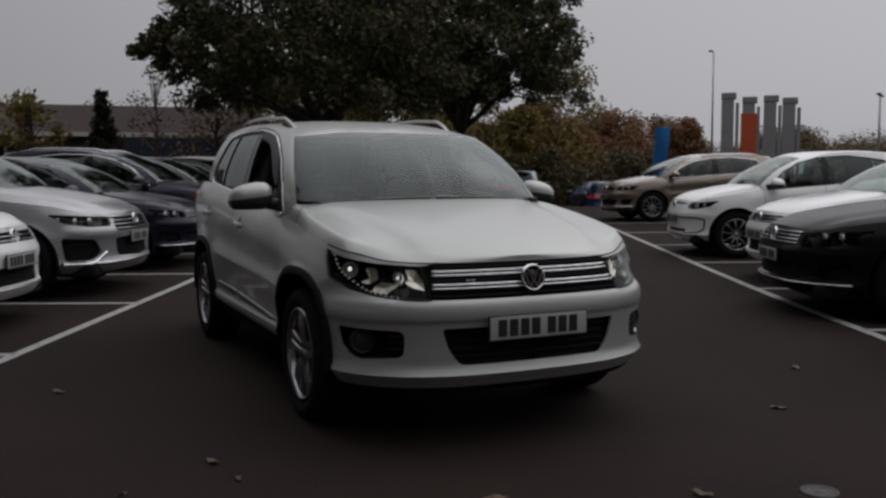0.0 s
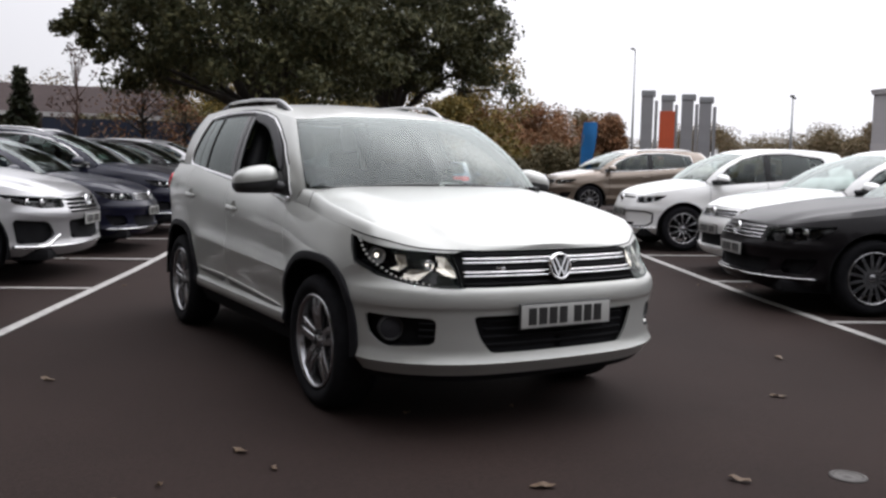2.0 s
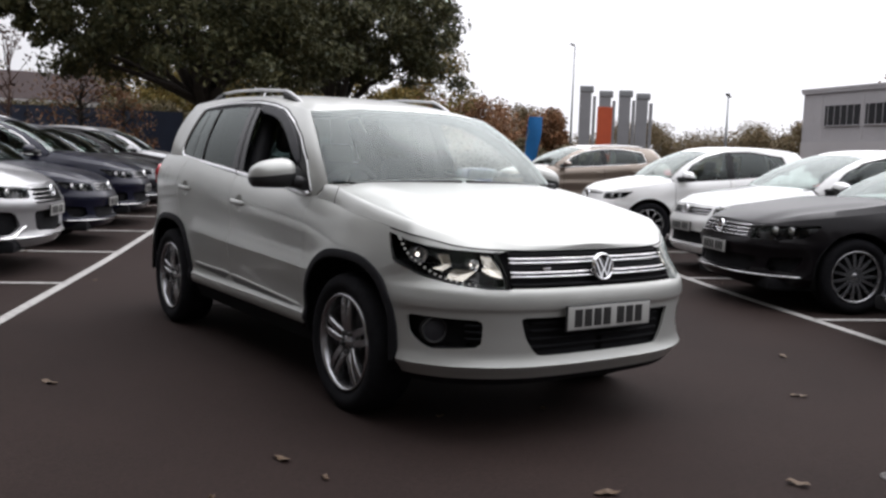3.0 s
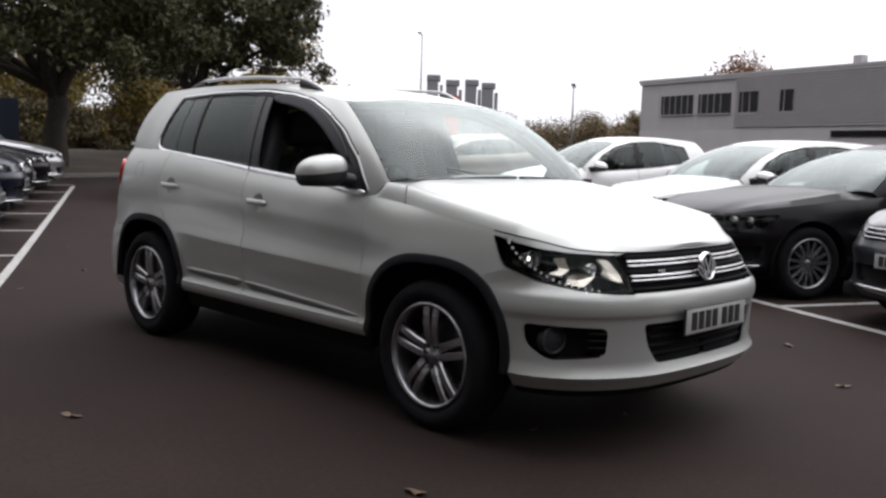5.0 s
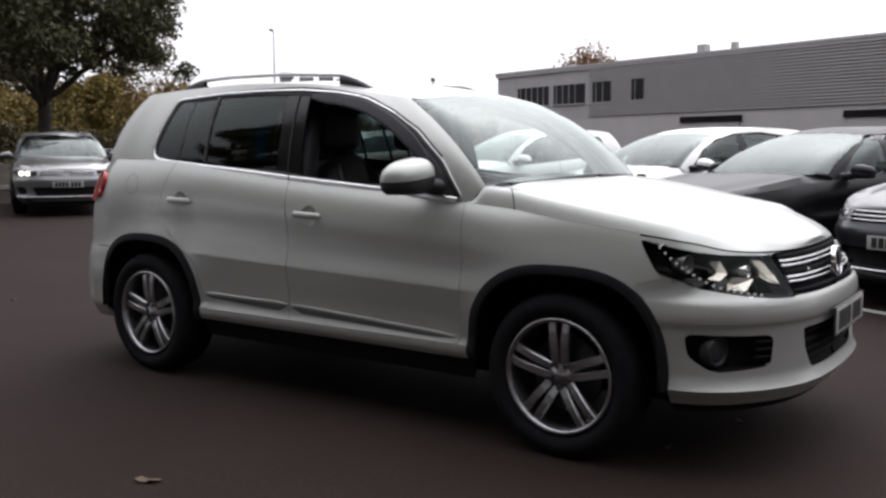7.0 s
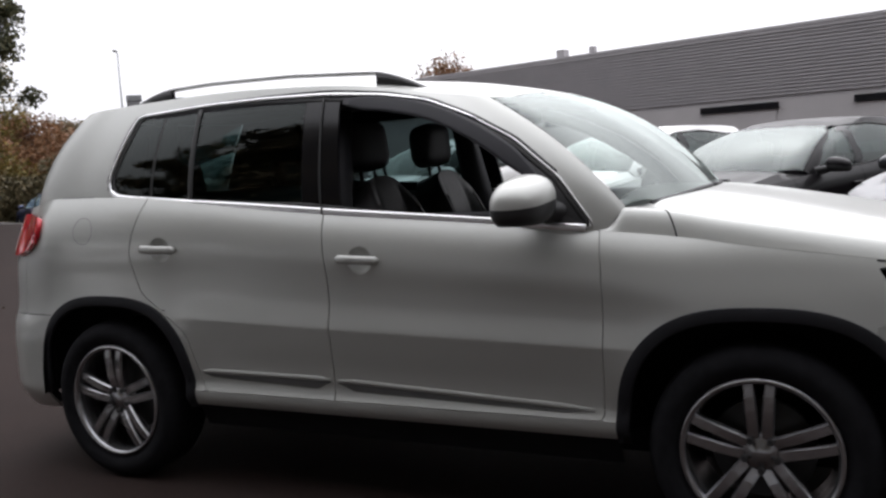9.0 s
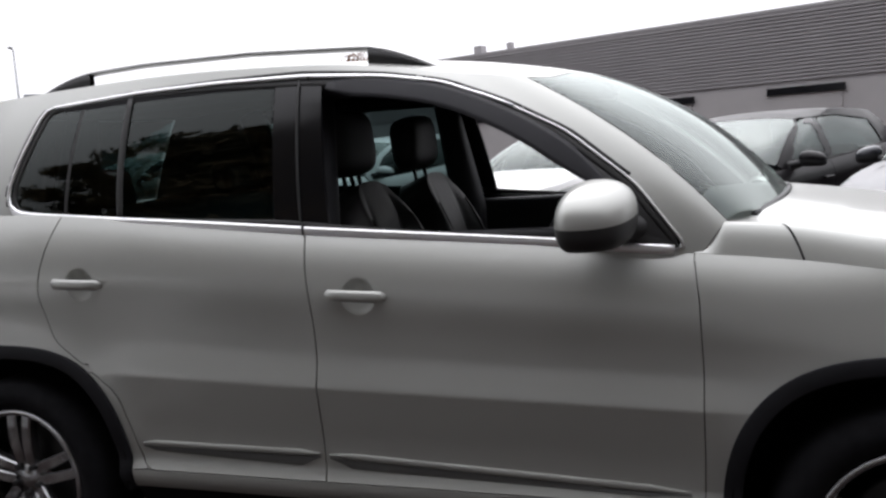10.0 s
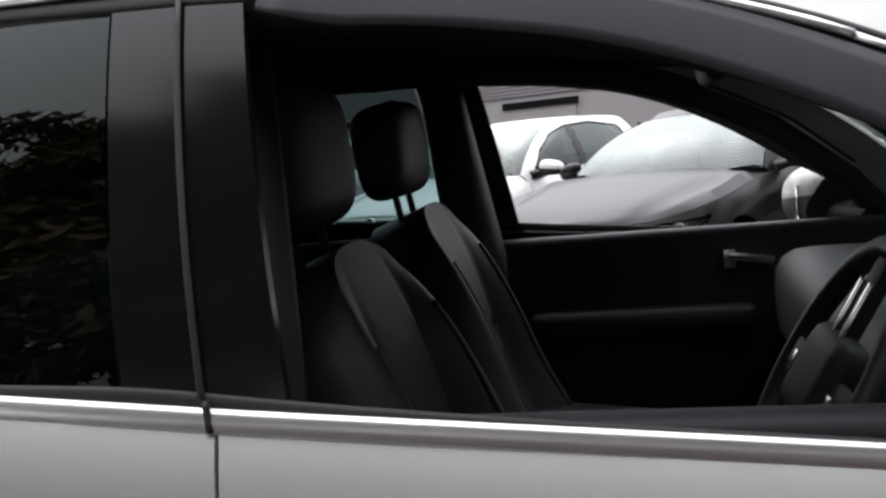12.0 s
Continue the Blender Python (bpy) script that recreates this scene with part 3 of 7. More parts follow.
def wheel_parts(name, car, x, y, r, spokes="twin", rim_r=0.235, side=-1, lift=0.0):
    """A wheel on its hub: outer face at x, side -1 for the driver's side."""
    hub = new(name)
    hub.parent = car
    hub.matrix_local = Matrix.Translation((x, y, r + lift)) @ (Matrix.Identity(4) if side < 0 else pose(0, 0, 0, 0, 0, 180))
    w = 0.235
    tyre = [(rim_r - 0.004, 0.03), (rim_r + 0.004, 0.012), (rim_r + 0.035, -0.006), (r - 0.035, -0.004), (r - 0.014, 0.012), (r - 0.003, 0.035),
            (r, 0.07), (r, w - 0.07), (r - 0.003, w - 0.035), (r - 0.02, w - 0.008), (rim_r, w)]
    mesh_object("tyre", *revolve(tyre, 56), M_TYRE, hub)
    barrel = [(rim_r + 0.001, 0.022), (rim_r - 0.002, 0.004), (rim_r - 0.012, 0.004), (rim_r - 0.020, 0.016), (rim_r - 0.026, 0.05), (rim_r - 0.03, 0.2)]
    mesh_object("rim", *revolve(barrel, 56), M_ALLOY, hub)
    if spokes == "twin":
        sv = twin_spokes(0.050, rim_r - 0.014, 5, 0.032, 0.039, 0.016, 0.06, turn=radians(18))
    else:
        sv = twin_spokes(0.04, rim_r - 0.016, spokes, 0.0, 0.030 if spokes > 8 else 0.055, 0.016, 0.045, turn=radians(11))
    mesh_object("spoke", *sv, M_ALLOY, hub, smooth=False)
    cap = [(0.0, 0.026), (0.026, 0.026), (0.030, 0.031), (0.046, 0.034), (0.060, 0.040), (0.070, 0.07)]
    mesh_object("centre_cap", *revolve(cap, 28), M_ALLOY, hub)
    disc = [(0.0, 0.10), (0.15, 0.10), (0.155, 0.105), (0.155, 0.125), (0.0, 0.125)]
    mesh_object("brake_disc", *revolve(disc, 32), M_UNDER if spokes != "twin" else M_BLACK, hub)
    if spokes == "twin":
        for i in range(5):
            a = 2 * math.pi * i / 5 + radians(54)
            bm = bmesh.new()
            bmesh.ops.create_cone(bm, cap_ends=True, segments=10, radius1=0.010, radius2=0.010, depth=0.02,
                                  matrix=Matrix.Translation((0.030, math.cos(a) * 0.050, math.sin(a) * 0.050)) @ pose(0, 0, 0, 0, 90, 0))
            part("wheel_bolt", bm, M_BLACK, hub)
    return hub


def plate(name, car, at, turn_z=0.0, flip=False):
    """A number plate with its characters as plain bars."""
    p = new(name)
    p.parent = car
    p.matrix_local = pose(*at, 0, 0, turn_z)
    bm = bmesh.new()
    box(bm, (0.524, 0.010, 0.116), bevel=0.003)
    part("plate_surround", bm, M_BLACK, p)
    bm = bmesh.new()
    box(bm, (0.510, 0.008, 0.104), at=(0, -0.004, 0), bevel=0.002)
    part("plate_face", bm, M_PLATE, p)
    x = -0.215
    for i in range(7):
        bm = bmesh.new()
        box(bm, (0.045, 0.003, 0.078), at=(x + 0.022, -0.0085, 0), bevel=0.001)
        part("plate_bar", bm, M_CHAR, p, smooth=False)
        x += 0.058 + (0.026 if i == 3 else 0)
    return p


def badge(car, at, r=0.058, tilt=-10):
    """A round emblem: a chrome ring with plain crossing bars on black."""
    b = new("badge")
    b.parent = car
    b.matrix_local = pose(*at, 0, 0, 0) @ pose(0, 0, 0, tilt, 0, 0)
    ring = [(r, 0.006), (r - 0.002, -0.006), (r - 0.006, -0.010), (r - 0.011, -0.008), (r - 0.012, 0.006)]
    v, f = revolve(ring, 40)
    mesh_object("ring", v[:, [1, 0, 2]], [t[::-1] for t in f], M_CHROME, b)
    v, f = revolve([(0, 0.0), (r - 0.01, 0.0), (r - 0.01, 0.01)], 32)
    mesh_object("disc", v[:, [1, 0, 2]], [t[::-1] for t in f], M_GLOSSBLACK, b)
    bm = bmesh.new()
    for s in (-1, 1):
        box(bm, (0.008, 0.008, r * 0.95), at=(s * r * 0.28, -0.004, r * 0.28), turn=(0, s * 26, 0))
        box(bm, (0.008, 0.008, r * 1.05), at=(s * r * 0.52, -0.004, -r * 0.12), turn=(0, s * 22, 0))
        box(bm, (0.008, 0.008, r * 0.72), at=(s * r * 0.17, -0.004, -r * 0.45), turn=(0, -s * 24, 0))
    part("bar", bm, M_CHROME, b)
    return b


def mirror_housing(car, sgn, at, mat, size=1.0):
    """A door mirror: shell, dark base and glass."""
    m = new("door_mirror")
    m.parent = car
    m.matrix_local = pose(*at)
    def dome(up):
        bm = bmesh.new()
        bmesh.ops.create_uvsphere(bm, u_segments=36, v_segments=20, radius=1)
        for v in bm.verts:
            x, y, z = (math.copysign(abs(q) ** k, q) for q, k in zip(v.co, (0.74, 0.82, 0.80)))
            flat = 0.66 if y > 0 else 1.0
            tall = 0.076 * (1 - 0.10 * sgn * x)
            if not up:
                tall *= 0.98
            zz = z * tall - 0.014 * sgn * x + 0.016
            if up and z < 0:
                zz = -0.014 * sgn * x + 0.012
            if not up and z > 0:
                zz = -0.014 * sgn * x + 0.014
            v.co = Vector((x * 0.112, y * 0.092 * flat + 0.016 * sgn * x, max(zz, -0.047))) * size
        return bm
    part("shell", dome(True), mat, m, sharp=60)
    bm = dome(False)
    rows = [(-0.02, 0.0, -0.016, 0.040, 0.020), (-0.06, 0.0, -0.012, 0.048, 0.032), (-0.10, -0.035, -0.016, 0.048, 0.034), (-0.145, -0.075, -0.024, 0.046, 0.036), (-0.185, -0.11, -0.030, 0.046, 0.040)]
    ring = []
    for x, y, z, a, h in rows:
        ring.append([bm.verts.new(Vector((sgn * x, y + a * math.cos(q) * 1.0, z + h * math.sin(q))) * size) for q in [2 * math.pi * i / 14 for i in range(14)]])
    for r0, r1 in zip(ring, ring[1:]):
        for i in range(14):
            bm.faces.new((r0[i], r0[(i + 1) % 14], r1[(i + 1) % 14], r1[i]))
    bm.faces.new(ring[0][::-1])
    bm.faces.new(ring[-1])
    bmesh.ops.recalc_face_normals(bm, faces=bm.faces)
    part("base", bm, M_BLACK, m)
    bm = bmesh.new()
    box(bm, (0.135 * size, 0.004, 0.085 * size), at=(0, 0.047 * size, 0.010), bevel=0.0018)
    part("mirror_glass", bm, M_CHROME, m)
    return m


# ---------------------------------------------------------------- the silver-white car in the aisle
SH = Shape(square=0.03)
CELL = 0.02
DLO = rounded([(-0.815, 1.018), (-0.47, 1.048), (0.2, 1.100), (0.545, 1.130), (1.17, 1.178), (1.285, 1.192), (1.32, 1.25), (1.24, 1.525),
               (0.868, 1.545), (0.572, 1.548), (0.276, 1.540), (0.02, 1.517), (-0.16, 1.484), (-0.34, 1.415), (-0.515, 1.325), (-0.69, 1.185)], 0.035, 3)
d_dlo = inside_distance(DLO)
U = SH.u_at
HEADLAMP = rounded([(U(0.866, -1.63), 0.897), (U(0.845, -1.73), 0.874), (U(0.80, -1.84), 0.852), (U(0.73, -1.94), 0.838), (U(0.62, -2.035), 0.832), (U(0.535, -2.08), 0.828), (U(0.51, -2.09), 0.76),
                    (U(0.49, -2.10), 0.678), (U(0.585, -2.06), 0.680), (U(0.68, -1.98), 0.692), (U(0.80, -1.84), 0.722), (U(0.853, -1.70), 0.775)], 0.016, 3)
GRILLE = [(-0.2, 0.836), (U(0.56, -2.07), 0.836), (U(0.53, -2.08), 0.76), (U(0.505, -2.095), 0.683), (-0.2, 0.683)]
INTAKE = rounded([(-0.2, 0.556), (U(0.455, -2.12), 0.556), (U(0.425, -2.13), 0.46), (U(0.375, -2.14), 0.388), (-0.2, 0.388)], 0.02, 3)
FOG = rounded([(U(0.822, -1.80), 0.556), (U(0.60, -2.045), 0.545), (U(0.605, -2.045), 0.428), (U(0.77, -1.89), 0.412), (U(0.818, -1.81), 0.47)], 0.030, 4)
TAIL = rounded([(U(0.868, 1.68), 1.115), (U(0.868, 1.68), 1.03), (U(0.84, 1.80), 0.965), (U(0.80, 1.95), 0.935), (U(0.55, 2.17), 0.95), (U(0.55, 2.17), 1.11), (U(0.80, 1.95), 1.125)], 0.03, 3)
BUMPER = [(-0.2, 0.1), (-0.2, 0.9), (U(0.50, -2.10), 0.9), (U(0.50, -2.10), 0.75), (U(0.855, -1.70), 0.755), (U(0.868, -1.62), 0.73), (U(0.868, -1.62), 0.1)]
d_bump = inside_distance(BUMPER)
d_lamp, d_grille, d_intake, d_fog, d_tail = map(inside_distance, (HEADLAMP, GRILLE, INTAKE, FOG, TAIL))
gap_y = hermite([0.38, 0.65, 0.85, 1.03, 1.12, 2.0], [0.188, 0.1845, 0.188, 0.207, 0.224, 0.31])
GAP_LINE = [(float(gap_y(q)), float(q)) for q in np.r_[np.linspace(0.405, 1.12, 16), 2.0]]
d_front = inside_distance([(-0.826, 2.0), (-0.826, 1.0), (-0.838, 0.90), (-0.842, 0.75), (-0.839, 0.55), (-0.834, 0.43), (-0.829, 0.412), (-0.815, 0.405)] + GAP_LINE)
d_rear = inside_distance(GAP_LINE[::-1] + rounded([(0.187, 0.405), (0.80, 0.405), (0.87, 0.64), (1.09, 0.80), (1.13, 0.95), (1.06, 1.20), (1.1, 2.0)], 0.03, 3).tolist()[3:])


ARCH = (0.440, 0.446)


def arch(x, yc):
    q = (np.abs(x[..., 1] - yc + 0.012) / ARCH[0]) ** 2.7 + (np.abs(x[..., 2] - 0.335) / ARCH[1]) ** 2.7
    return (q ** (1 / 2.7) - 1) * 0.43


def arch_line(yc, k, low=0.0, n=40):
    a = np.linspace(-low, math.pi + low, n)
    c, s = np.cos(a), np.sin(a)
    return yc - 0.012 + ARCH[0] * k * np.sign(c) * np.abs(c) ** (2 / 2.7), 0.335 + ARCH[1] * k * np.sign(s) * np.abs(s) ** (2 / 2.7)


CUPS = ((0.044, 0.926), (0.964, 0.974))


def lower_label(x, u, v):
    y, z = x[..., 1], x[..., 2]
    l = np.full(y.shape, "wing", dtype="<U16")
    l[y > 0.5] = "rear_quarter"
    l[(z < 0.405) & (y > -1) & (y < 1)] = "sill"
    l[(y > -0.95) & (y < 0.95) & (z < 0.345)] = "under_sill"
    l[d_bump(u, z) < 0] = "front_bumper"
    l[(z < 0.284) & (y < -1.5)] = "chin"
    l[(u < U(0.845, -1.73)) & (z > 0.80)] = "lamp_lid"
    l[(y > 1.62) & (z < 0.68)] = "rear_bumper"
    l[(y > 1.86) & (z >= 0.68)] = "tailgate"
    l[(np.abs(y - 0.19) < 0.05) & (z > 0.38) & (z < 0.43)] = "sill"
    l[d_front(y, z) < 0] = "front_door"
    l[d_rear(y, z) < 0] = "rear_door"
    for yc, zc in CUPS:
        l[np.hypot(y - yc, z - zc) < 0.049] = "none"
    l[d_grille(u, z) < 0] = "grille"
    l[d_intake(u, z) < 0] = "intake"
    l[d_fog(u, z) < 0] = "fog"
    l[d_lamp(u, z) < 0] = "headlamp"
    l[d_tail(u, z) < 0] = "tail_lamp"
    l[(arch(x, -1.302) < 0) | (arch(x, 1.302) < 0)] = "none"
    return l


hero = root("estate_car", pose(-0.037, 0.019, 0.005, 0, 0, 0.36), "silver-white compact SUV standing in the car park aisle, driver's window down", "car")
nu = int(SH.end / CELL)
cuts = [lambda x, u, v: arch(x, -1.302), lambda x, u, v: arch(x, 1.302),
        lambda x, u, v: d_lamp(u, x[..., 2]), lambda x, u, v: d_grille(u, x[..., 2]), lambda x, u, v: d_intake(u, x[..., 2]),
        lambda x, u, v: d_fog(u, x[..., 2]), lambda x, u, v: d_tail(u, x[..., 2]),
        lambda x, u, v: d_front(x[..., 1], x[..., 2]), lambda x, u, v: d_rear(x[..., 1], x[..., 2]), lambda x, u, v: d_bump(u, x[..., 2]),
        lambda x, u, v: np.where(np.abs(x[..., 1]) < 0.97, x[..., 2] - 0.345, 1.0),
        lambda x, u, v: np.hypot(x[..., 1] - CUPS[0][0], x[..., 2] - CUPS[0][1]) - 0.049, lambda x, u, v: np.hypot(x[..., 1] - CUPS[1][0], x[..., 2] - CUPS[1][1]) - 0.049]
ROWS = np.r_[np.array([0.25, 0.268, 0.285, 0.30, 0.318, 0.333, 0.345, 0.352, 0.362, 0.375, 0.39, 0.405, 0.418, 0.428, 0.44]) * 1.315 - 0.32875,
             0.263 + 0.737 * np.r_[np.linspace(0, 0.32, 11), 0.338, 0.3476, 0.358, 0.383, 0.41, 0.436, 0.4617, 0.482, 0.503, 0.533, np.linspace(0.565, 1, 18)]]
skin = cut_skin(SH.lower, np.linspace(0, SH.end, nu), ROWS, cuts, lower_label, CELL)

panel("chin", mirrored(skin["chin"], True), M_UNDER, hero, weld=True, gap=0, depth=0, push=-0.004)
panel("front_bumper", mirrored(skin["front_bumper"], True), M_SILVER, hero, weld=True, gap=0.0006)
panel("rear_bumper", mirrored(skin["rear_bumper"], True), M_SILVER, hero, weld=True)
panel("tailgate", mirrored(skin["tailgate"], True), M_SILVER, hero, weld=True)
for sgn in (1, -1):
    take = (lambda k: skin[k]) if sgn > 0 else (lambda k: mirrored(skin[k]))
    for k in ("wing", "rear_quarter", "sill", "front_door", "rear_door"):
        panel(k, take(k), M_SILVER, hero, gap=0.0006 if k == "wing" else 0.0022)
    panel("lamp_lid", take("lamp_lid"), M_SILVER, hero, gap=0, depth=0)
    panel("under_sill", take("under_sill"), M_UNDER, hero, gap=0, depth=0)
    panel("tail_lamp", take("tail_lamp"), M_RED, hero, "red rear lamp", push=0.020, depth=0.02)

# Dark lining right behind the shut lines and the wheel houses.
core = cut_skin(SH.lower, np.linspace(0.02, SH.end - 0.02, nu // 3), np.linspace(0.02, 1, 20), cuts[:2],
                lambda x, u, v: np.where((arch(x, -1.302) < 0) | (arch(x, 1.302) < 0) | (d_lamp(u, x[..., 2]) < 0.015) | (d_fog(u, x[..., 2]) < 0.015), "none", "core"), 0.06)["core"]
cv = core[0] * (0.962, 0.985, 1.0)
panel("inner_shell", mirrored((cv, core[1]), True), M_UNDER, hero, gap=0, depth=0, weld=True)

# Floor pan and wheel houses.
bm = bmesh.new()
box(bm, (1.36, 3.7, 0.10), at=(0, 0.0, 0.29), bevel=0.04)
part("floor_pan", bm, M_UNDER, hero)
for yc in (-1.302, 1.302):
    for sgn in (1, -1):
        ay, az = arch_line(yc, 1.0, 0.0, 41)
        by, bz = arch_line(yc, 0.96, 0.0, 41)
        rows = [np.stack([np.full(41, sgn * x), yy, zz], 1) for x, yy, zz in
                ((0.880, by, bz), (0.86, ay, az), (0.56, ay, az), (0.54, yc + (ay - yc) * 0.1, 0.30 + (az - 0.335) * 0.1))]
        v = np.stack(rows, 1).reshape(-1, 3)
        f = [(i * 4 + j, i * 4 + j + 1, i * 4 + 5 + j, i * 4 + 4 + j) for i in range(40) for j in range(3)]
        mesh_object("wheel_house", v, f, M_UNDER, hero)
        # grey plastic moulding round the arch
        ay, az = arch_line(yc, 0.958, 0.0, 60)
        uu = np.array([SH.u_at(0.89, y) for y in ay])
        p = np.stack([SH.lower(uu, SH.v_at(uu, np.maximum(az, 0.27)))[:, 0], ay, az], 1)
        n = np.stack([np.ones(60), 0.3 * (ay - yc), 0.3 * (az - 0.345)], 1)
        v, f = ribbon(p, n, 0.042, 0.010, shape="flat")
        if sgn < 0:
            v, f = mirrored((v, f))
        mesh_object("arch_moulding", v, f, M_TRIM, hero, "dark grey plastic arch trim")

# Bonnet and roof.
ua = SH.u_at(0.892, -0.80)
half = cut_skin(SH.bonnet, np.linspace(0, ua, 90), np.r_[np.linspace(0, 0.07, 9), np.linspace(0.09, 1, 30)], [], lambda x, u, v: np.where(u > -1, "b", "b"), CELL)["b"]
panel("bonnet", mirrored(half, True), M_SILVER, hero, weld=True, gap=0.0004, out=(0, -1.5, 0))
u0 = SH.u_at(0.892, -1.07)
for sgn in (1, -1):
    w_ = np.linspace(0.0, 0.06, 12)
    p = SH.bonnet(np.full(12, u0) + 0.75 * w_, w_)
    q = SH.bonnet(np.full(12, u0 + 0.02) + 0.75 * w_, w_)
    r_ = SH.bonnet(np.full(12, u0) + 0.75 * w_, w_ + 0.01)
    n = np.cross(r_ - p, q - p)
    n = np.where(n[:, 2:] < 0, -n, n)
    t_ = ribbon(p, n, 0.005, 0.0012)
    mesh_object("bonnet_gap", *(t_ if sgn > 0 else mirrored(t_)), M_UNDER, hero)
for x0, x1 in ((-0.66, -0.02), (0.02, 0.60)):
    xs_ = np.linspace(x0, x1, 12)
    p = np.stack([xs_, -1.045 + 0.20 * xs_ ** 2, 1.108 - 0.055 * xs_ ** 2], 1)
    mesh_object("wiper", *tube(p, 0.009, 6), M_BLACK, hero)
bm = bmesh.new()
box(bm, (0.04, 0.05, 0.035), at=(0.70, -0.98, 1.085), bevel=0.012)
part("wiper_pivot", bm, M_BLACK, hero)
us = np.linspace(0, U(0.866, -1.63), 50)
p, n = SH.lower_points(np.stack([us, SH.top(us) - 0.004], 1))
p, n = (np.concatenate([(q * (-1, 1, 1))[::-1], q[1:]]) for q in (p, n))
mesh_object("bonnet_front_gap", *ribbon(p, n, 0.006, 0.0012), M_UNDER, hero)
ug = SH.g_knots
half = cut_skin(SH.roof, np.linspace(0, ug[-1], 120), np.linspace(0, 1, 24), [], lambda x, u, v: np.where(u > -1, "r", "r"), CELL)["r"]
panel("roof", mirrored(half, True), M_SILVER, hero, weld=True, gap=0, depth=0.004, out=(0, 0.5, 0))


def house_label(x, u, v):
    y, z = x[..., 1], x[..., 2]
    l = np.full(y.shape, "pillar", dtype="<U16")
    l[(u < ug[2] - 0.018) & (v < 0.985)] = "windscreen"
    l[(u > ug[8] + 0.03) & (v > 0.06) & (v < 0.93)] = "rear_screen"
    d = d_dlo(y, z)
    side = (u > ug[2]) & (d < 0)
    l[side] = "window"
    l[side & (y < 0.145 + 0.15 * (z - 1.1))] = "opening"
    l[side & (y >= 0.145 + 0.15 * (z - 1.1)) & (y < 0.318 + 0.115 * (z - 1.1))] = "centre_pillar"
    l[side & (y > 1.07 + 0.03 * (z - 1.1))] = "fixed_window"
    return l


def vline(y0, lean):
    return lambda x, u, v: np.where(d_dlo(x[..., 1], x[..., 2]) < 0.03, x[..., 1] - y0 - lean * (x[..., 2] - 1.1), 1.0)


u_all = np.unique(np.r_[np.linspace(0, ug[2] - 0.018, 30), np.linspace(ug[2] - 0.018, ug[8] + 0.03, 150), np.linspace(ug[8] + 0.03, ug[-1], 25)])
v_all = np.unique(np.r_[np.linspace(0, 1, 36), 0.985, 0.06, 0.93])
house = cut_skin(SH.house, u_all, v_all, [lambda x, u, v: np.where(u > ug[2], d_dlo(x[..., 1], x[..., 2]), 1.0), vline(0.145, 0.15), vline(0.318, 0.115), vline(1.07, 0.03)], house_label, CELL)
panel("windscreen", mirrored(house["windscreen"], True), M_GLASS, hero, "clear windscreen", gap=0.004, depth=0, weld=True)
panel("rear_screen", mirrored(house["rear_screen"], True), M_TINT, hero, "dark privacy glass", gap=0.004, depth=0, weld=True)
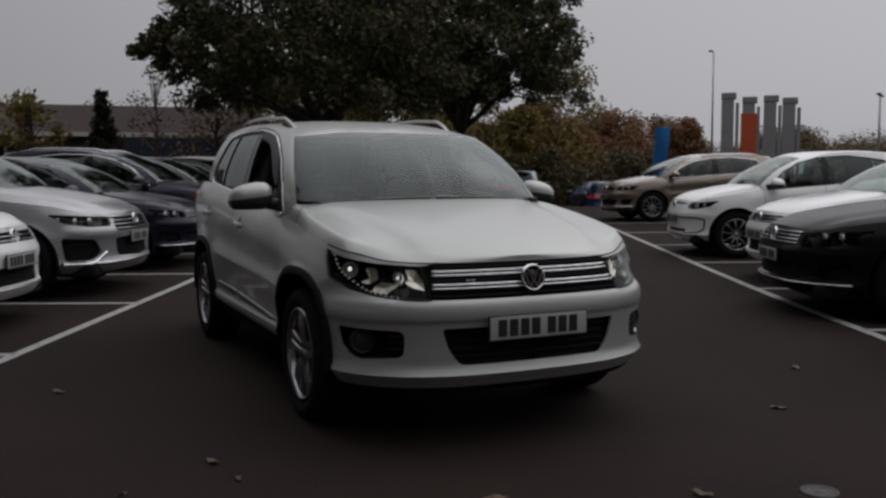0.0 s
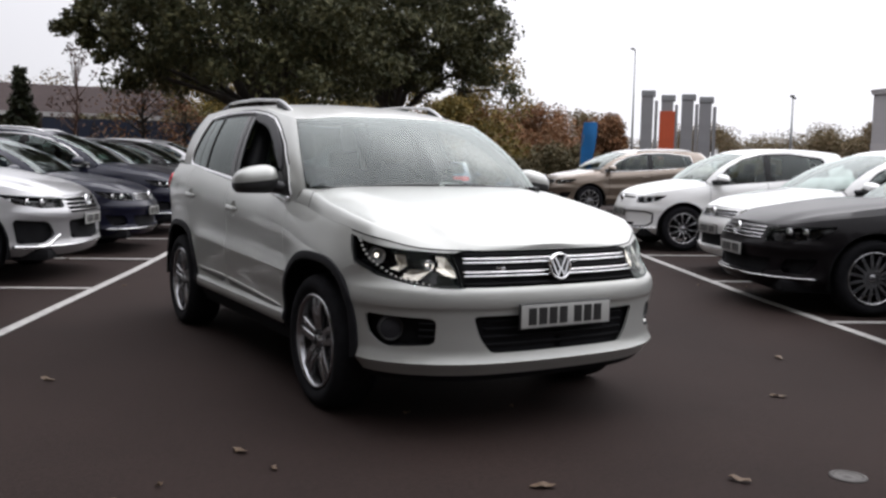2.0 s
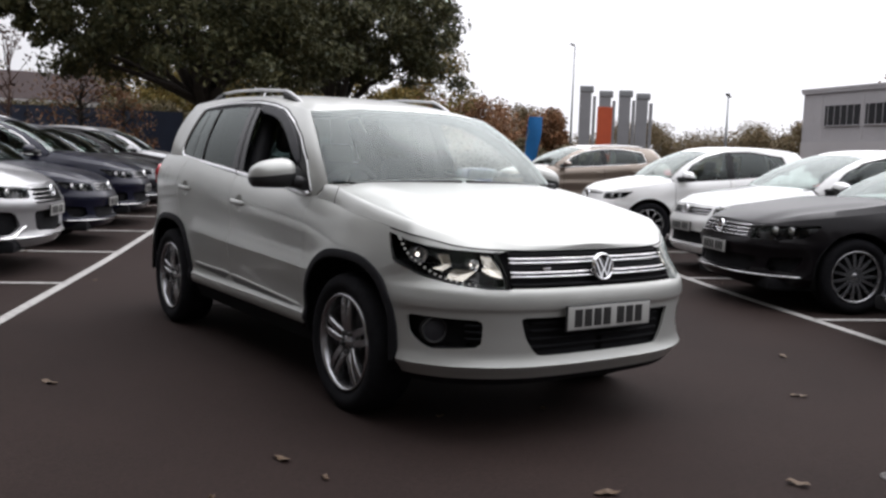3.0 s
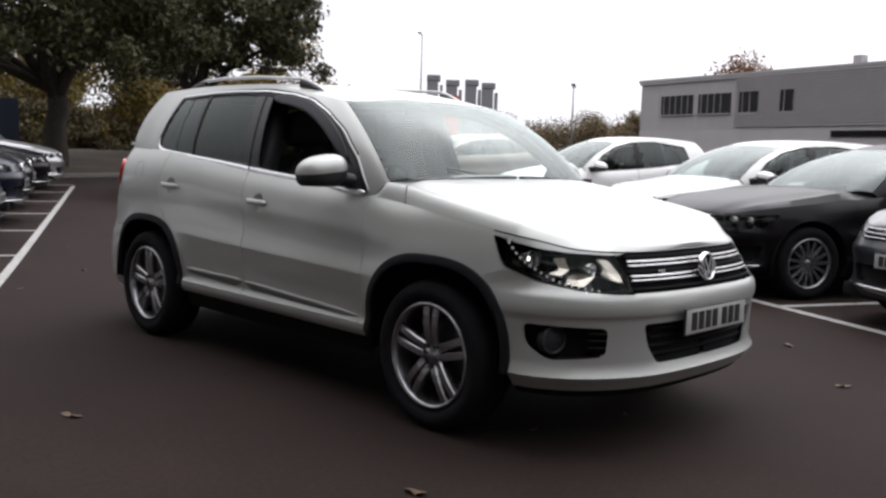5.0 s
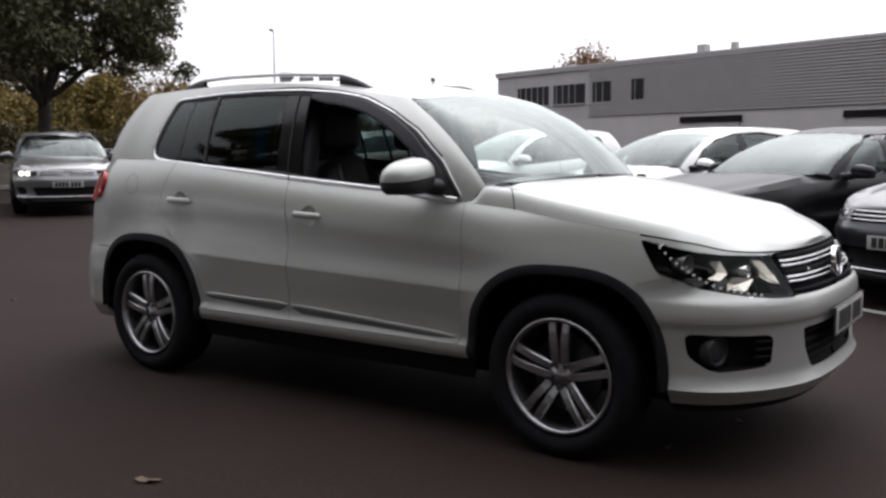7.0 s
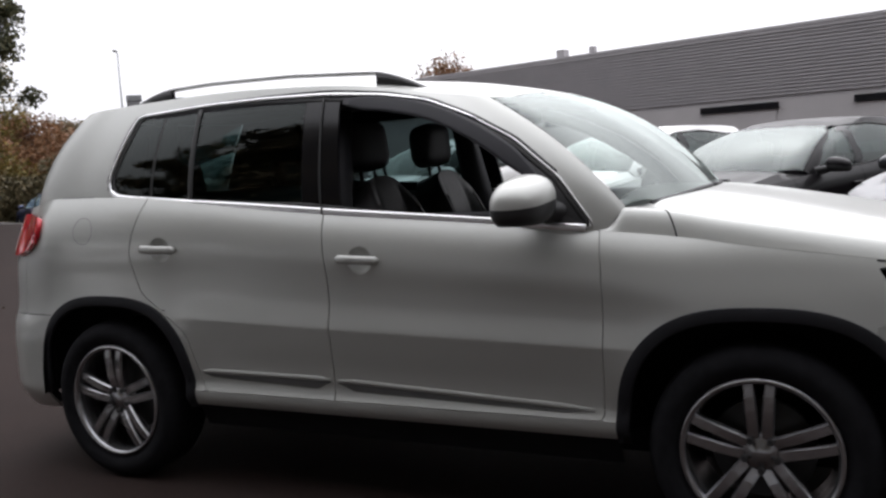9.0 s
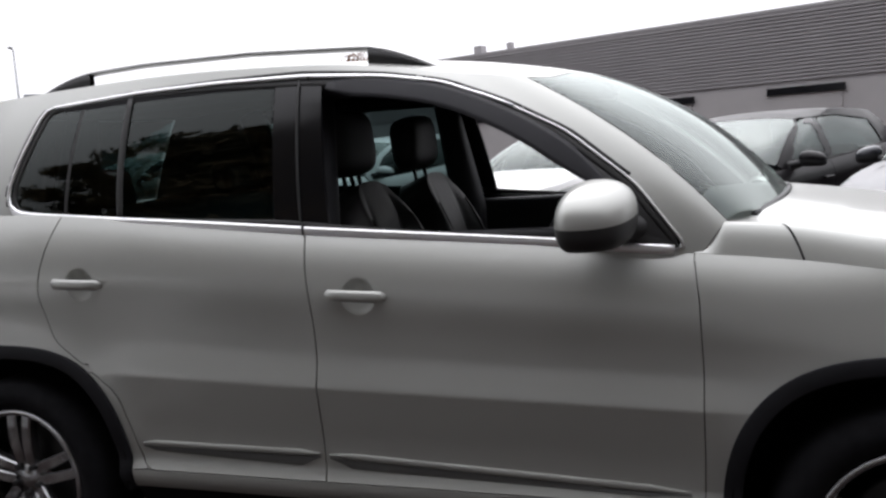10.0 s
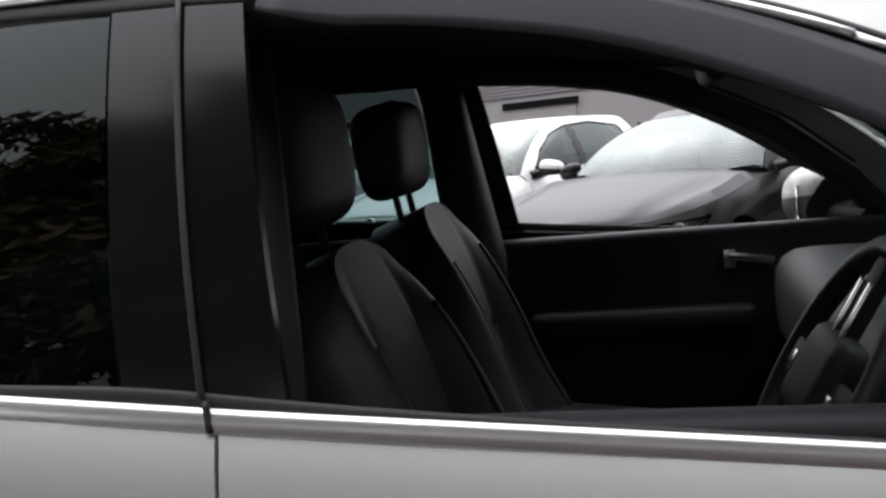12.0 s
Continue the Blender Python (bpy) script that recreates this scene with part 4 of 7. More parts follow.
for sgn in (1, -1):
    take = (lambda k: house[k]) if sgn > 0 else (lambda k: mirrored(house[k]))
    panel("pillar", take("pillar"), M_SILVER, hero, gap=0, depth=0.012, out=(0, 0.4, 0.9))
    panel("rear_window", take("window"), M_TINT, hero, "dark privacy glass", gap=0.003, depth=0, out=(0, 0.4, 0.9), push=-0.006)
    panel("quarter_window", take("fixed_window"), M_TINT, hero, "dark privacy glass", gap=0.006, depth=0.004, out=(0, 0.4, 0.9), push=-0.005)
    panel("centre_pillar", take("centre_pillar"), M_GLOSSBLACK, hero, "gloss black door pillar", gap=0.002, depth=0.012, out=(0, 0.4, 0.9), push=-0.003)
    # bright trim and seal round the side windows
    loop = densed(DLO, 0.03)
    p, n = SH.side_points(loop)
    flip = (lambda m: m) if sgn > 0 else (lambda m: mirrored(m))
    width = np.where((loop[:, 1] < 1.20) & (loop[:, 0] > -0.80), 0.025, np.where(loop[:, 0] < -0.1, 0.009, 0.013))
    k0 = min(i for i in range(len(loop)) if loop[i][0] > -0.785)
    cut = 1 + max(i for i in range(len(loop)) if loop[i][0] > -0.38)
    mesh_object("window_trim", *flip(ribbon(p[k0:cut], n[k0:cut], width[k0:cut], 0.006, lift=0.001)), M_TRIMCHROME, hero, "bright chrome window trim")
    p2, n2 = np.concatenate([p[cut - 1:], p[:k0 + 1]]), np.concatenate([n[cut - 1:], n[:k0 + 1]])
    mesh_object("pillar_trim", *flip(ribbon(p2, n2, 0.008, 0.004, lift=0.001)), M_RAIL, hero, "grey trim strip along the front pillar")
    c = loop.mean(0)
    inner = np.array([q + (c - q) / np.linalg.norm(c - q) * 0.017 for q in loop])
    p, n = SH.side_points(inner)
    mesh_object("window_seal", *flip(ribbon(p, n, 0.020, 0.004, closed=True, lift=-0.004)), M_RUBBER, hero)
    outer = np.array([q - (c - q) / np.linalg.norm(c - q) * 0.014 for q in loop if q[1] > 1.2 or q[0] < -0.83])
    outer = outer[np.argsort(-outer[:, 0])]
    p, n = SH.side_points(outer)
    mesh_object("roof_gutter", *flip(ribbon(p, n, 0.009, 0.003, lift=0.0)), M_RUBBER, hero)
    fr = np.array([(0.09, 1.500), (-0.02, 1.486), (-0.17, 1.452), (-0.335, 1.385), (-0.50, 1.298), (-0.67, 1.160), (-0.76, 1.06)])
    p, n = SH.side_points(densed(fr, 0.03, False))
    mesh_object("door_frame", *flip(ribbon(p, n, 0.040, 0.006, lift=-0.010)), M_BLACK, hero)
    # division bar of the rear door window
    yz = np.stack([np.linspace(0.853, 0.893, 14), np.linspace(1.155, 1.53, 14)], 1)
    p, n = SH.side_points(yz)
    mesh_object("window_bar", *flip(ribbon(p, n, 0.022, 0.005, lift=-0.003)), M_RUBBER, hero)
    zs = np.linspace(1.13, 1.535, 12)
    p, n = SH.side_points(np.stack([1.07 + 0.03 * (zs - 1.1), zs], 1))
    mesh_object("quarter_seal", *flip(ribbon(p, n, 0.020, 0.004, lift=-0.009)), M_RUBBER, hero)
    # smoked wind deflector along the top of the front window
    yz = np.array([(0.19, 1.505), (0.0, 1.482), (-0.17, 1.444), (-0.33, 1.378), (-0.48, 1.290), (-0.62, 1.180)])
    p, n = SH.side_points(spline(np.c_[yz, 0 * yz[:, 0]])[0](np.linspace(0, 0.90, 28))[:, :2])
    mesh_object("wind_deflector", *flip(ribbon(p, n, 0.066 * np.clip(np.minimum(np.linspace(0, 1, 28) * 9, (1 - np.linspace(0, 1, 28)) * 6), 0.1, 1) ** 0.5, 0.002, lift=0.001)), M_SMOKE, hero, "smoked plastic wind deflector")
    # door shut line in the window frame
    p, n = SH.side_points(np.stack([np.linspace(0.230, 0.285, 10), np.linspace(1.09, 1.54, 10)], 1))
    mesh_object("door_gap", *flip(ribbon(p, n, 0.007, 0.002, lift=0.0012)), M_RUBBER, hero)
    p, n = SH.side_points(np.stack([np.linspace(0.2240, 0.2280, 5), np.linspace(1.092, 1.122, 5)], 1))
    mesh_object("trim_gap", *flip(ribbon(p, n, 0.007, 0.003, lift=0.006)), M_RUBBER, hero)
    # roof rail
    yy = np.linspace(-0.13, 1.36, 34)
    t = np.linspace(0, 1, 34)
    base = np.interp(yy, [-0.15, 0.1, 0.5, 0.9, 1.4], [1.550, 1.583, 1.606, 1.612, 1.598])
    ends = np.clip(np.minimum(t, 1 - t) / 0.17, 0, 1)
    lift = 0.030 - 0.062 * (1 - ends) ** 1.8
    rail = np.stack([np.full(34, 0.555) - 0.02 * (2 * t - 1) ** 2, yy, base + lift], 1)
    v, f = tube(rail, 0.010, 10)
    mesh_object("roof_rail", *flip((v, f)), M_RAIL, hero, "silver roof rail")
    for y0, y1 in ((-0.125, 0.10), (1.12, 1.355)):
        ys = np.linspace(y0, y1, 8)
        zb = np.interp(ys, [-0.15, 0.1, 0.5, 0.9, 1.4], [1.550, 1.583, 1.606, 1.612, 1.598])
        zt = np.interp(ys, yy, base + lift)
        v = np.concatenate([np.stack([np.full(8, x), ys, z], 1) for x, z in ((0.543, zb - 0.02), (0.543, zt), (0.565, zt), (0.565, zb - 0.02))])
        f = [(k * 8 + i, k * 8 + i + 1, ((k + 1) % 4) * 8 + i + 1, ((k + 1) % 4) * 8 + i) for k in range(4) for i in range(7)]
        mesh_object("rail_foot", *flip((v, f)), M_BLACK, hero)
    # strip low on the doors and the line of the sill
    for y0, y1, z0, z1, w0, w1 in ((-0.80, 0.168, 0.440, 0.482, 0.011, 0.029), (0.20, 0.80, 0.484, 0.487, 0.033, 0.013)):
        us = np.linspace(U(0.89, y0), U(0.89, y1), 30)
        t = np.linspace(0, 1, 30)
        line_z = z0 + (z1 - z0) * t
        end = np.clip(np.minimum(t * 10, (1 - t) * 14), 0.12, 1)
        p, n = SH.lower_points(np.stack([us, line_z], 1))
        mesh_object("door_strip", *flip(ribbon(p, n, 0.016 * end, 0.007, shape="flat")), M_SILVER, hero, "body-coloured protective strip")
        # the shade under the strip, put in as a tapering grey ribbon
        shade_width = (w0 + (w1 - w0) * t) * end
        p, n = SH.lower_points(np.stack([us, line_z - 0.009 - shade_width / 2], 1))
        mesh_object("strip_groove", *flip(ribbon(p, n, shade_width, 0.003, shape="flat")), M_SHADEGAP, hero)
    # door handles in their cups
    for yc, zc in ((0.052, 0.928), (0.972, 0.976)):
        us = np.linspace(U(0.89, yc - 0.090), U(0.89, yc + 0.090), 16)
        p, n = SH.lower_points(np.stack([us, np.full(16, zc) + 0.004 * np.linspace(-1, 1, 16)], 1))
        w = 0.031 * np.clip((1.03 - np.abs(np.linspace(-1, 1, 16))) * 6, 0.2, 1) ** 0.5
        h = 0.017
        grip = p + n * (0.014 * (1 - np.linspace(-1, 1, 16) ** 6))[:, None]
        mesh_object("door_handle", *flip(ribbon(grip, n, w, h * 0.6, lift=0.002)), M_SILVER, hero, "body-coloured door handle")
        ang = np.linspace(0, 2 * np.pi, 25)[:-1]
        cup_u, cup_z = U(0.89, yc - 0.008) + np.cos(ang) * 0.053, zc - 0.002 + np.sin(ang) * 0.053
        rings = []
        for k, dep in ((1.0, -0.003), (0.94, -0.004), (0.80, -0.010), (0.60, -0.016), (0.35, -0.019), (0.05, -0.020)):
            q, m = SH.lower_points(np.stack([cup_u.mean() + (cup_u - cup_u.mean()) * k, zc + (cup_z - zc) * k], 1))
            rings.append(q + m * (dep + 0.003))
        v = np.concatenate(rings)
        f = [(r * 24 + i, r * 24 + (i + 1) % 24, (r + 1) * 24 + (i + 1) % 24, (r + 1) * 24 + i) for r in range(5) for i in range(24)]
        mesh_object("handle_cup", *flip((v, f)), M_SILVER, hero)
    if sgn < 0:
        q = np.linspace(0, 2 * np.pi, 37)[:-1]
        p, n = SH.lower_points(np.stack([U(0.885, 1.39) + 0.056 * np.cos(q), 1.055 + 0.055 * np.sin(q)], 1))
        mesh_object("fuel_flap", *flip(ribbon(p, n, 0.0025, 0.0008, closed=True)), M_SHADEGAP, hero, "round fuel flap line")
    mirror_housing(hero, sgn, (sgn * 0.948, -0.608, 1.098), M_SILVER, 1.08)
    # black corner at the foot of the window
    tri = densed(rounded([(-0.785, 1.027), (-0.57, 1.044), (-0.565, 1.10), (-0.61, 1.175), (-0.69, 1.135)], 0.01, 2), 0.02)
    p, n = SH.side_points(np.concatenate([tri, [tri.mean(0)]]))
    v = p + n * 0.004
    f = [(i, (i + 1) % len(tri), len(tri)) for i in range(len(tri))]
    mesh_object("mirror_mount", *flip((v, f)), M_BLACK, hero, smooth=False)

# Headlamps: a deep dark bowl, projector lenses, a row of lit diodes and a clear cover.
for sgn in (1, -1):
    take = skin["headlamp"] if sgn > 0 else mirrored(skin["headlamp"])
    lamp = new("headlamp")
    lamp.parent = hero
    tagged(lamp, "lit headlamp with a row of daytime diodes")
    panel("lens", take, M_LENS, lamp, gap=0.002, depth=0.004, push=0.002)
    bowl = np.array(take[0]) * (0.93, 0.955, 1.0)
    mesh_object("bowl", bowl, take[1], M_GLOSSBLACK, lamp)
    flip = (lambda m: m) if sgn > 0 else (lambda m: mirrored(m))
    edge = densed(HEADLAMP, 0.02)
    p, n = SH.lower_points(edge)
    p2 = p * (0.93, 0.955, 1.0)
    k = len(p)
    mesh_object("lamp_wall", *flip((np.concatenate([p - n * 0.002, p2]), [(i, (i + 1) % k, k + (i + 1) % k, k + i) for i in range(k)])), M_BLACK, lamp)

    def on_lamp(x, y, z, back):
        q, m = SH.lower_points([(U(x, y), z)])
        return q[0] - m[0] * back, m[0]
    for x, y, z, r in ((0.843, -1.815, 0.822, 0.037), (0.667, -2.055, 0.796, 0.027)):
        c, m = on_lamp(x, y, z, 0.050)
        v, f = revolve([(r, -0.03), (r, 0.020), (r * 0.90, 0.022), (r * 0.86, 0.010), (r * 0.80, -0.010), (r * 0.2, -0.014), (0, -0.014)], 28)
        rot = Vector((1, 0, 0)).rotation_difference(Vector((m[0] * 0.35, m[1] - 0.5, 0)).normalized()).to_matrix()
        v = np.array([rot @ Vector(q) for q in v]) + c
        mesh_object("projector", *flip((v, f)), M_SATINDARK if x > 0.75 else M_REFLECT, lamp, "projector housing")
        v, f = revolve([(r * 0.78, -0.010), (r * 0.60, 0.002), (r * 0.30, 0.008), (0, 0.010)], 20)
        v = np.array([rot @ Vector(q) for q in v]) + c
        mesh_object("projector_lens", *flip((v, f)), M_LENS, lamp)
        v, f = revolve([(r * (0.26 if x > 0.75 else 0.20), -0.0125), (r * 0.12, -0.011), (0, -0.011)], 16)
        v = np.array([rot @ Vector(q) for q in v]) + c
        mesh_object("lit_bulb", *flip((v, f)), M_LED, lamp, "lit white bulb")
    # a row of diodes down the outer edge and along the foot of the lamp
    run = np.array([(U(0.858, -1.70), 0.872), (U(0.852, -1.76), 0.825), (U(0.835, -1.83), 0.778), (U(0.795, -1.90), 0.740), (U(0.72, -1.985), 0.712), (U(0.64, -2.05), 0.700)])
    chain, length_ = spline(np.c_[run, 0 * run[:, 0]])
    for q_ in chain(np.linspace(0, length_[-1], 17))[:, :2]:
        c, m = SH.lower_points([q_])
        c, m = c[0] - m[0] * 0.012, m[0]
        vv, ff = revolve([(0.0046, -0.006), (0.0046, 0.002), (0.002, 0.004), (0, 0.005)], 8)
        rot = Vector((1, 0, 0)).rotation_difference(Vector(m)).to_matrix()
        mesh_object("daytime_diode", *flip((np.array([rot @ Vector(q) for q in vv]) + c, ff)), M_LEDSOFT, lamp)
    # bright wedge, shelf and frame of the reflector
    for nm, pts in (("reflector_wedge", ((0.800, -1.918, 0.824), (0.766, -1.964, 0.826), (0.750, -1.982, 0.779), (0.777, -1.950, 0.753), (0.812, -1.902, 0.758), (0.783, -1.942, 0.781))),
                    ("reflector_shelf", ((0.759, -1.972, 0.748), (0.736, -1.996, 0.767), (0.654, -2.062, 0.760), (0.701, -2.028, 0.716), (0.762, -1.970, 0.725))),
                    ("reflector_frame", ((0.639, -2.073, 0.824), (0.581, -2.106, 0.818), (0.542, -2.124, 0.762), (0.537, -2.126, 0.732), (0.589, -2.101, 0.742), (0.631, -2.078, 0.766), (0.614, -2.088, 0.784)))):
        rim = rounded([(U(x, y), z) for x, y, z in pts], 0.006, 3)
        q, m = SH.lower_points(rim)
        k = len(rim)
        mid = (q - m * 0.030).mean(0)
        v = np.concatenate([q - m * 0.022, q - m * 0.040, [mid]])
        f = [(i, (i + 1) % k, 2 * k) for i in range(k)] + [(i, k + i, k + (i + 1) % k, (i + 1) % k) for i in range(k)]
        mesh_object(nm, *flip((v, f)), M_CREAM, lamp, "warm bright reflector", smooth=False)
    # fog lamp recess
    take = skin["fog"] if sgn > 0 else mirrored(skin["fog"])
    fog = new("fog_lamp_recess")
    fog.parent = hero
    mesh_object("recess", np.array(take[0]) * (0.955, 0.972, 1.0), take[1], M_UNDER, fog)
    p, n = SH.lower_points(densed(FOG, 0.02))
    p2, k = p * (0.955, 0.972, 1.0), len(p)
    mesh_object("recess_wall", *flip((np.concatenate([p, p2]), [(i, (i + 1) % k, k + (i + 1) % k, k + i) for i in range(k)])), M_UNDER, fog)
    c, m = on_lamp(0.755, -1.90, 0.486, 0.034)
    rot = Vector((1, 0, 0)).rotation_difference(Vector((m[0] * 0.4, m[1] - 0.4, 0)).normalized()).to_matrix()
    v, f = revolve([(0.058, -0.03), (0.058, 0.012), (0.050, 0.016), (0.046, 0.004), (0.02, -0.012), (0, -0.014)], 28)
    mesh_object("fog_lamp", *flip((np.array([rot @ Vector(q) for q in v]) + c, f)), M_BLACK, fog)
    v, f = revolve([(0.046, 0.006), (0.03, 0.013), (0, 0.016)], 24)
    mesh_object("fog_lens", *flip((np.array([rot @ Vector(q) for q in v]) + c, f)), M_SMOKE, fog)
    for z in (0.463, 0.492, 0.521):
        p, n = SH.lower_points(np.stack([np.linspace(U(0.575, -2.06), U(0.66, -2.0), 6), np.full(6, z)], 1))
        mesh_object("fin", *flip(ribbon(p - n * 0.010, n, 0.010, 0.010)), M_UNDER, fog)

# Grille with its bright double bars, and the low intake.
grille = new("radiator_grille")
grille.parent = hero
gv, gf = mirrored(skin["grille"], True)
mesh_object("backing", np.array(gv) + (0, 0.035, 0), gf, M_UNDER, grille)
full = lambda us, z: (lambda p: np.concatenate([(p * (-1, 1, 1))[::-1], p[1:]]))(us)
for z in (0.803, 0.786, 0.746, 0.729):
    us = np.linspace(0, U(0.50, -2.10) - 0.005, 30)
    p, n = SH.lower_points(np.stack([us, np.full(30, z)], 1))
    p, n = full(p, z), full(n, z)
    mesh_object("bright_bar", *ribbon(p + n * -0.004, n, 0.0105, 0.012), M_CHROME, grille, "bright grille bar")
for z in (0.824, 0.766, 0.700):
    p, n = SH.lower_points(np.stack([us, np.full(30, z)], 1))
    p, n = full(p, z), full(n, z)
    mesh_object("dark_bar", *ribbon(p - n * 0.012, n, 0.022 if z > 0.7 else 0.016, 0.012), M_UNDER, grille)
p, n = SH.lower_points([(U(0.31, -2.15), 0.762)])
bm = bmesh.new()
box(bm, (0.05, 0.006, 0.014), at=(-p[0][0], p[0][1] - 0.006, 0.762), bevel=0.002)
part("emblem_bar", bm, M_CHROME, grille)
badge(hero, (0, -2.150, 0.766), 0.064, tilt=-8)
intake = new("lower_intake")
intake.parent = hero
gv, gf = mirrored(skin["intake"], True)
mesh_object("backing", np.array(gv) + (0, 0.05, 0), gf, M_UNDER, intake)
for z in (0.42, 0.455, 0.49, 0.525):
    us = np.linspace(0, U(0.40, -2.135), 20)
    p, n = SH.lower_points(np.stack([us, np.full(20, z)], 1))
    p, n = full(p, z), full(n, z)
    mesh_object("slat", *ribbon(p - n * 0.03, n, 0.012, 0.012), M_UNDER, intake)
plate("number_plate", hero, (0, -2.205, 0.551))

for y in (-1.302, 1.302):
    wheel_parts("wheel", hero, -0.880, y, 0.337, "twin", 0.238, -1, -0.005)
    wheel_parts("wheel", hero, 0.880, y, 0.337, "twin", 0.238, 1, -0.005)


# ---- its cabin
def seat(x, y):
    s = new("seat")
    s.parent = hero
    s.matrix_local = pose(x, y, 0.0)
    bm = bmesh.new()
    box(bm, (0.50, 0.52, 0.16), at=(0, -0.10, 0.60), turn=(6, 0, 0), bevel=0.06, segments=4)
    part("cushion", bm, M_LEATHER, s)

    def back(px, t, lift=0.0):
        """A place on the front of the backrest: px from -1 to 1 across, t from the cushion to the shoulders."""
        half = 0.250 - 0.065 * max(0, t - 0.25) ** 1.2 / 0.70 - 0.040 * (max(0, t - 0.74) / 0.26) ** 2.4
        a = abs(px)
        calm = (1 - min(1, max(0, (t - 0.45) / 0.50)) ** 1.5)
        wing = 0.085 * max(0, a - 0.50) ** 1.1 / 0.46 * (1 - 0.60 * t) * (0.25 + 0.75 * calm)
        crest = 0.030 * math.exp(-((a - 0.74) / 0.15) ** 2) * (1 - 0.5 * t) * calm
        roll = 0.060 * (max(0, a - 0.80) / 0.20) ** 1.6
        valley = 0.010 * math.exp(-((a - 0.50) / 0.07) ** 2) * calm
        seam = 0.010 * math.exp(-((t - 0.50) / 0.025) ** 2) * (a < 0.52)
        return Vector((px * half, 0.012 * math.sin(t * 6) - wing - crest + roll + valley + seam - 0.055 - lift, t * 0.635 - 0.33 - 0.060 * a ** 3 * (max(0, t - 0.68) / 0.32) ** 1.5))
    lean = pose(0, 0.20, 0.91, -20, 0, 0)
    bm = bmesh.new()
    bmesh.ops.create_grid(bm, x_segments=44, y_segments=40, size=1.0)
    for v in bm.verts:
        v.co = back(v.co.x, (v.co.y + 1) / 2)
    r_ = bmesh.ops.extrude_face_region(bm, geom=bm.faces[:])
    for v in [g for g in r_["geom"] if isinstance(g, bmesh.types.BMVert)]:
        v.co.y = 0.055 + 0.02 * math.cos(v.co.x * 6)
        v.co.x *= 0.93
    bmesh.ops.recalc_face_normals(bm, faces=bm.faces)
    bmesh.ops.transform(bm, matrix=lean, verts=bm.verts)
    part("backrest", bm, M_LEATHER, s, "black leather backrest with raised side bolsters", sharp=75)
    for sx in (-1, 1):
        pts = [lean @ back(sx * 0.74, t, 0.001) for t in np.linspace(0.06, 0.80, 16)]
        mesh_object("piping", *tube(pts, 0.0045, 6), M_PIPING, s, "grey piping along the bolster")
    bm = bmesh.new()
    bmesh.ops.create_uvsphere(bm, u_segments=28, v_segments=20, radius=1)
    for v in bm.verts:
        sq = lambda a, k: math.copysign(abs(a) ** k, a)
        zz = sq(v.co.z, 0.50)
        v.co = Vector((sq(v.co.x, 0.48) * (0.142 - 0.012 * zz), sq(v.co.y, 0.55) * (0.062 + 0.006 * zz) - 0.012 * zz, zz * 0.102))
    bmesh.ops.transform(bm, matrix=pose(0, 0.325, 1.338, -12, 0, 0), verts=bm.verts)
    part("headrest", bm, M_LEATHER, s, "black leather headrest on two posts", sharp=60)
    for sx in (-0.055, 0.055):
        v, f = tube([(sx, 0.295, 1.13), (sx, 0.318, 1.27)], 0.008, 8)
        mesh_object("headrest_post", v, f, M_BLACK, s)
    return s


seat(-0.37, -0.03)
seat(0.37, 0.03)
bm = bmesh.new()
box(bm, (1.28, 0.14, 0.58), at=(0, 1.12, 0.90), turn=(-20, 0, 0), bevel=0.05, segments=3)
box(bm, (1.28, 0.48, 0.16), at=(0, 0.85, 0.60), bevel=0.05, segments=3)
part("rear_bench", bm, M_LEATHER, hero)
for x in (-0.42, 0.42):
    bm = bmesh.new()
    box(bm, (0.25, 0.09, 0.15), at=(x, 1.24, 1.24), turn=(-12, 0, 0), bevel=0.035, segments=3)
    part("rear_headrest", bm, M_LEATHER, hero)
bm = bmesh.new()
box(bm, (1.40, 0.46, 0.24), at=(0, -0.69, 0.91), bevel=0.09, segments=4)
box(bm, (1.20, 0.30, 0.08), at=(0, -0.84, 1.01), bevel=0.035, segments=3)
box(bm, (0.36, 0.20, 0.08), at=(-0.37, -0.62, 1.035), bevel=0.04, segments=3)
box(bm, (0.26, 0.5, 0.34), at=(0, -0.50, 0.56), bevel=0.05, segments=3)
part("dashboard", bm, M_CABIN, hero)
for x, s in ((0.745, 1), (-0.745, -1)):
    bm = bmesh.new()
    box(bm, (0.05, 1.02, 0.60), at=(x, -0.30, 0.78), bevel=0.02, segments=3)
    box(bm, (0.07, 0.55, 0.06), at=(x - s * 0.04, -0.15, 0.86), bevel=0.025, segments=3)
    box(bm, (0.05, 0.80, 0.58), at=(x, 0.66, 0.82), bevel=0.02, segments=3)
    part("door_card", bm, M_CABIN, hero)
    bm = bmesh.new()
    box(bm, (0.016, 0.11, 0.022), at=(x - s * 0.035, -0.42, 1.00), turn=(10, 0, 0), bevel=0.006)
    box(bm, (0.02, 0.03, 0.05), at=(x - s * 0.03, -0.37, 1.00), bevel=0.006)
    part("inner_handle", bm, M_SATIN, hero, "satin chrome inner handle")
wheel = new("steering_wheel")
wheel.parent = hero
wheel.matrix_local = pose(-0.37, -0.39, 1.00, -60, 0, 0)
a = np.linspace(0, 2 * np.pi, 41)
v, f = tube(np.stack([np.cos(a) * 0.185, np.sin(a) * 0.185, 0 * a], 1), 0.017, 10, caps=False)
mesh_object("rim", v, f, M_LEATHER, wheel)
bm = bmesh.new()
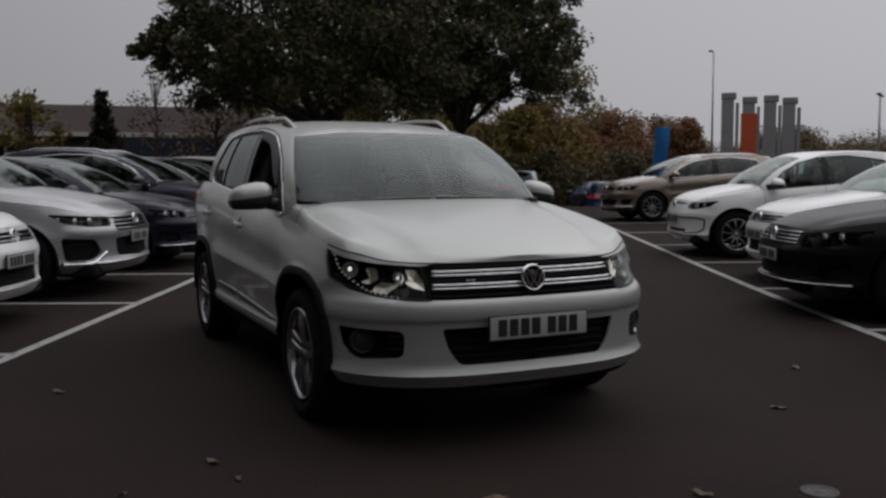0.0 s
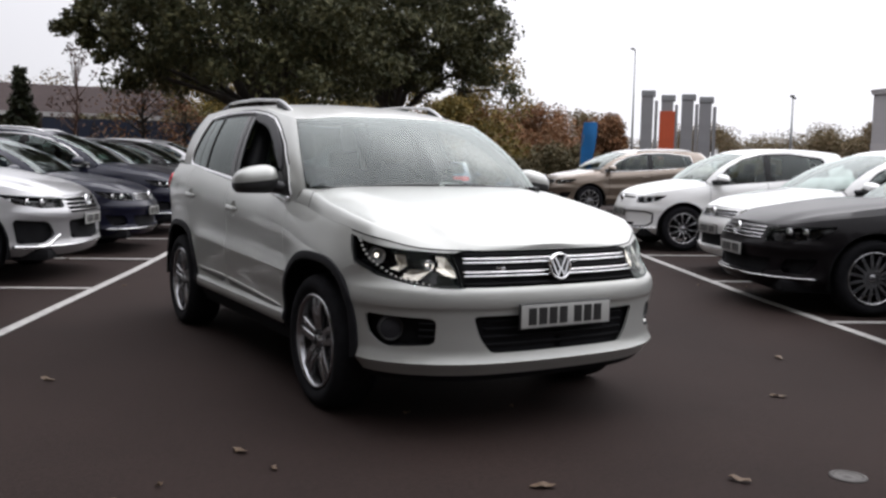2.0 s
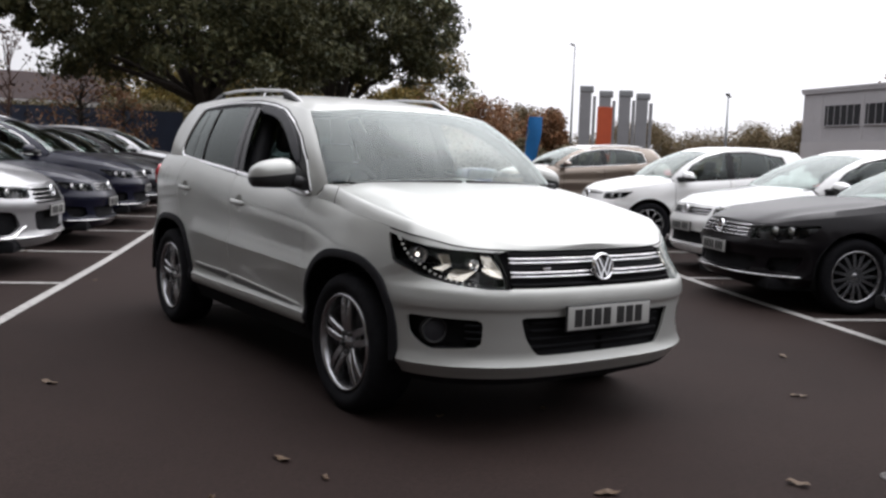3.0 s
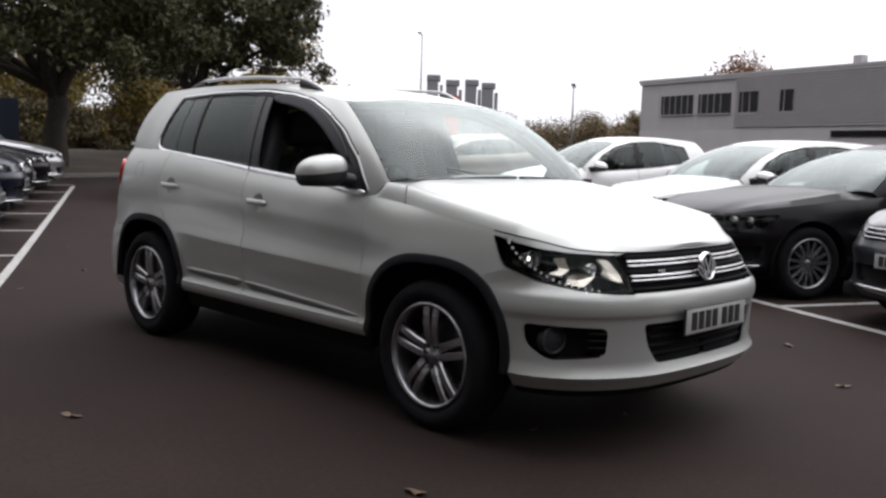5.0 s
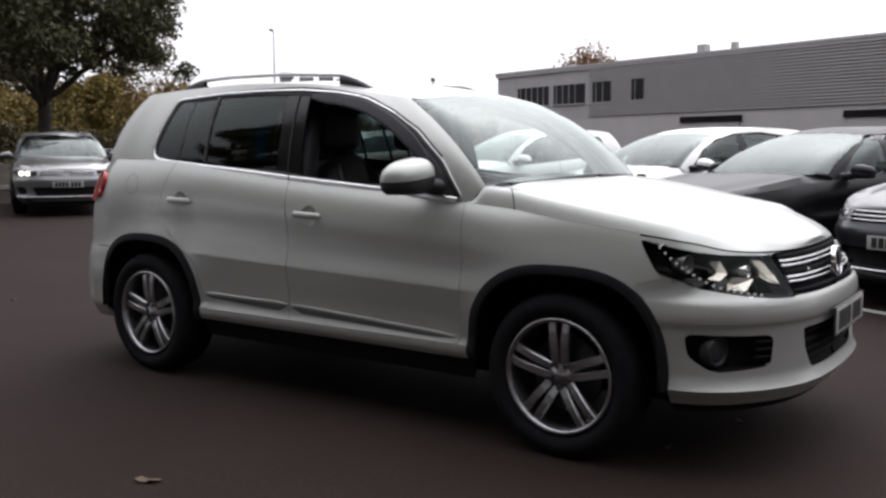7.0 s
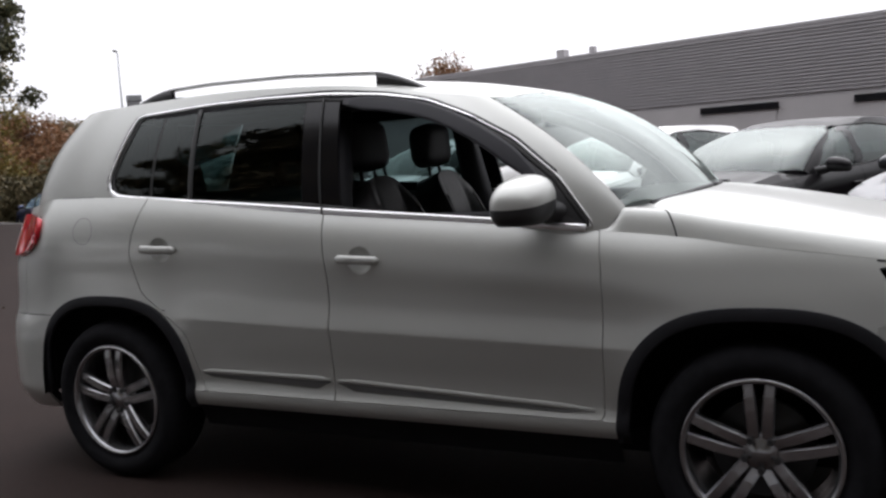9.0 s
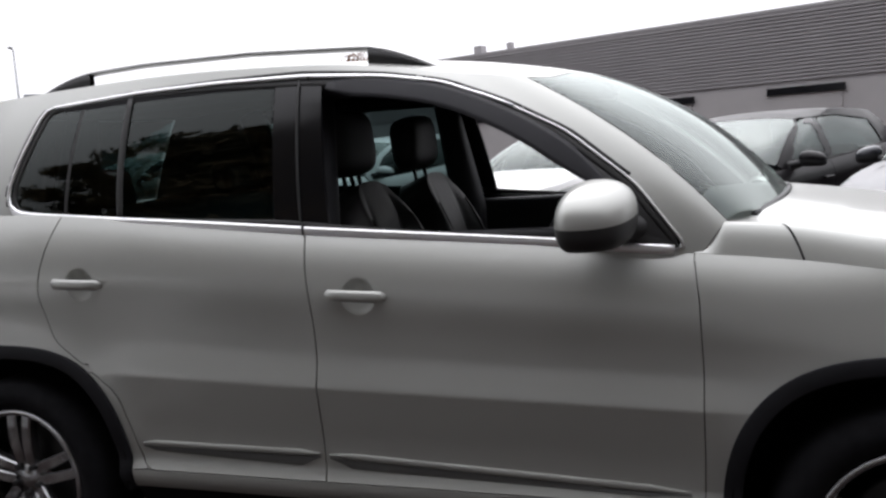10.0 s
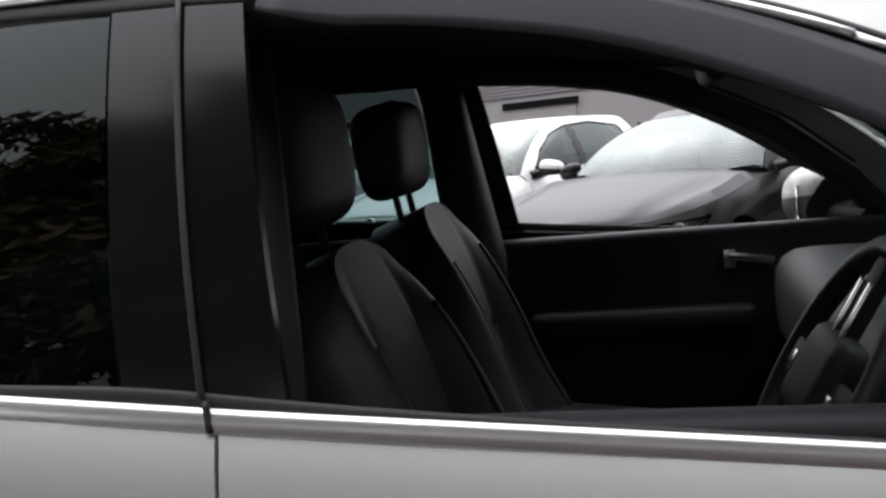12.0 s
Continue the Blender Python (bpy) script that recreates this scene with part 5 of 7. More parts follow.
box(bm, (0.17, 0.13, 0.05), bevel=0.03, segments=3)
box(bm, (0.34, 0.045, 0.02), at=(0, 0.005, 0), bevel=0.008)
box(bm, (0.05, 0.16, 0.02), at=(0, -0.09, 0), bevel=0.008)
part("hub", bm, M_CABIN, wheel)
for sx in (-1, 1):
    for size, at in (((0.022, 0.030, 0.008), (sx * 0.115, 0.012, 0.014)), ((0.012, 0.09, 0.006), (sx * 0.022, -0.09, 0.012))):
        bm = bmesh.new()
        box(bm, size, at=at, bevel=0.003)
        part("bright_spoke", bm, M_SATIN, wheel)
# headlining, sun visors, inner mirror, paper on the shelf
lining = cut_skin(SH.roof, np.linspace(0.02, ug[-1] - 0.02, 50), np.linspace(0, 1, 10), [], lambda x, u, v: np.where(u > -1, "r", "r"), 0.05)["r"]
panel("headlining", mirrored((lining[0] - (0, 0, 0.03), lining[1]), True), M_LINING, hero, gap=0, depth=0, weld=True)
bm = bmesh.new()
box(bm, (0.24, 0.035, 0.065), at=(0, -0.30, 1.43), turn=(-10, 0, 0), bevel=0.02, segments=3)
part("inner_mirror", bm, M_CABIN, hero)
bm = bmesh.new()
box(bm, (0.30, 0.21, 0.002), at=(0.30, -0.86, 1.085), turn=(14, 4, 8))
part("paper_sheet", bm, M_PAPER, hero, "white sheet of paper on the dashboard")
for sgn in (1, -1):
    v, f = tube([(sgn * 0.68, 0.26, 0.55), (sgn * 0.70, 0.25, 1.05), (sgn * 0.555, 0.28, 1.50)], [0.09, 0.075, 0.05], 10)
    mesh_object("inner_pillar", v, f, M_CABIN, hero)
    v, f = tube([(sgn * 0.68, 1.14, 1.15), (sgn * 0.52, 1.20, 1.52)], [0.08, 0.05], 10)
    mesh_object("rear_inner_pillar", v, f, M_CABIN, hero)
    p, n = SH.side_points(densed([(1.15, 1.525), (0.868, 1.535), (0.572, 1.538), (0.276, 1.530), (0.02, 1.507), (-0.16, 1.476), (-0.33, 1.415), (-0.50, 1.325), (-0.68, 1.18), (-0.80, 1.03)], 0.04, False))
    v, f = tube(p - n * 0.032 + (0, 0.012, 0), 0.032, 8)
    if sgn < 0:
        v, f = mirrored((v, f))
    mesh_object("inner_post", v, f, M_CABIN, hero)


# ---------------------------------------------------------------- ground
AISLE = Vector((0.42, 0.9075, 0))
ACROSS = Vector((0.9075, -0.42, 0))


def rise(x, y):
    """The car park climbs gently away from the aisle's near end and dips at its far corner."""
    p = (np.asarray(x) - 3.5) * 0.55 + np.asarray(y) * 0.75 - 1.0
    p = np.clip(p, 0, 24)
    up = 0.0175 * p * p / (p + 1.5)
    ease = lambda a: (lambda k: k * k * (3 - 2 * k))(np.clip(a, 0, 1))
    x, y = np.asarray(x, float), np.asarray(y, float)
    return up - 0.95 * ease((x - 11) / 7) * ease((y - 15) / 11) * (1 - ease((x - 29) / 9))


def on_ground(x, y):
    return float(rise(x, y))


M_ASPHALT = material("asphalt", (0.0240, 0.0156, 0.0135), rough=0.9, spec=0.12, color2=(0.0172, 0.0112, 0.0098), noise_scale=0.6, noise_amount=0.0,
                     bump=0.35, bump_scale=160, big_scale=45.0, big_amount=0.25)
xs = np.unique(np.r_[np.linspace(-900, -30, 12), np.linspace(-30, 60, 61), np.linspace(60, 900, 12)])
gx, gy = np.meshgrid(xs, xs, indexing="ij")
v = np.stack([gx, gy, rise(gx, gy)], -1).reshape(-1, 3)
k = len(xs)
f = [(i * k + j, (i + 1) * k + j, (i + 1) * k + j + 1, i * k + j + 1) for i in range(k - 1) for j in range(k - 1)]
tagged(mesh_object("ground", v, f, M_ASPHALT), "dark worn asphalt of the car park", "ground", kind="structure")
M_LINE = material("white_line_paint", (0.42, 0.41, 0.39), rough=0.8, color2=(0.25, 0.24, 0.23), noise_scale=14, big_scale=60, big_amount=0.2)


def line(a, b, width=0.085):
    n = max(2, int((Vector(b) - Vector(a)).length / 0.5))
    pts = [(a[0] + (b[0] - a[0]) * i / n, a[1] + (b[1] - a[1]) * i / n) for i in range(n + 1)]
    p = [(x, y, on_ground(x, y) + 0.004) for x, y in pts]
    v, f = ribbon(p, [(0, 0, 1)] * len(p), width, 0.003, shape="flat")
    return tagged(mesh_object("parking_line", v, f, M_LINE, smooth=False), "worn white parking bay line on asphalt", "road marking", "bay lines", "structure")


L0 = Vector((-1.19, 3.45))
R0 = Vector((3.85, -0.70))
A2, C2 = AISLE.to_2d(), ACROSS.to_2d()
RA = Vector((0.43, 0.903))
line(L0 - A2 * 9, L0 + A2 * 14.6)
line(R0 - RA * 6, R0 + RA * 15.5)
BAY = 2.52
for i in range(-2, 7):
    a = L0 + A2 * (BAY * i)
    line(a, a - C2 * 4.8)
for i in range(-2, 6):
    a = R0 + RA * (2.55 * i)
    line(a, a + C2 * 4.8)


# ---------------------------------------------------------------- the other cars
def parked_car(name, at, heading, mat, label, sx=1.0, sy=1.0, sz=1.0, nose=0.0, cabin=0.0, spokes=10, lit=False, plate_on=True, group="parked cars",
               grille_h=0.10, bars=3, wheel_r=0.325, rails=False, wide_lamps=False, privacy=False, lamp_h=0.0, blade=False, ring=False):
    """A parked car, its nose over at and pointing along heading."""
    sh = Shape(sx, sy, sz, nose, cabin)
    h = Vector((heading[0], heading[1], 0)).normalized()
    turn = math.atan2(h.x, -h.y)
    c = Vector(at) - h * (2.17 * sy)
    car = root(name, Matrix.Translation((c.x, c.y, on_ground(c.x, c.y))) @ Matrix.Rotation(turn, 4, "Z"), label, "car", group)
    zr = wheel_r / sz
    u_ = sh.u_at
    lamp_in = 0.50 if wide_lamps else 0.56
    lampo = rounded([(u_(0.868, -1.60), 0.86 + nose), (u_(0.70, -1.97), 0.835 + nose), (u_(lamp_in, -2.07), 0.825 + nose), (u_(lamp_in, -2.07), 0.73 + nose - lamp_h), (u_(0.72, -1.95), 0.73 + nose - lamp_h), (u_(0.84, -1.75), 0.77 + nose - lamp_h)], 0.02, 3)
    gri = [(-0.2, 0.835 + nose), (u_(lamp_in - 0.02, -2.08), 0.825 + nose), (u_(lamp_in - 0.05, -2.09), 0.83 + nose - grille_h), (-0.2, 0.83 + nose - grille_h)]
    low = rounded([(-0.2, 0.54), (u_(0.60, -2.05), 0.52), (u_(0.52, -2.09), 0.36), (-0.2, 0.36)], 0.03, 3)
    side_in = rounded([(u_(0.84, -1.74), 0.54), (u_(0.68, -1.98), 0.52), (u_(0.66, -2.0), 0.40), (u_(0.80, -1.83), 0.38)], 0.03, 3)
    if blade:
        side_in = rounded([(u_(0.848, -1.72), 0.60), (u_(0.67, -2.0), 0.575), (u_(0.62, -2.035), 0.45), (u_(0.70, -1.97), 0.375), (u_(0.835, -1.76), 0.365)], 0.03, 3)
        low = rounded([(-0.2, 0.60), (u_(0.48, -2.10), 0.58), (u_(0.44, -2.12), 0.40), (-0.2, 0.37)], 0.03, 3)
    if ring:
        low = rounded([(-0.2, 0.43), (u_(0.55, -2.07), 0.42), (u_(0.50, -2.09), 0.37), (-0.2, 0.37)], 0.02, 3)
        side_in = low
    dl, dg, dw, ds = map(inside_distance, (lampo, gri, low, side_in))
    dlo = rounded([(-0.80 + cabin, 1.03), (0.2, 1.100), (0.9, 1.158), (1.30, 1.20), (1.22, 1.47), (0.6, 1.535), (0.1, 1.51), (-0.2 + cabin * 0.6, 1.44), (-0.5 + cabin * 0.8, 1.30)], 0.03, 3)
    dd = inside_distance(dlo)
    S = sh.scale

    def ar(x, yc):
        return np.hypot(x[..., 1] - yc * sy, x[..., 2] - wheel_r) - (wheel_r + 0.055)

    def lab(x, u, v):
        z = x[..., 2] / sz
        l = np.full(z.shape, "body", dtype="<U10")
        l[dg(u, z) < 0] = "grille"
        l[dw(u, z) < 0] = "intake"
        l[ds(u, z) < 0] = "intake"
        l[dl(u, z) < 0] = "lamp"
        y = x[..., 1] / sy
        l[(y > 1.75) & (z > 0.92) & (z < 1.06)] = "tail"
        l[(ar(x, -1.302) < 0) | (ar(x, 1.302) < 0)] = "none"
        return l
    cell = 0.045
    ck = [lambda x, u, v: ar(x, -1.302), lambda x, u, v: ar(x, 1.302), lambda x, u, v: dl(u, x[..., 2] / sz), lambda x, u, v: dg(u, x[..., 2] / sz),
          lambda x, u, v: dw(u, x[..., 2] / sz), lambda x, u, v: ds(u, x[..., 2] / sz)]
    sk = cut_skin(sh.lower, np.linspace(0, sh.end, int(sh.end / cell)), np.linspace(0, 1, 24), ck, lab, cell)
    panel("body", mirrored(sk["body"], True), mat, car, weld=True, gap=0, depth=0.03)
    for s, nm in ((1, "l"), (-1, "r")):
        pick = sk["lamp"] if s > 0 else mirrored(sk["lamp"])
        lamp = new("headlamp")
        lamp.parent = car
        mesh_object("bowl", np.array(pick[0]) * (0.95, 0.97, 1), pick[1], M_GLOSSBLACK, lamp)
        panel("lens", pick, M_LENS, lamp, gap=0, depth=0.01, push=0.002)
        for x, y in ((0.78, -1.87), (0.68, -1.98)):
            q, m = sh.lower_points([(u_(x, y), 0.79 + nose)])
            vv, ff = revolve([(0.042, -0.02), (0.042, 0.0), (0.03, -0.014), (0.015, 0.002), (0, 0.006)], 18)
            rot = Vector((1, 0, 0)).rotation_difference(Vector((m[0][0] * 0.3, m[0][1] - 0.5, 0)).normalized()).to_matrix()
            vv = (np.array([rot @ Vector(w) for w in vv]) + q[0] - m[0] * 0.02) * (s, 1, 1)
            mesh_object("projector", vv, ff if s > 0 else [t[::-1] for t in ff], M_LED if lit else M_REFLECT, lamp)
        pick = sk["tail"] if s > 0 else mirrored(sk["tail"])
        panel("tail_lamp", pick, M_RED, car, gap=0, depth=0, push=0.004)
    gr = new("radiator_grille")
    gr.parent = car
    gv, gf = mirrored(sk["grille"], True)
    mesh_object("backing", np.array(gv) + (0, 0.02, 0), gf, M_UNDER, gr)
    z0, z1 = 0.83 + nose - grille_h, 0.835 + nose
    for i in range(bars):
        z = z0 + (z1 - z0) * (i + 0.6) / bars
        us = np.linspace(0, u_(lamp_in - 0.03, -2.085), 14)
        p, n = sh.lower_points(np.stack([us, np.full(14, z)], 1))
        p, n = full(p, z), full(n, z)
        mesh_object("bright_bar", *ribbon(p - n * 0.004, n, 0.012, 0.012), M_CHROME, gr)
    gv, gf = mirrored(sk["intake"], True)
    mesh_object("lower_intake", np.array(gv) * (0.97, 0.985, 1), gf, M_UNDER, car)
    us = np.linspace(0, u_(0.84, -1.75), 20)
    p, n = sh.lower_points(np.stack([us, np.full(20, 0.345)], 1))
    p, n = full(p, 0), full(n, 0)
    mesh_object("lower_trim", *ribbon(p, n, 0.014, 0.008), M_CHROME, car)
    if blade:
        run = np.array([(u_(0.845, -1.73), 0.345), (u_(0.76, -1.90), 0.340), (u_(0.69, -1.98), 0.352), (u_(0.62, -2.035), 0.405), (u_(0.57, -2.065), 0.445)])
        fn, ln = spline(np.c_[run, 0 * run[:, 0]])
        p, n = sh.lower_points(fn(np.linspace(0, ln[-1], 18))[:, :2])
        for s in (1, -1):
            t = ribbon(p, n, 0.036, 0.014)
            mesh_object("bumper_blade", *(t if s > 0 else mirrored(t)), M_SATIN, car, "satin chrome bumper blade")
    if ring:
        p2, n2 = sh.lower_points(np.stack([np.linspace(0, u_(0.72, -1.95), 14), np.full(14, 0.60)], 1))
        mesh_object("intake_frame", *ribbon(full(p2, 0), full(n2, 0), 0.022, 0.006), M_BLACK, car, "thin black frame round the bumper")
        p2, n2 = sh.lower_points(densed([(u_(0.72, -1.95), 0.60), (u_(0.80, -1.83), 0.57), (u_(0.795, -1.84), 0.43), (u_(0.74, -1.93), 0.375), (u_(0.5, -2.09), 0.36)], 0.03, False))
        for s in (1, -1):
            t = ribbon(p2, n2, 0.026, 0.006)
            mesh_object("intake_frame", *(t if s > 0 else mirrored(t)), M_BLACK, car, "thin black frame round the bumper")
    b = badge(car, (0, float(sh.lower(np.array(0.0), sh.v_at(np.array(0.0), 0.785 + nose))[1]) - 0.006, (0.785 + nose) * sz), 0.062)
    if plate_on:
        plate("number_plate", car, (0, float(sh.lower(np.array(0.0), sh.v_at(np.array(0.0), 0.58))[1]) - 0.012, 0.575 * sz))
    ua_ = sh.u_at(0.892, -0.80 + cabin)
    hb = cut_skin(sh.bonnet, np.linspace(0, ua_, 40), np.linspace(0, 1, 14), [], lambda x, u, v: np.where(u > -1, "b", "b"), cell)["b"]
    panel("bonnet", mirrored(hb, True), mat, car, weld=True, gap=0.003, depth=0.012, out=(0, -1.5, 0))
    hr = cut_skin(sh.roof, np.linspace(0, sh.g_knots[-1], 50), np.linspace(0, 1, 10), [], lambda x, u, v: np.where(u > -1, "r", "r"), cell)["r"]
    panel("roof", mirrored(hr, True), mat, car, weld=True, gap=0, depth=0.004, out=(0, 0.5, 0))
    k_ = sh.g_knots

    def hlab(x, u, v):
        y, z = x[..., 1] / sy, x[..., 2] / sz
        l = np.full(y.shape, "pillar", dtype="<U10")
        l[(u < k_[2] - 0.018) & (v < 0.965)] = "screen"
        l[(u > k_[8] + 0.03) & (v > 0.06) & (v < 0.93)] = "rear"
        w = (u > k_[2]) & (dd(y, z) < 0)
        l[w] = "window"
        l[w & (y > 0.14) & (y < 0.26)] = "post"
        return l
    ual = np.unique(np.r_[np.linspace(0, k_[2] - 0.018, 14), np.linspace(k_[2] - 0.018, k_[8] + 0.03, 64), np.linspace(k_[8] + 0.03, k_[-1], 12)])
    hs = cut_skin(sh.house, ual, np.unique(np.r_[np.linspace(0, 1, 15), 0.965, 0.06, 0.93]),
                  [lambda x, u, v: np.where(u > k_[2], dd(x[..., 1] / sy, x[..., 2] / sz), 1.0)], hlab, cell)
    panel("windscreen", mirrored(hs["screen"], True), M_GLASS, car, weld=True, gap=0.004, depth=0)
    panel("rear_screen", mirrored(hs["rear"], True), M_TINT, car, weld=True, gap=0.004, depth=0)
    for s in (1, -1):
        take = (lambda q: hs[q]) if s > 0 else (lambda q: mirrored(hs[q]))
        panel("pillar", take("pillar"), mat, car, gap=0, depth=0.02, out=(0, 0.4, 0.9))
        panel("side_window", take("window"), M_TINT if privacy else M_GLASS, car, gap=0.002, depth=0, out=(0, 0.4, 0.9), push=-0.005)
        panel("door_post", take("post"), M_GLOSSBLACK, car, gap=0, depth=0.01, out=(0, 0.4, 0.9))
        p, n = sh.side_points(densed(dlo, 0.05))
        t = ribbon(p, n, 0.018, 0.005, closed=True)
        mesh_object("window_trim", *(t if s > 0 else mirrored(t)), M_SATIN if rails else M_RUBBER, car)
        mirror_housing(car, s, (s * 0.955 * sx, (-0.66 + cabin) * sy, 1.10 * sz), mat, 0.95)
        for z, dy in ((0.92, 0.045), (0.97, 0.955)):
            us = np.linspace(u_(0.89, dy - 0.08), u_(0.89, dy + 0.08), 8)
            p, n = sh.lower_points(np.stack([us, np.full(8, z)], 1))
            t = ribbon(p, n, 0.026, 0.022)
            mesh_object("door_handle", *(t if s > 0 else mirrored(t)), mat, car)
        for y0 in (-0.84, 0.18, 1.08):
            zz = np.linspace(0.36, float(sh.top_of_y(y0)) - 0.01, 16) if y0 < 1 else np.linspace(0.80, 1.16, 10)
            p, n = sh.lower_points(np.stack([np.full(len(zz), u_(0.89, y0)), zz], 1))
            t = ribbon(p, n, 0.006, 0.0015)
            mesh_object("door_gap", *(t if s > 0 else mirrored(t)), M_UNDER, car)
        if rails:
            yy = np.linspace(-0.05, 1.3, 16)
            tt = np.linspace(0, 1, 16)
            zz = np.interp(yy, [-0.15, 0.1, 0.5, 0.9, 1.4], [1.548, 1.572, 1.588, 1.588, 1.575]) + 0.035 * np.clip(np.minimum(tt, 1 - tt) / 0.14, 0, 1)
            t = tube(np.stack([np.full(16, s * 0.56), yy, zz], 1) * S, 0.015, 8)
            mesh_object("roof_rail", *t, M_SATIN, car)
        for y0 in (-1.302, 1.302):
            wheel_parts("wheel", car, s * 0.875 * sx, y0 * sy, wheel_r, spokes, wheel_r * 0.69, -1 if s < 0 else 1)
            a = np.linspace(-0.3, math.pi + 0.3, 17)
            rr = wheel_r + 0.06
            v = np.array([[(s * x * sx, y0 * sy + math.cos(t) * r, wheel_r + math.sin(t) * r) for x, r in ((0.885, rr), (0.55, rr), (0.54, 0.05))] for t in a]).reshape(-1, 3)
            mesh_object("wheel_house", v, [(i * 3 + j, i * 3 + j + 1, i * 3 + 4 + j, i * 3 + 3 + j) for i in range(16) for j in range(2)], M_UNDER, car)
    bm = bmesh.new()
    box(bm, (1.5 * sx, 4.0 * sy, 0.12), at=(0, 0, 0.27 * sz), bevel=0.04)
    part("floor_pan", bm, M_UNDER, car)
    bm = bmesh.new()
    box(bm, (1.40 * sx, 0.45, 0.2), at=(0, (-0.72 + cabin) * sy, 0.92 * sz), bevel=0.07)
    for x in (-0.36, 0.36):
        box(bm, (0.46, 0.13, 0.62), at=(x, 0.24, 0.90 * sz), turn=(-18, 0, 0), bevel=0.05)
        box(bm, (0.25, 0.10, 0.17), at=(x, 0.36, 1.29 * sz), turn=(-12, 0, 0), bevel=0.04)
    box(bm, (1.25 * sx, 0.14, 0.6), at=(0, 1.15, 0.88 * sz), turn=(-18, 0, 0), bevel=0.05)
    part("cabin_trim", bm, M_CABIN, car)
    return car


L_HEAD, R_HEAD = (0.9075, -0.42), (-0.9075, 0.42)


def left_bay(i, back=0.35, along=0.0):
    p = L0 + A2 * (BAY * (i + 0.5) + along) - C2 * back
    return (p.x, p.y, 0)


def right_bay(i, back=0.0, along=0.0):
    p = R0 + RA * (2.55 * (i + 0.5) + along) + C2 * back
    return (p.x, p.y, 0)


parked_car("hatchback_car", left_bay(-1, 0.52), L_HEAD, M_PAINT["white"], "white hatchback parked in a bay beside a silver SUV", sz=0.96, spokes=10)
parked_car("suv_car", left_bay(0, 0.35, -0.1), L_HEAD, M_PAINT["silver"], "silver SUV with a bright ribbed grille parked in a bay", sx=1.10, sy=1.08, sz=1.04, nose=-0.03, grille_h=0.15, bars=4, wheel_r=0.37, rails=True, plate_on=True, wide_lamps=True, blade=True)
parked_car("saloon_car", left_bay(1, 0.30), L_HEAD, M_PAINT["navy"], "navy blue hatchback with a pale plate parked in a bay", sy=0.98, sz=0.92)
parked_car("suv_car", left_bay(2, 0.25), L_HEAD, M_PAINT["navy"], "dark blue SUV parked in a bay", sx=1.02, sz=1.0, rails=True)
parked_car("saloon_car", left_bay(3, 0.35), L_HEAD, M_PAINT["grey"], "dark grey car parked in a bay", sz=0.94)
parked_car("saloon_car", left_bay(4, 0.25), L_HEAD, M_PAINT["black"], "black car parked in a bay", sz=0.93)
parked_car("hatchback_car", left_bay(5, 0.15), L_HEAD, M_PAINT["silver"], "silver hatchback parked in the last bay", sz=0.95)
parked_car("saloon_car", (4.03, 0.52, 0), (-0.888, 0.460), M_PAINT["black"], "black saloon with chrome grille bars parked across the aisle", sx=1.02, sy=1.07, sz=0.91, nose=-0.01, cabin=0.28, grille_h=0.13, bars=4, spokes=15, wheel_r=0.335, lamp_h=0.035, wide_lamps=True)
parked_car("saloon_car", right_bay(-1, 0.0), R_HEAD, M_PAINT["grey"], "dark grey saloon parked across the aisle", sx=1.0, sy=1.04, sz=0.92, spokes=10)
parked_car("hatchback_car", right_bay(1, 0.2, -0.58), R_HEAD, M_PAINT["white"], "white hatchback parked across the aisle", sx=0.98, sy=0.97, sz=0.93)
parked_car("small_car", right_bay(2, 0.0), R_HEAD, M_PAINT["white"], "small white city car with a black-framed bumper across the aisle", sx=0.93, sy=0.84, sz=0.93, ring=True, grille_h=0.03, bars=1)
parked_car("people_carrier", (10.05, 11.75, 0), (-0.93, 0.30), M_PAINT["beige"], "beige-brown people carrier parked at the end of the aisle", sy=1.0, sz=0.93, cabin=-0.14, rails=True)
parked_car("suv_car", (16.75, 26.75, 0), (0.60, 0.80), M_PAINT["steel"], "steel-blue SUV parked far off", sz=1.02)
parked_car("hatchback_car", (19.65, 26.95, 0), (0.35, 0.94), M_PAINT["blue"], "blue hatchback parked far off", sz=0.92)
parked_car("hatchback_car", (25.0, 30.0, 0), (-0.7, -0.5), M_PAINT["white"], "white car parked far off", sz=0.92)
parked_car("estate_car", (4.95, 11.5, 0), (-0.47, -0.88), M_PAINT["pewter"], "silver-grey saloon with lit headlamps standing in the aisle", sz=0.93, lit=True, group="cars on the aisle", wide_lamps=True)


# ---------------------------------------------------------------- trees and planting
M_BARK = material("bark", (0.055, 0.045, 0.036), rough=0.9, color2=(0.03, 0.026, 0.022), noise_scale=9, bump=0.6, bump_scale=25)


def leaf_material(name, a, b):
    m = material(name, a, rough=0.6, color2=b, per="island")
    bs = m.node_tree.nodes["Principled BSDF"]
    bs.inputs["Specular IOR Level"].default_value = 0.25
    return m


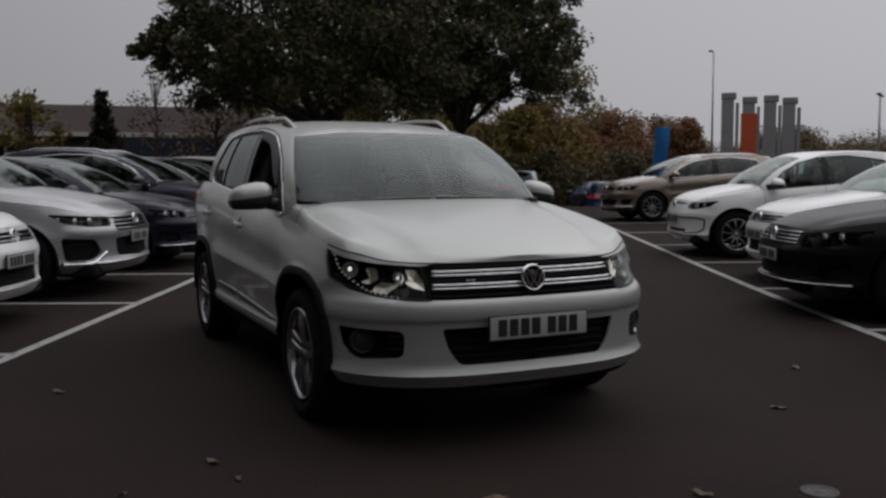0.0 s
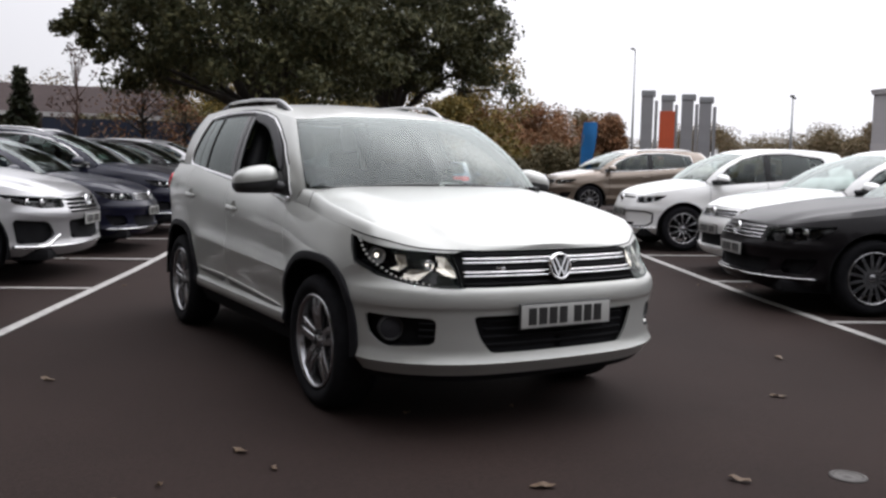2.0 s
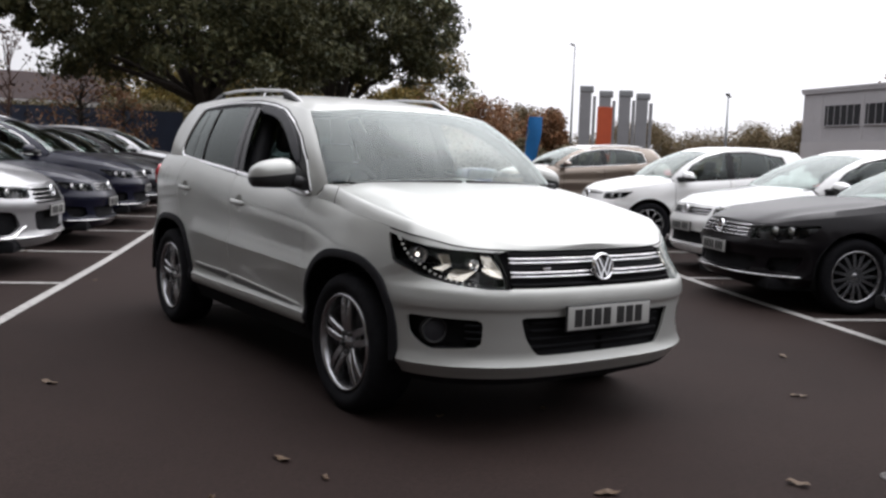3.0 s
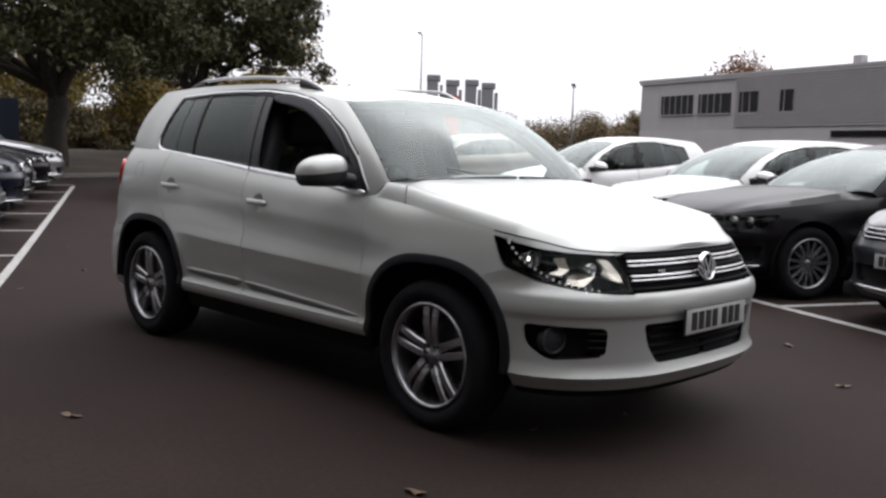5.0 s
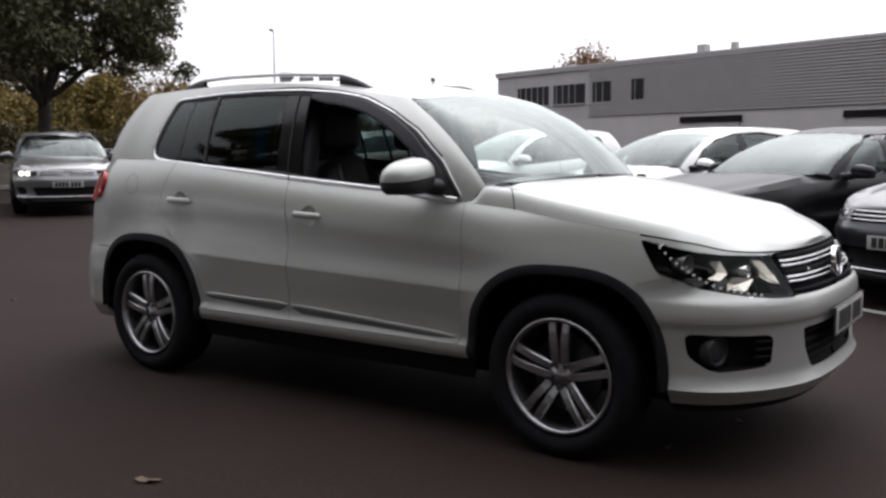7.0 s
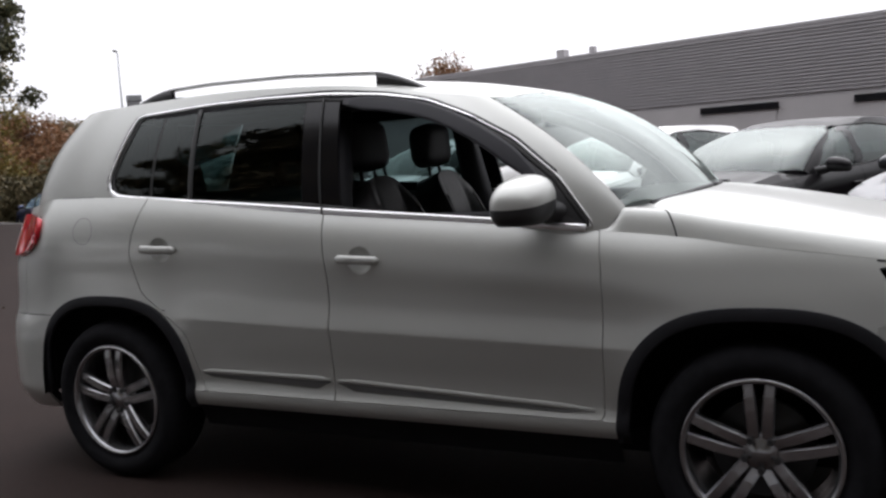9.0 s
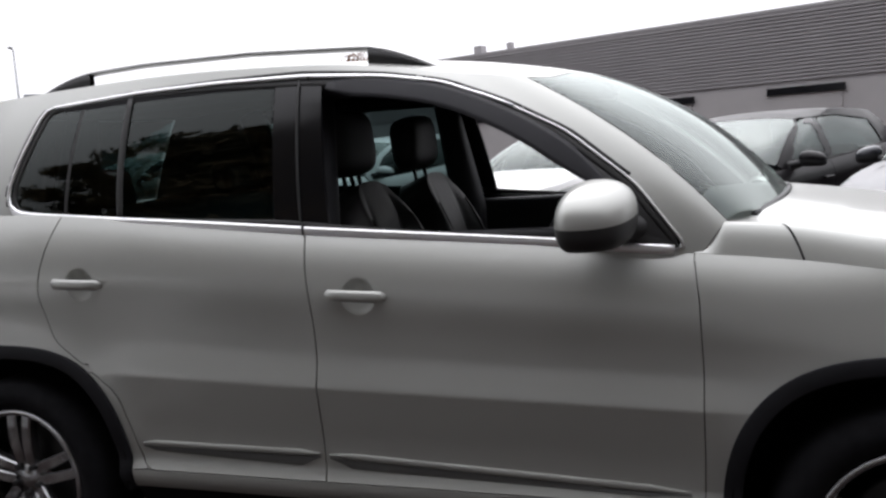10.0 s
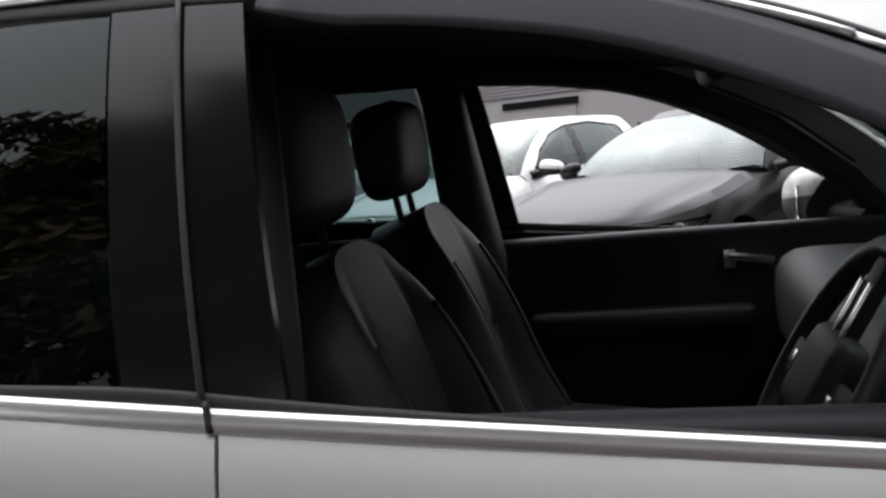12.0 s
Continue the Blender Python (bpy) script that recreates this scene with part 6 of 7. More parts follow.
M_LEAF = leaf_material("green_leaves", (0.036, 0.045, 0.020), (0.108, 0.100, 0.042))
M_LEAF_DARK = leaf_material("dark_conifer_leaves", (0.012, 0.018, 0.009), (0.035, 0.040, 0.016))
M_LEAF_GOLD = leaf_material("yellow_autumn_leaves", (0.24, 0.16, 0.035), (0.10, 0.095, 0.03))
M_LEAF_RUST = leaf_material("russet_autumn_leaves", (0.28, 0.128, 0.058), (0.16, 0.105, 0.058))
M_LEAF_OLIVE = leaf_material("olive_autumn_leaves", (0.13, 0.115, 0.060), (0.22, 0.15, 0.085))
M_LEAF_HEDGE = leaf_material("dull_hedge_leaves", (0.076, 0.071, 0.035), (0.145, 0.108, 0.054))
M_TWIG = leaf_material("reddish_twigs", (0.10, 0.055, 0.040), (0.06, 0.035, 0.026))


def leaf_cloud(centres, radii, per, size, rng, flat=0.75):
    """Small bent leaves round many centres: verts and faces."""
    c = np.repeat(np.array(centres), per, axis=0)
    r = np.repeat(np.broadcast_to(np.asarray(radii, float), (len(centres),)), per)
    d = rng.normal(size=c.shape)
    d /= np.linalg.norm(d, axis=1, keepdims=True)
    p = c + d * (r * rng.random(len(c)) ** 0.55)[:, None] * (1, 1, flat)
    a = rng.normal(size=c.shape)
    a /= np.linalg.norm(a, axis=1, keepdims=True)
    b = np.cross(a, rng.normal(size=c.shape))
    b /= np.linalg.norm(b, axis=1, keepdims=True)
    n = np.cross(a, b)
    s = size * (0.55 + 0.9 * rng.random(len(c)))[:, None]
    v = np.stack([p - a * s, p + b * s * 0.45 + n * s * 0.15, p + a * s, p - b * s * 0.45 + n * s * 0.15], 1).reshape(-1, 3)
    f = np.arange(len(v)).reshape(-1, 4)
    return v, f


def limb(a, b, r0, r1, rng, bend=0.12, n=6):
    a, b = np.array(a, float), np.array(b, float)
    t = np.linspace(0, 1, n)[:, None]
    p = a + (b - a) * t
    l = np.linalg.norm(b - a)
    p[1:-1] += rng.normal(size=(n - 2, 3)) * bend * l * 0.3
    return tube(p, np.linspace(r0, r1, n), 8)


def tree(name, at, height, spread, label, leaf, seed, clumps=110, per=70, leaf_size=0.13, fork=2.2, trunk=0.30, low=2.6, squash=1.0, skirt=0, reach=0.65, puff=1.0, boughs=()):
    """A broad tree: a trunk that forks low into limbs, and a crown of many clumps of leaves."""
    rng = np.random.default_rng(seed)
    t = root(name, Matrix.Translation((at[0], at[1], on_ground(at[0], at[1]))), label, "tree", "trees")
    wood = [limb((0, 0, -0.1), (0.1, 0.05, fork), trunk, trunk * 0.8, rng, 0.03)]
    tips = []
    for i in range(9):
        ang = 2 * math.pi * i / 9 + rng.random() * 0.5
        out = spread * (0.35 + 0.45 * rng.random())
        tip = (math.cos(ang) * out, math.sin(ang) * out, fork + (height - fork) * (0.3 + 0.55 * rng.random()))
        mid = (tip[0] * 0.42, tip[1] * 0.42, fork + (tip[2] - fork) * 0.5)
        wood.append(limb((0.05, 0, fork - 0.25 * rng.random()), mid, trunk * 0.5, trunk * 0.3, rng))
        wood.append(limb(mid, tip, trunk * 0.3, trunk * 0.08, rng))
        for _ in range(3):
            q = np.array(tip) + rng.normal(size=3) * spread * 0.28
            q[2] = max(q[2], low)
            q[:2] *= min(1.0, spread * 0.88 / np.hypot(q[0], q[1]))
            wood.append(limb(mid, q, trunk * 0.14, 0.015, rng))
            tips.append(q)
        tips.append(np.array(tip))
    for b in boughs:
        wood.append(limb((0.05, 0, fork), b, trunk * 0.3, 0.02, rng, 0.05))
    mesh_object("trunk", *joined(*wood), M_BARK, t)
    cs = []
    while len(cs) < clumps:
        d = rng.normal(size=3)
        d /= np.linalg.norm(d)
        rr = (0.45 + 0.55 * rng.random() ** 0.6) * (0.85 + 0.3 * math.sin(5 * math.atan2(d[1], d[0]) + seed) * 0.5)
        q = d * rr * np.array([spread, spread * squash, (height - low) / 2]) + (0, 0, (height + low) / 2)
        if q[2] > low - 0.4:
            cs.append(q)
    # the flat, dense underside, and boughs that reach past the crown
    for i in range(skirt):
        a, q = rng.random() * 2 * math.pi, spread * (0.25 + reach * rng.random() ** 0.6)
        cs.append(np.array([math.cos(a) * q, math.sin(a) * q, low + 0.5 + 2.0 * rng.random() + 0.5 * (q < spread * 0.4)]))
    for b in boughs:
        tips += [np.array(b) * k + (0, 0, fork * (1 - k)) + rng.normal(size=3) * 0.30 for k in (0.82, 0.88, 0.93, 0.97, 1.0, 1.0)]
    cs = np.array(cs + tips)
    rad = spread * puff * (0.075 + 0.12 * rng.random(len(cs)))
    if boughs:
        rad[-6 * len(boughs):] = 0.30 + 0.35 * rng.random(6 * len(boughs))
    mesh_object("crown", *leaf_cloud(cs, rad, per, leaf_size, rng), leaf, t, smooth=False)
    return t


tree("broad_tree", (6.7, 22.2), 11.5, 6.5, "broad green tree with low forked trunk on the car park verge", M_LEAF, 3, clumps=275, per=230, leaf_size=0.088, fork=2.3, trunk=0.36, low=2.7, skirt=90, reach=0.45, puff=0.72,
     boughs=((-5.2, 1.7, 5.5), (-4.9, 1.4, 5.0), (-4.4, 1.1, 4.2), (-4.6, 2.2, 7.0)))
tree("broad_tree", (13.9, 27.3), 10.6, 5.7, "broad green tree with dark trunk behind parked cars", M_LEAF, 8, clumps=300, per=210, leaf_size=0.092, fork=3.0, trunk=0.28, low=3.5, skirt=30, reach=0.6, puff=0.8)


def small_tree(at, height, width, leaf, label, seed, kind="cone", clumps=34, per=60, size=0.09, name="small_tree"):
    rng = np.random.default_rng(seed)
    t = root(name, Matrix.Translation((at[0], at[1], on_ground(at[0], at[1]))), label, "tree", "small trees")
    wood = [limb((0, 0, -0.1), (0, 0, height * 0.8), 0.09, 0.02, rng, 0.02)]
    cs = []
    for i in range(clumps):
        z = rng.random()
        w = width * ((1 - z) ** 0.6 if kind == "cone" else math.sin(math.pi * (0.12 + 0.85 * z)) ** 0.7)
        a, q = rng.random() * 2 * math.pi, rng.random() ** 0.5
        c = np.array([math.cos(a) * w * q, math.sin(a) * w * q, height * (0.10 + 0.85 * z)])
        cs.append(c)
        wood.append(limb((0, 0, c[2] * 0.75), c, 0.025, 0.008, rng, 0.05, 4))
    mesh_object("trunk", *joined(*wood), M_BARK if kind != "twig" else M_TWIG, t)
    mesh_object("crown", *leaf_cloud(cs, width * 0.33, per, size, rng, 1.0), leaf, t, smooth=False)
    return t


small_tree((0.3, 27.5), 3.9, 0.75, M_LEAF_DARK, "dark upright conifer before a low building", 21, "cone", 40, 90, 0.09, "conifer_tree")
small_tree((-1.9, 26.5), 3.7, 1.2, M_LEAF_GOLD, "yellowing shrubby tree before a low building", 22, "round", 36, 60, 0.09)
small_tree((-4.6, 30.0), 4.6, 1.0, M_LEAF_OLIVE, "thin autumn tree before a low building", 23, "round", 26, 30, 0.08)
small_tree((4.0, 26.4), 4.0, 1.5, M_LEAF_RUST, "russet autumn tree, half bare, behind parked cars", 24, "round", 40, 34, 0.07)
small_tree((2.6, 31.5), 5.4, 1.0, M_TWIG, "bare reddish tree behind a low building", 25, "twig", 30, 14, 0.08)
small_tree((68.0, 33.0), 9.6, 4.4, M_LEAF_RUST, "russet tree standing behind a grey building", 27, "round", 44, 130, 0.16)
small_tree((6.2, 29.5), 3.2, 1.3, M_LEAF_RUST, "russet autumn shrub behind parked cars", 26, "round", 30, 44, 0.07)


def woods(name, spots, leaf, label, seed, size=0.105, per=420):
    """A far belt of trees seen as one mass of foliage."""
    rng = np.random.default_rng(seed)
    cs, rad = [], []
    for x, y, w, h in spots:
        for i in range(26):
            a, q, z = rng.random() * 2 * math.pi, rng.random() ** 0.5, rng.random()
            ww = w * (1 - 0.75 * z ** 2)
            cs.append((x + math.cos(a) * q * ww, y + math.sin(a) * q * ww * 0.6, on_ground(x, y) + h * (0.05 + 0.9 * z)))
            rad.append(w * 0.34)
    v, f = leaf_cloud(cs, np.array(rad), per, size, rng, 0.9)
    ob = mesh_object(name, v, f, leaf, smooth=False)
    return tagged(ob, label, "trees", kind="stuff")


rng_w = np.random.default_rng(5)


def belt(b0, b1, n, dist, w, h, jitter=0.2, eye=(-2.5, -5.0)):
    out = []
    for i in range(n):
        b = radians(b0 + (b1 - b0) * (i + 0.5) / n)
        d = dist * (1 + jitter * (rng_w.random() - 0.5))
        out.append((eye[0] + math.sin(b) * d, eye[1] + math.cos(b) * d, w * (0.7 + 0.6 * rng_w.random()), h * (0.7 + 0.5 * rng_w.random())))
    return out


woods("autumn_woods", belt(17, 40, 11, 66, 4.2, 4.9) + belt(40, 56, 8, 98, 4.6, 4.6), M_LEAF_OLIVE, "belt of olive autumn trees beyond the car park", 31)
woods("russet_woods", belt(25, 41, 11, 56, 3.0, 5.1), M_LEAF_RUST, "russet autumn trees beyond the car park", 32)
woods("yellow_woods", belt(15, 34, 9, 50, 2.8, 6.6), M_LEAF_GOLD, "yellow autumn trees beyond the car park", 33)
woods("dark_hedge", belt(8, 44, 38, 45, 1.8, 2.45, 0.06), M_LEAF_HEDGE, "dull green hedge along the back of the car park", 34, size=0.085, per=420)
woods("woods_behind_building", belt(52, 72, 9, 90, 4.0, 5.0), M_LEAF_OLIVE, "autumn trees behind a grey building", 35)
woods("far_woods", belt(-20, 18, 11, 62, 3.6, 5.6), M_LEAF_OLIVE, "autumn trees behind a low building", 36)
# trees on the side of the aisle that shows only in the car's windows and paint; the last three are added, unseen, to
# block low sky
for i, (x, y, h, s) in enumerate([(-14.5, -15, 17.0, 5.6), (-14.5, -7.5, 18.5, 5.4), (-14.2, -0.5, 18.0, 5.2), (-15.5, 7, 21.0, 6.6), (-16, -23, 15.5, 6.0), (-17, 13.5, 20.5, 6.8), (-9, -28, 15.5, 6.0), (3, -31, 15.5, 6.5), (14, -29, 14, 6.0)]):
    tree("broad_tree", (x, y), h, s, "broad olive tree along the unseen edge of the car park", M_LEAF_OLIVE, 50 + i, clumps=210, per=120, leaf_size=0.25, fork=1.6, trunk=0.28, low=0.9)

# verge at the back of the car park with its kerb
M_LITTER = material("leaf_litter", (0.075, 0.050, 0.034), rough=0.95, color2=(0.045, 0.040, 0.024), noise_scale=3.5, bump=0.8, bump_scale=30, big_scale=22, big_amount=0.35)
M_KERB = material("concrete_kerb", (0.17, 0.16, 0.15), rough=0.9, noise_scale=18, noise_amount=0.2, bump=0.3, bump_scale=120)
vx, vy = np.meshgrid(np.linspace(-22, 17, 60), np.linspace(0, 9, 14), indexing="ij")
edge_y = 20.6 + 0.10 * (vx - 7)
wy = edge_y + vy
hz = rise(vx, wy) + 0.10 + 0.42 * np.clip(vy / 4.0, 0, 1) ** 1.2 + 0.05 * np.sin(vx * 1.7 + vy * 2.3)
hz[:, 0] = rise(vx[:, 0], wy[:, 0]) - 0.05
v = np.stack([vx, wy, hz], -1).reshape(-1, 3)
f = [(i * 14 + j, (i + 1) * 14 + j, (i + 1) * 14 + j + 1, i * 14 + j + 1) for i in range(59) for j in range(13)]
tagged(mesh_object("verge", v, f, M_LITTER), "brown verge covered with fallen leaves", "verge", kind="structure")
ks = np.linspace(-22, 17, 44)
kp = [(x, 20.55 + 0.10 * (x - 7), on_ground(x, 20.55 + 0.10 * (x - 7)) + 0.0) for x in ks]
tagged(mesh_object("kerb", *ribbon(kp, [(0, 0, 1)] * len(kp), 0.13, 0.11, shape="flat"), M_KERB, smooth=False), "grey concrete kerb along the verge", "kerb", kind="structure")


# ---------------------------------------------------------------- buildings
M_BRICK = material("dark_brick", (0.085, 0.060, 0.050), rough=0.9, color2=(0.06, 0.045, 0.04), noise_scale=2.5, bump=0.3, bump_scale=40, big_scale=30, big_amount=0.15)
M_ROOF = material("brown_roof_tiles", (0.058, 0.044, 0.043), rough=0.95, spec=0.08, color2=(0.045, 0.035, 0.034), noise_scale=1.5, big_scale=12, big_amount=0.15)
M_FASCIA = material("pale_fascia", (0.42, 0.41, 0.40), rough=0.7, noise_scale=3, noise_amount=0.1)
M_DARKWIN = material("dark_window_glass", (0.012, 0.012, 0.014), rough=0.12, spec=0.2, noise_scale=1.2, noise_amount=0.3)
M_CLAD = material("grey_metal_cladding", (0.40, 0.385, 0.395), rough=0.55, metal=0.2, noise_scale=0.8, noise_amount=0.06, big_scale=6, big_amount=0.04)
M_CLAD2 = material("pale_grey_panel", (0.43, 0.412, 0.415), rough=0.6, noise_scale=0.7, noise_amount=0.06)
M_BLUE = material("blue_hoarding", (0.014, 0.022, 0.045), rough=0.6, noise_scale=1.5, noise_amount=0.2)


def simple_part(name, size, at, mat, parent, turn=(0, 0, 0), bevel=0.0, label=""):
    bm = bmesh.new()
    box(bm, size, at=at, turn=turn, bevel=bevel)
    return part(name, bm, mat, parent, label, smooth=False)


low = root("low_building", pose(-6.5, 45.5, 0.45, 0, 0, -4), "low dark brick building with a brown tiled roof and pale fascia", "building")
simple_part("wall", (33, 7, 3.0), (0, 3.5, 1.5), M_BRICK, low)
bm = bmesh.new()
rv = [bm.verts.new(p) for p in ((-17, -0.6, 3.0), (17, -0.6, 3.0), (17, 4.0, 4.75), (-17, 4.0, 4.75), (-17, 8.2, 3.0), (17, 8.2, 3.0),
                                (-17, -0.6, 2.85), (17, -0.6, 2.85), (-17, 8.2, 2.85), (17, 8.2, 2.85))]
for q in ((0, 1, 2, 3), (3, 2, 5, 4), (0, 3, 4, 8, 6), (1, 7, 9, 5, 2), (6, 7, 1, 0), (4, 5, 9, 8), (6, 8, 9, 7)):
    bm.faces.new([rv[i] for i in q])
bmesh.ops.recalc_face_normals(bm, faces=bm.faces)
part("roof", bm, M_ROOF, low, smooth=False)
simple_part("fascia", (34, 0.06, 0.22), (0, -0.64, 2.93), M_FASCIA, low)
for i in range(9):
    w = simple_part("window", (2.2, 0.08, 1.2), (-14 + i * 3.5, -0.03, 1.7), M_DARKWIN, low)
    simple_part("window_frame", (0.07, 0.10, 1.2), (-14 + i * 3.5, -0.05, 1.7), M_FASCIA, w)
simple_part("chimney_vent", (0.4, 0.4, 0.7), (4.5, 4.0, 4.95), M_BRICK, low)
hoard = root("hoarding", pose(6.6, 33.5, 0.3, 0, 0, -12), "dark blue hoarding behind the trees", "hoarding")
for i in range(0, 4):
    simple_part("hoarding_panel", (1.95, 0.08, 2.5), (-4 + i * 2.0, 0, 1.25 + 0.02 * (i % 2)), M_BLUE, hoard)
    simple_part("hoarding_post", (0.09, 0.12, 2.7), (-5 + i * 2.0, 0.06, 1.35), M_BRICK, hoard)

# the long grey clad building
W0, W1 = Vector((49.6, 30.8, 0)), Vector((33.5, -24.0, 0))
along = (W1 - W0).normalized()
length = (W1 - W0).length
face = math.atan2(along.y, along.x)
hall = root("clad_building", Matrix.Translation((W0.x, W0.y, 0.05)) @ Matrix.Rotation(face, 4, "Z"), "long grey building clad in ribbed metal with dark windows", "building")
simple_part("wall", (length, 12, 6.2), (length / 2, 6.08, 3.1), M_CLAD, hall)
bm = bmesh.new()
box(bm, (length + 0.2, 12.2, 0.25), at=(length / 2, 6.05, 6.3))
part("roof", bm, M_CLAD, hall, smooth=False)
WINDOWS = [(3.5, 2.9), (6.8, 2.7), (9.6, 1.5), (12.4, 0.95)]
rib_z = [3.35 + 0.16 * i for i in range(18)]
for z in rib_z:
    x = 8.5
    gaps = [(a - w / 2, a + w / 2) for a, w in WINDOWS[2:]] if 4.05 < z < 5.40 else []
    for a, b in gaps + [(length, length)]:
        if a - x > 0.05:
            simple_part("cladding_rib", (a - x, 0.12, 0.080), ((a + x) / 2, 0.030, z), M_CLAD, hall)
        x = b
for x in (0.0, 1.7, 5.2, 8.46):
    simple_part("panel_joint", (0.05, 0.03, 2.9), (x + 0.03, 0.075, 4.75), M_CLAD2, hall)
for x, w in WINDOWS:
    win = simple_part("window", (w, 0.06, 1.22), (x, 0.055, 4.74), M_DARKWIN, hall)
    for k in range(int(w / 0.55)):
        simple_part("window_bar", (0.035, 0.08, 1.22), (x - w / 2 + 0.55 * (k + 0.5), 0.04, 4.74), M_CLAD, win)
    simple_part("window_sill", (w + 0.1, 0.14, 0.06), (x, 0.02, 4.10), M_CLAD, win)
simple_part("plinth_panel", (length, 0.05, 3.1), (length / 2, 0.055, 1.55), M_CLAD2, hall)
for x, w in ((17.5, 3.6), (27.0, 3.6), (34.0, 3.0)):
    d = simple_part("loading_door", (w, 0.08, 2.7), (x, 0.01, 1.35), M_CLAD2, hall)
    simple_part("door_lintel", (w + 0.3, 0.18, 0.32), (x, -0.03, 2.86), M_DARKWIN, d)
simple_part("coping", (length + 0.3, 0.22, 0.14), (length / 2, 0.03, 6.42), M_CLAD, hall)
simple_part("roof_vent", (0.5, 0.5, 0.5), (16.5, 0.6, 6.7), M_CLAD, hall)
simple_part("roof_vent", (0.3, 0.3, 0.4), (18.5, 0.6, 6.7), M_CLAD, hall)
simple_part("parapet", (16, 4, 1.0), (45, 2.2, 6.9), M_CLAD, hall)

M_POLE = material("galvanised_steel", (0.32, 0.33, 0.34), rough=0.45, metal=0.8, noise_scale=5, noise_amount=0.1)


def lamp_post(at, height, label, arms=1):
    p = root("lamp_post", Matrix.Translation((at[0], at[1], 0.3)), label, "lamp post", "lamp posts")
    mesh_object("column", *tube([(0, 0, 0), (0, 0, height * 0.5), (0, 0, height)], [0.10, 0.075, 0.055], 10), M_POLE, p)
    for s in ((1,) if arms == 1 else (-1, 1)):
        mesh_object("arm", *tube([(0, 0, height), (-s * 0.5, -s * 0.35, height + 0.05)], 0.035, 8), M_POLE, p)
        bm = bmesh.new()
        box(bm, (0.6, 0.26, 0.11), at=(-s * 0.7, -s * 0.5, height + 0.05), turn=(0, 0, 35), bevel=0.03)
        part("lantern", bm, M_POLE, p)
    return p


lamp_post((45.3, 48.2), 10.0, "tall grey lamp post beyond the car park")
lamp_post((43.0, 31.5), 5.4, "grey lamp post with two lanterns", 2)
lamp_post((60.0, 35.0), 6.6, "grey lamp post beside the clad building")

M_TOTEM = material("grey_totem", (0.25, 0.25, 0.26), rough=0.5, noise_scale=1.5, noise_amount=0.1)
M_ORANGE = material("orange_red_panel", (0.50, 0.085, 0.03), rough=0.5, noise_scale=2, noise_amount=0.08)
for i, (b, h, o) in enumerate([(42.75, 4.52, 0), (43.95, 4.28, 1), (45.15, 4.32, 0), (46.2, 4.18, 0)]):
    x, y = -2.63 + math.sin(radians(b)) * 78, -5.18 + math.cos(radians(b)) * 78
    t = root("sign_totem", pose(x, y, 0.35, 0, 0, -44) @ Matrix.Scale(1.56, 4), "tall grey sign totem" + (" with an orange-red panel" if o else ""), "sign", "sign totems")
    simple_part("pillar", (0.62, 0.5, h), (0, 0, h / 2), M_TOTEM, t, bevel=0.03)
    simple_part("side_fin", (0.16, 0.6, h * 0.94), (0.48, 0.02, h * 0.47), M_TOTEM, t, bevel=0.02)
    simple_part("cap", (0.75, 0.55, 0.35), (0.05, 0, h + 0.1), M_POLE, t, bevel=0.05)
    if o:
        simple_part("panel", (0.80, 0.06, h * 0.80), (0.02, -0.30, h * 0.46), M_ORANGE, t, bevel=0.01, label="orange-red panel")
M_FLAG = material("blue_flag_cloth", (0.015, 0.17, 0.45), rough=0.7, noise_scale=3, noise_amount=0.1)
fx, fy = -2.63 + math.sin(radians(39.3)) * 39, -5.18 + math.cos(radians(39.3)) * 39
fl = root("feather_flag", pose(fx, fy, 0.02, 0, 0, -40) @ Matrix.Scale(1.02, 4), "bright blue feather flag on a pole", "flag")
mesh_object("pole", *tube([(-0.30, 0, -0.6), (-0.25, 0, 2.0), (-0.05, 0, 2.9), (0.3, 0, 3.15)], 0.02, 8), M_POLE, fl)
hs_ = np.linspace(0, 1, 14)
fv = []
for t_ in hs_:
    z = 0.35 + 2.75 * t_
    l = -0.27 + 0.05 * t_ + 0.25 * max(0, t_ - 0.7)
    r = 0.18 + 0.22 * t_ - 0.05 * math.sin(6 * t_)
    for k in range(6):
        x = l + (r - l) * k / 5
        fv.append((x, 0.05 * math.sin(4 * x + 5 * t_), z))
mesh_object("cloth", fv, [(i * 6 + j, i * 6 + j + 1, i * 6 + 7 + j, i * 6 + 6 + j) for i in range(13) for j in range(5)], M_FLAG, fl)
gate = root("gate_lodge", pose(24.9, 26.5, on_ground(24.9, 26.5) - 0.05, 0, 0, -42) @ Matrix.Scale(0.82, 4), "small dark-roofed lodge with pale columns", "building")
simple_part("wall", (3.6, 3, 2.1), (0.4, 1.6, 1.05), M_BRICK, gate)
simple_part("roof", (4.6, 4.2, 0.28), (0.3, 1.2, 2.3), M_DARKWIN, gate)
simple_part("column", (0.5, 0.4, 2.1), (-0.9, -0.2, 1.05), M_FASCIA, gate)
simple_part("column", (0.3, 0.4, 2.1), (1.7, -0.2, 1.05), M_FASCIA, gate)

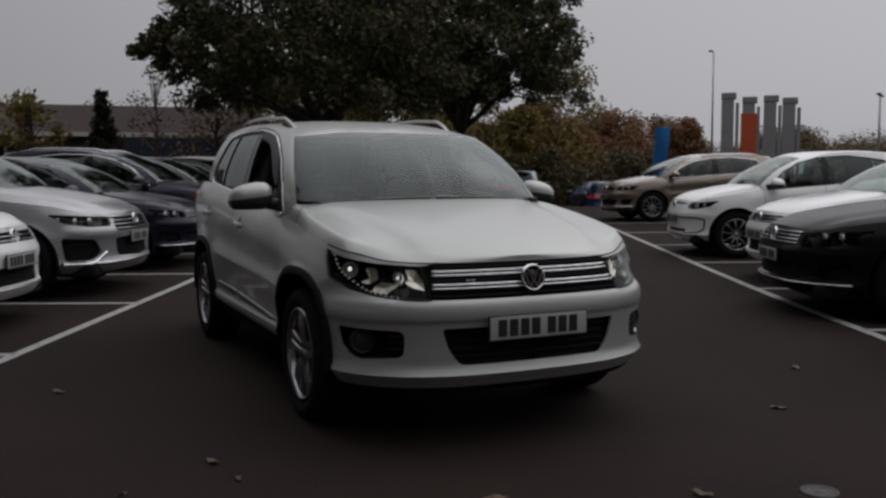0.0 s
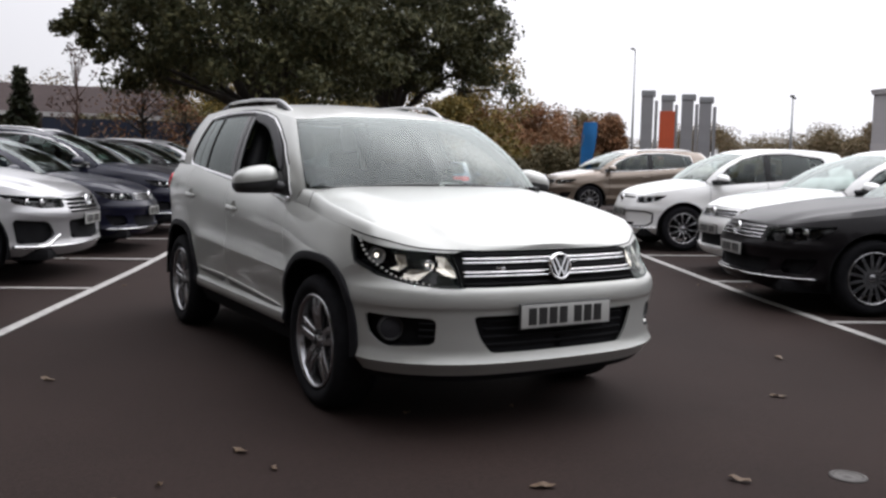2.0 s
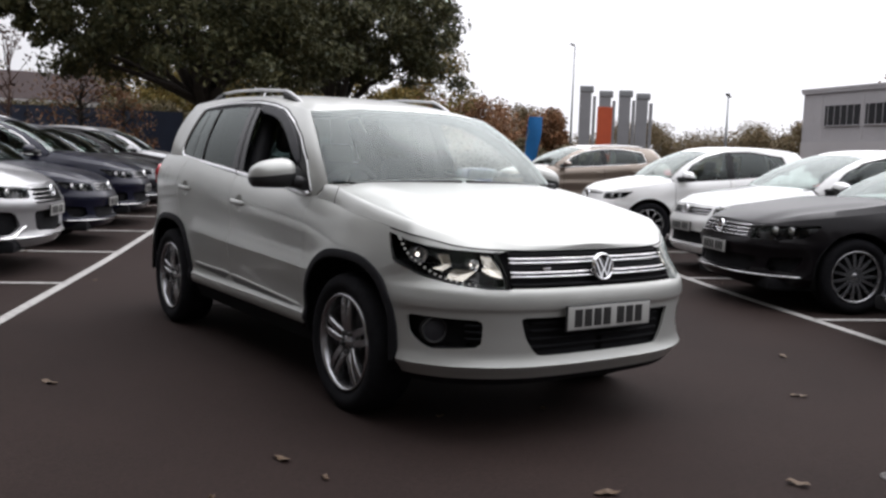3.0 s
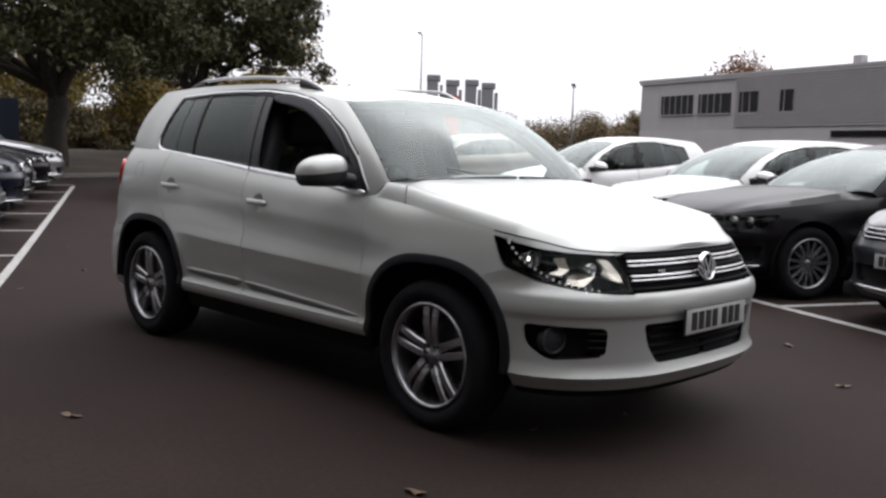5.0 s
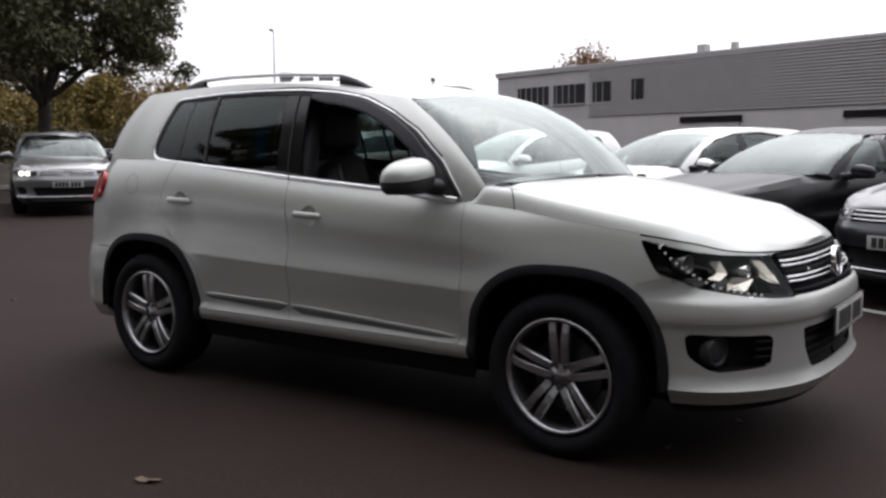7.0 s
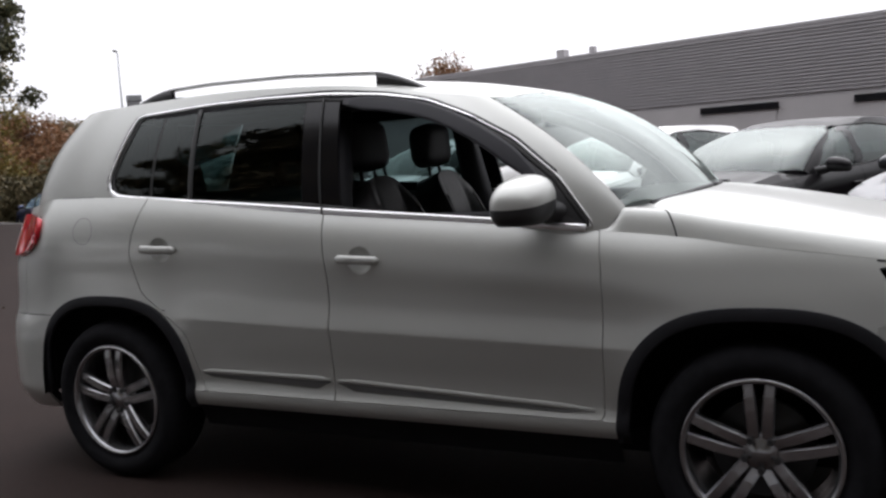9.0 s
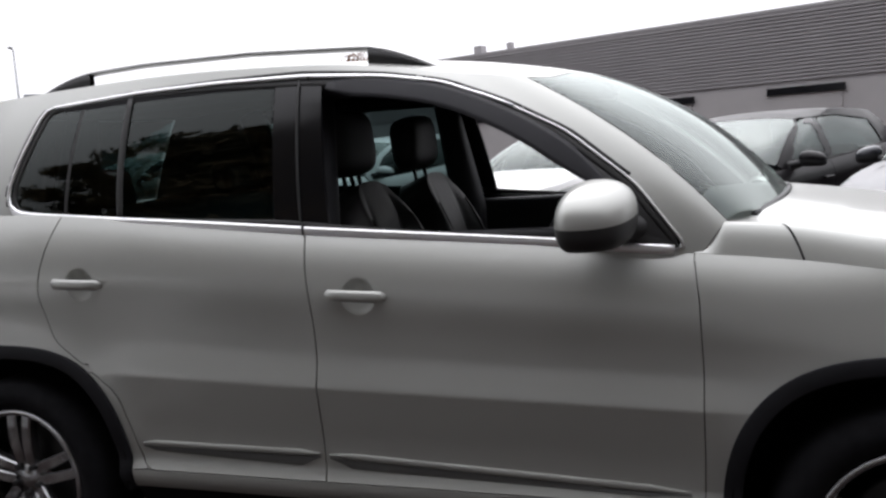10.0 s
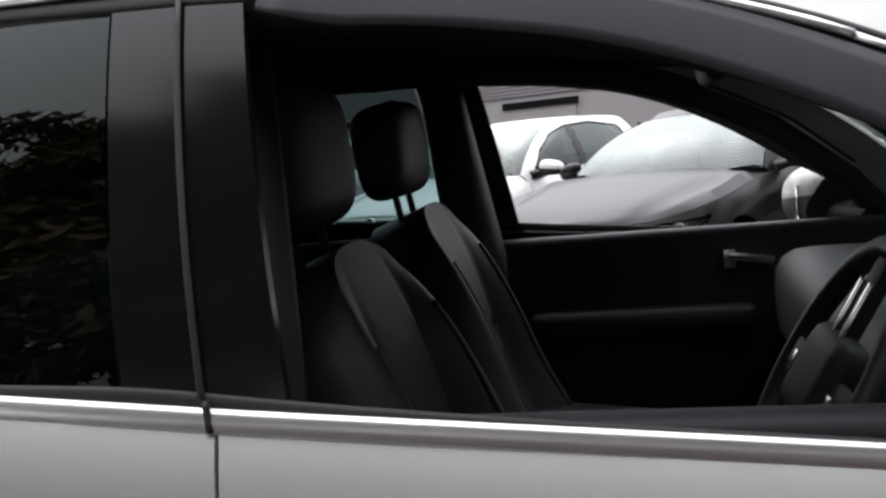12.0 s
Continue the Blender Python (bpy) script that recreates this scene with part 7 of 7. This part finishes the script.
# ---------------------------------------------------------------- small things on the asphalt
M_FALLEN = leaf_material("fallen_leaf", (0.13, 0.088, 0.055), (0.075, 0.048, 0.03))
rng_l = np.random.default_rng(12)
SPOTS = [(-1.447, -1.817), (-2.01, -0.154), (0.20, -3.05), (1.45, -2.2), (2.3, -1.5), (2.0, -2.6), (-0.55, -2.75)]
for i in range(46):
    SPOTS.append((float(rng_l.uniform(-3.8, 5.5)), float(rng_l.uniform(-4.2, 7.0))))
for i, (x, y) in enumerate(SPOTS):
    s = 0.055 if i < 7 else 0.02 + 0.025 * rng_l.random()
    a = np.linspace(0, 2 * np.pi, 11)[:-1]
    rad = s * (0.55 + 0.25 * np.cos(a * 2) + 0.22 * rng_l.random(10))
    top = np.stack([np.cos(a) * rad, np.sin(a) * rad * 0.8, 0.004 + 0.014 * rng_l.random(10)], 1)
    bot = top - (0, 0, 0.0015)
    v = np.concatenate([top, bot, [(0, 0, 0.005)], [(0, 0, 0.0035)]])
    f = [(k, (k + 1) % 10, 20) for k in range(10)] + [((k + 1) % 10 + 10, k + 10, 21) for k in range(10)] + [(k, k + 10, (k + 1) % 10 + 10, (k + 1) % 10) for k in range(10)]
    ob = mesh_object("fallen_leaf", v, f, M_FALLEN, smooth=False)
    ob.matrix_world = pose(x, y, on_ground(x, y) + 0.002, 0, 0, float(rng_l.uniform(0, 360)))
    tagged(ob, "dry brown fallen leaf on the asphalt", "leaf", "fallen leaves")
M_IRON = material("cast_iron", (0.065, 0.06, 0.056), rough=0.75, metal=0.2, noise_scale=25, noise_amount=0.3)
mh = root("drain_cover", pose(0.643, -3.213, 0.0) @ Matrix.Scale(0.86, 4), "round cast iron drain cover set in the asphalt", "drain cover")
mesh_object("surround", *revolve([(0.085, 0.0), (0.085, 0.006), (0.070, 0.007), (0.068, 0.003)], 36, "z"), M_IRON, mh)
mesh_object("lid", *revolve([(0.066, 0.004), (0.045, 0.006), (0.040, 0.0035), (0.022, 0.0035), (0.018, 0.006), (0.0, 0.006)], 36, "z"), M_IRON, mh)
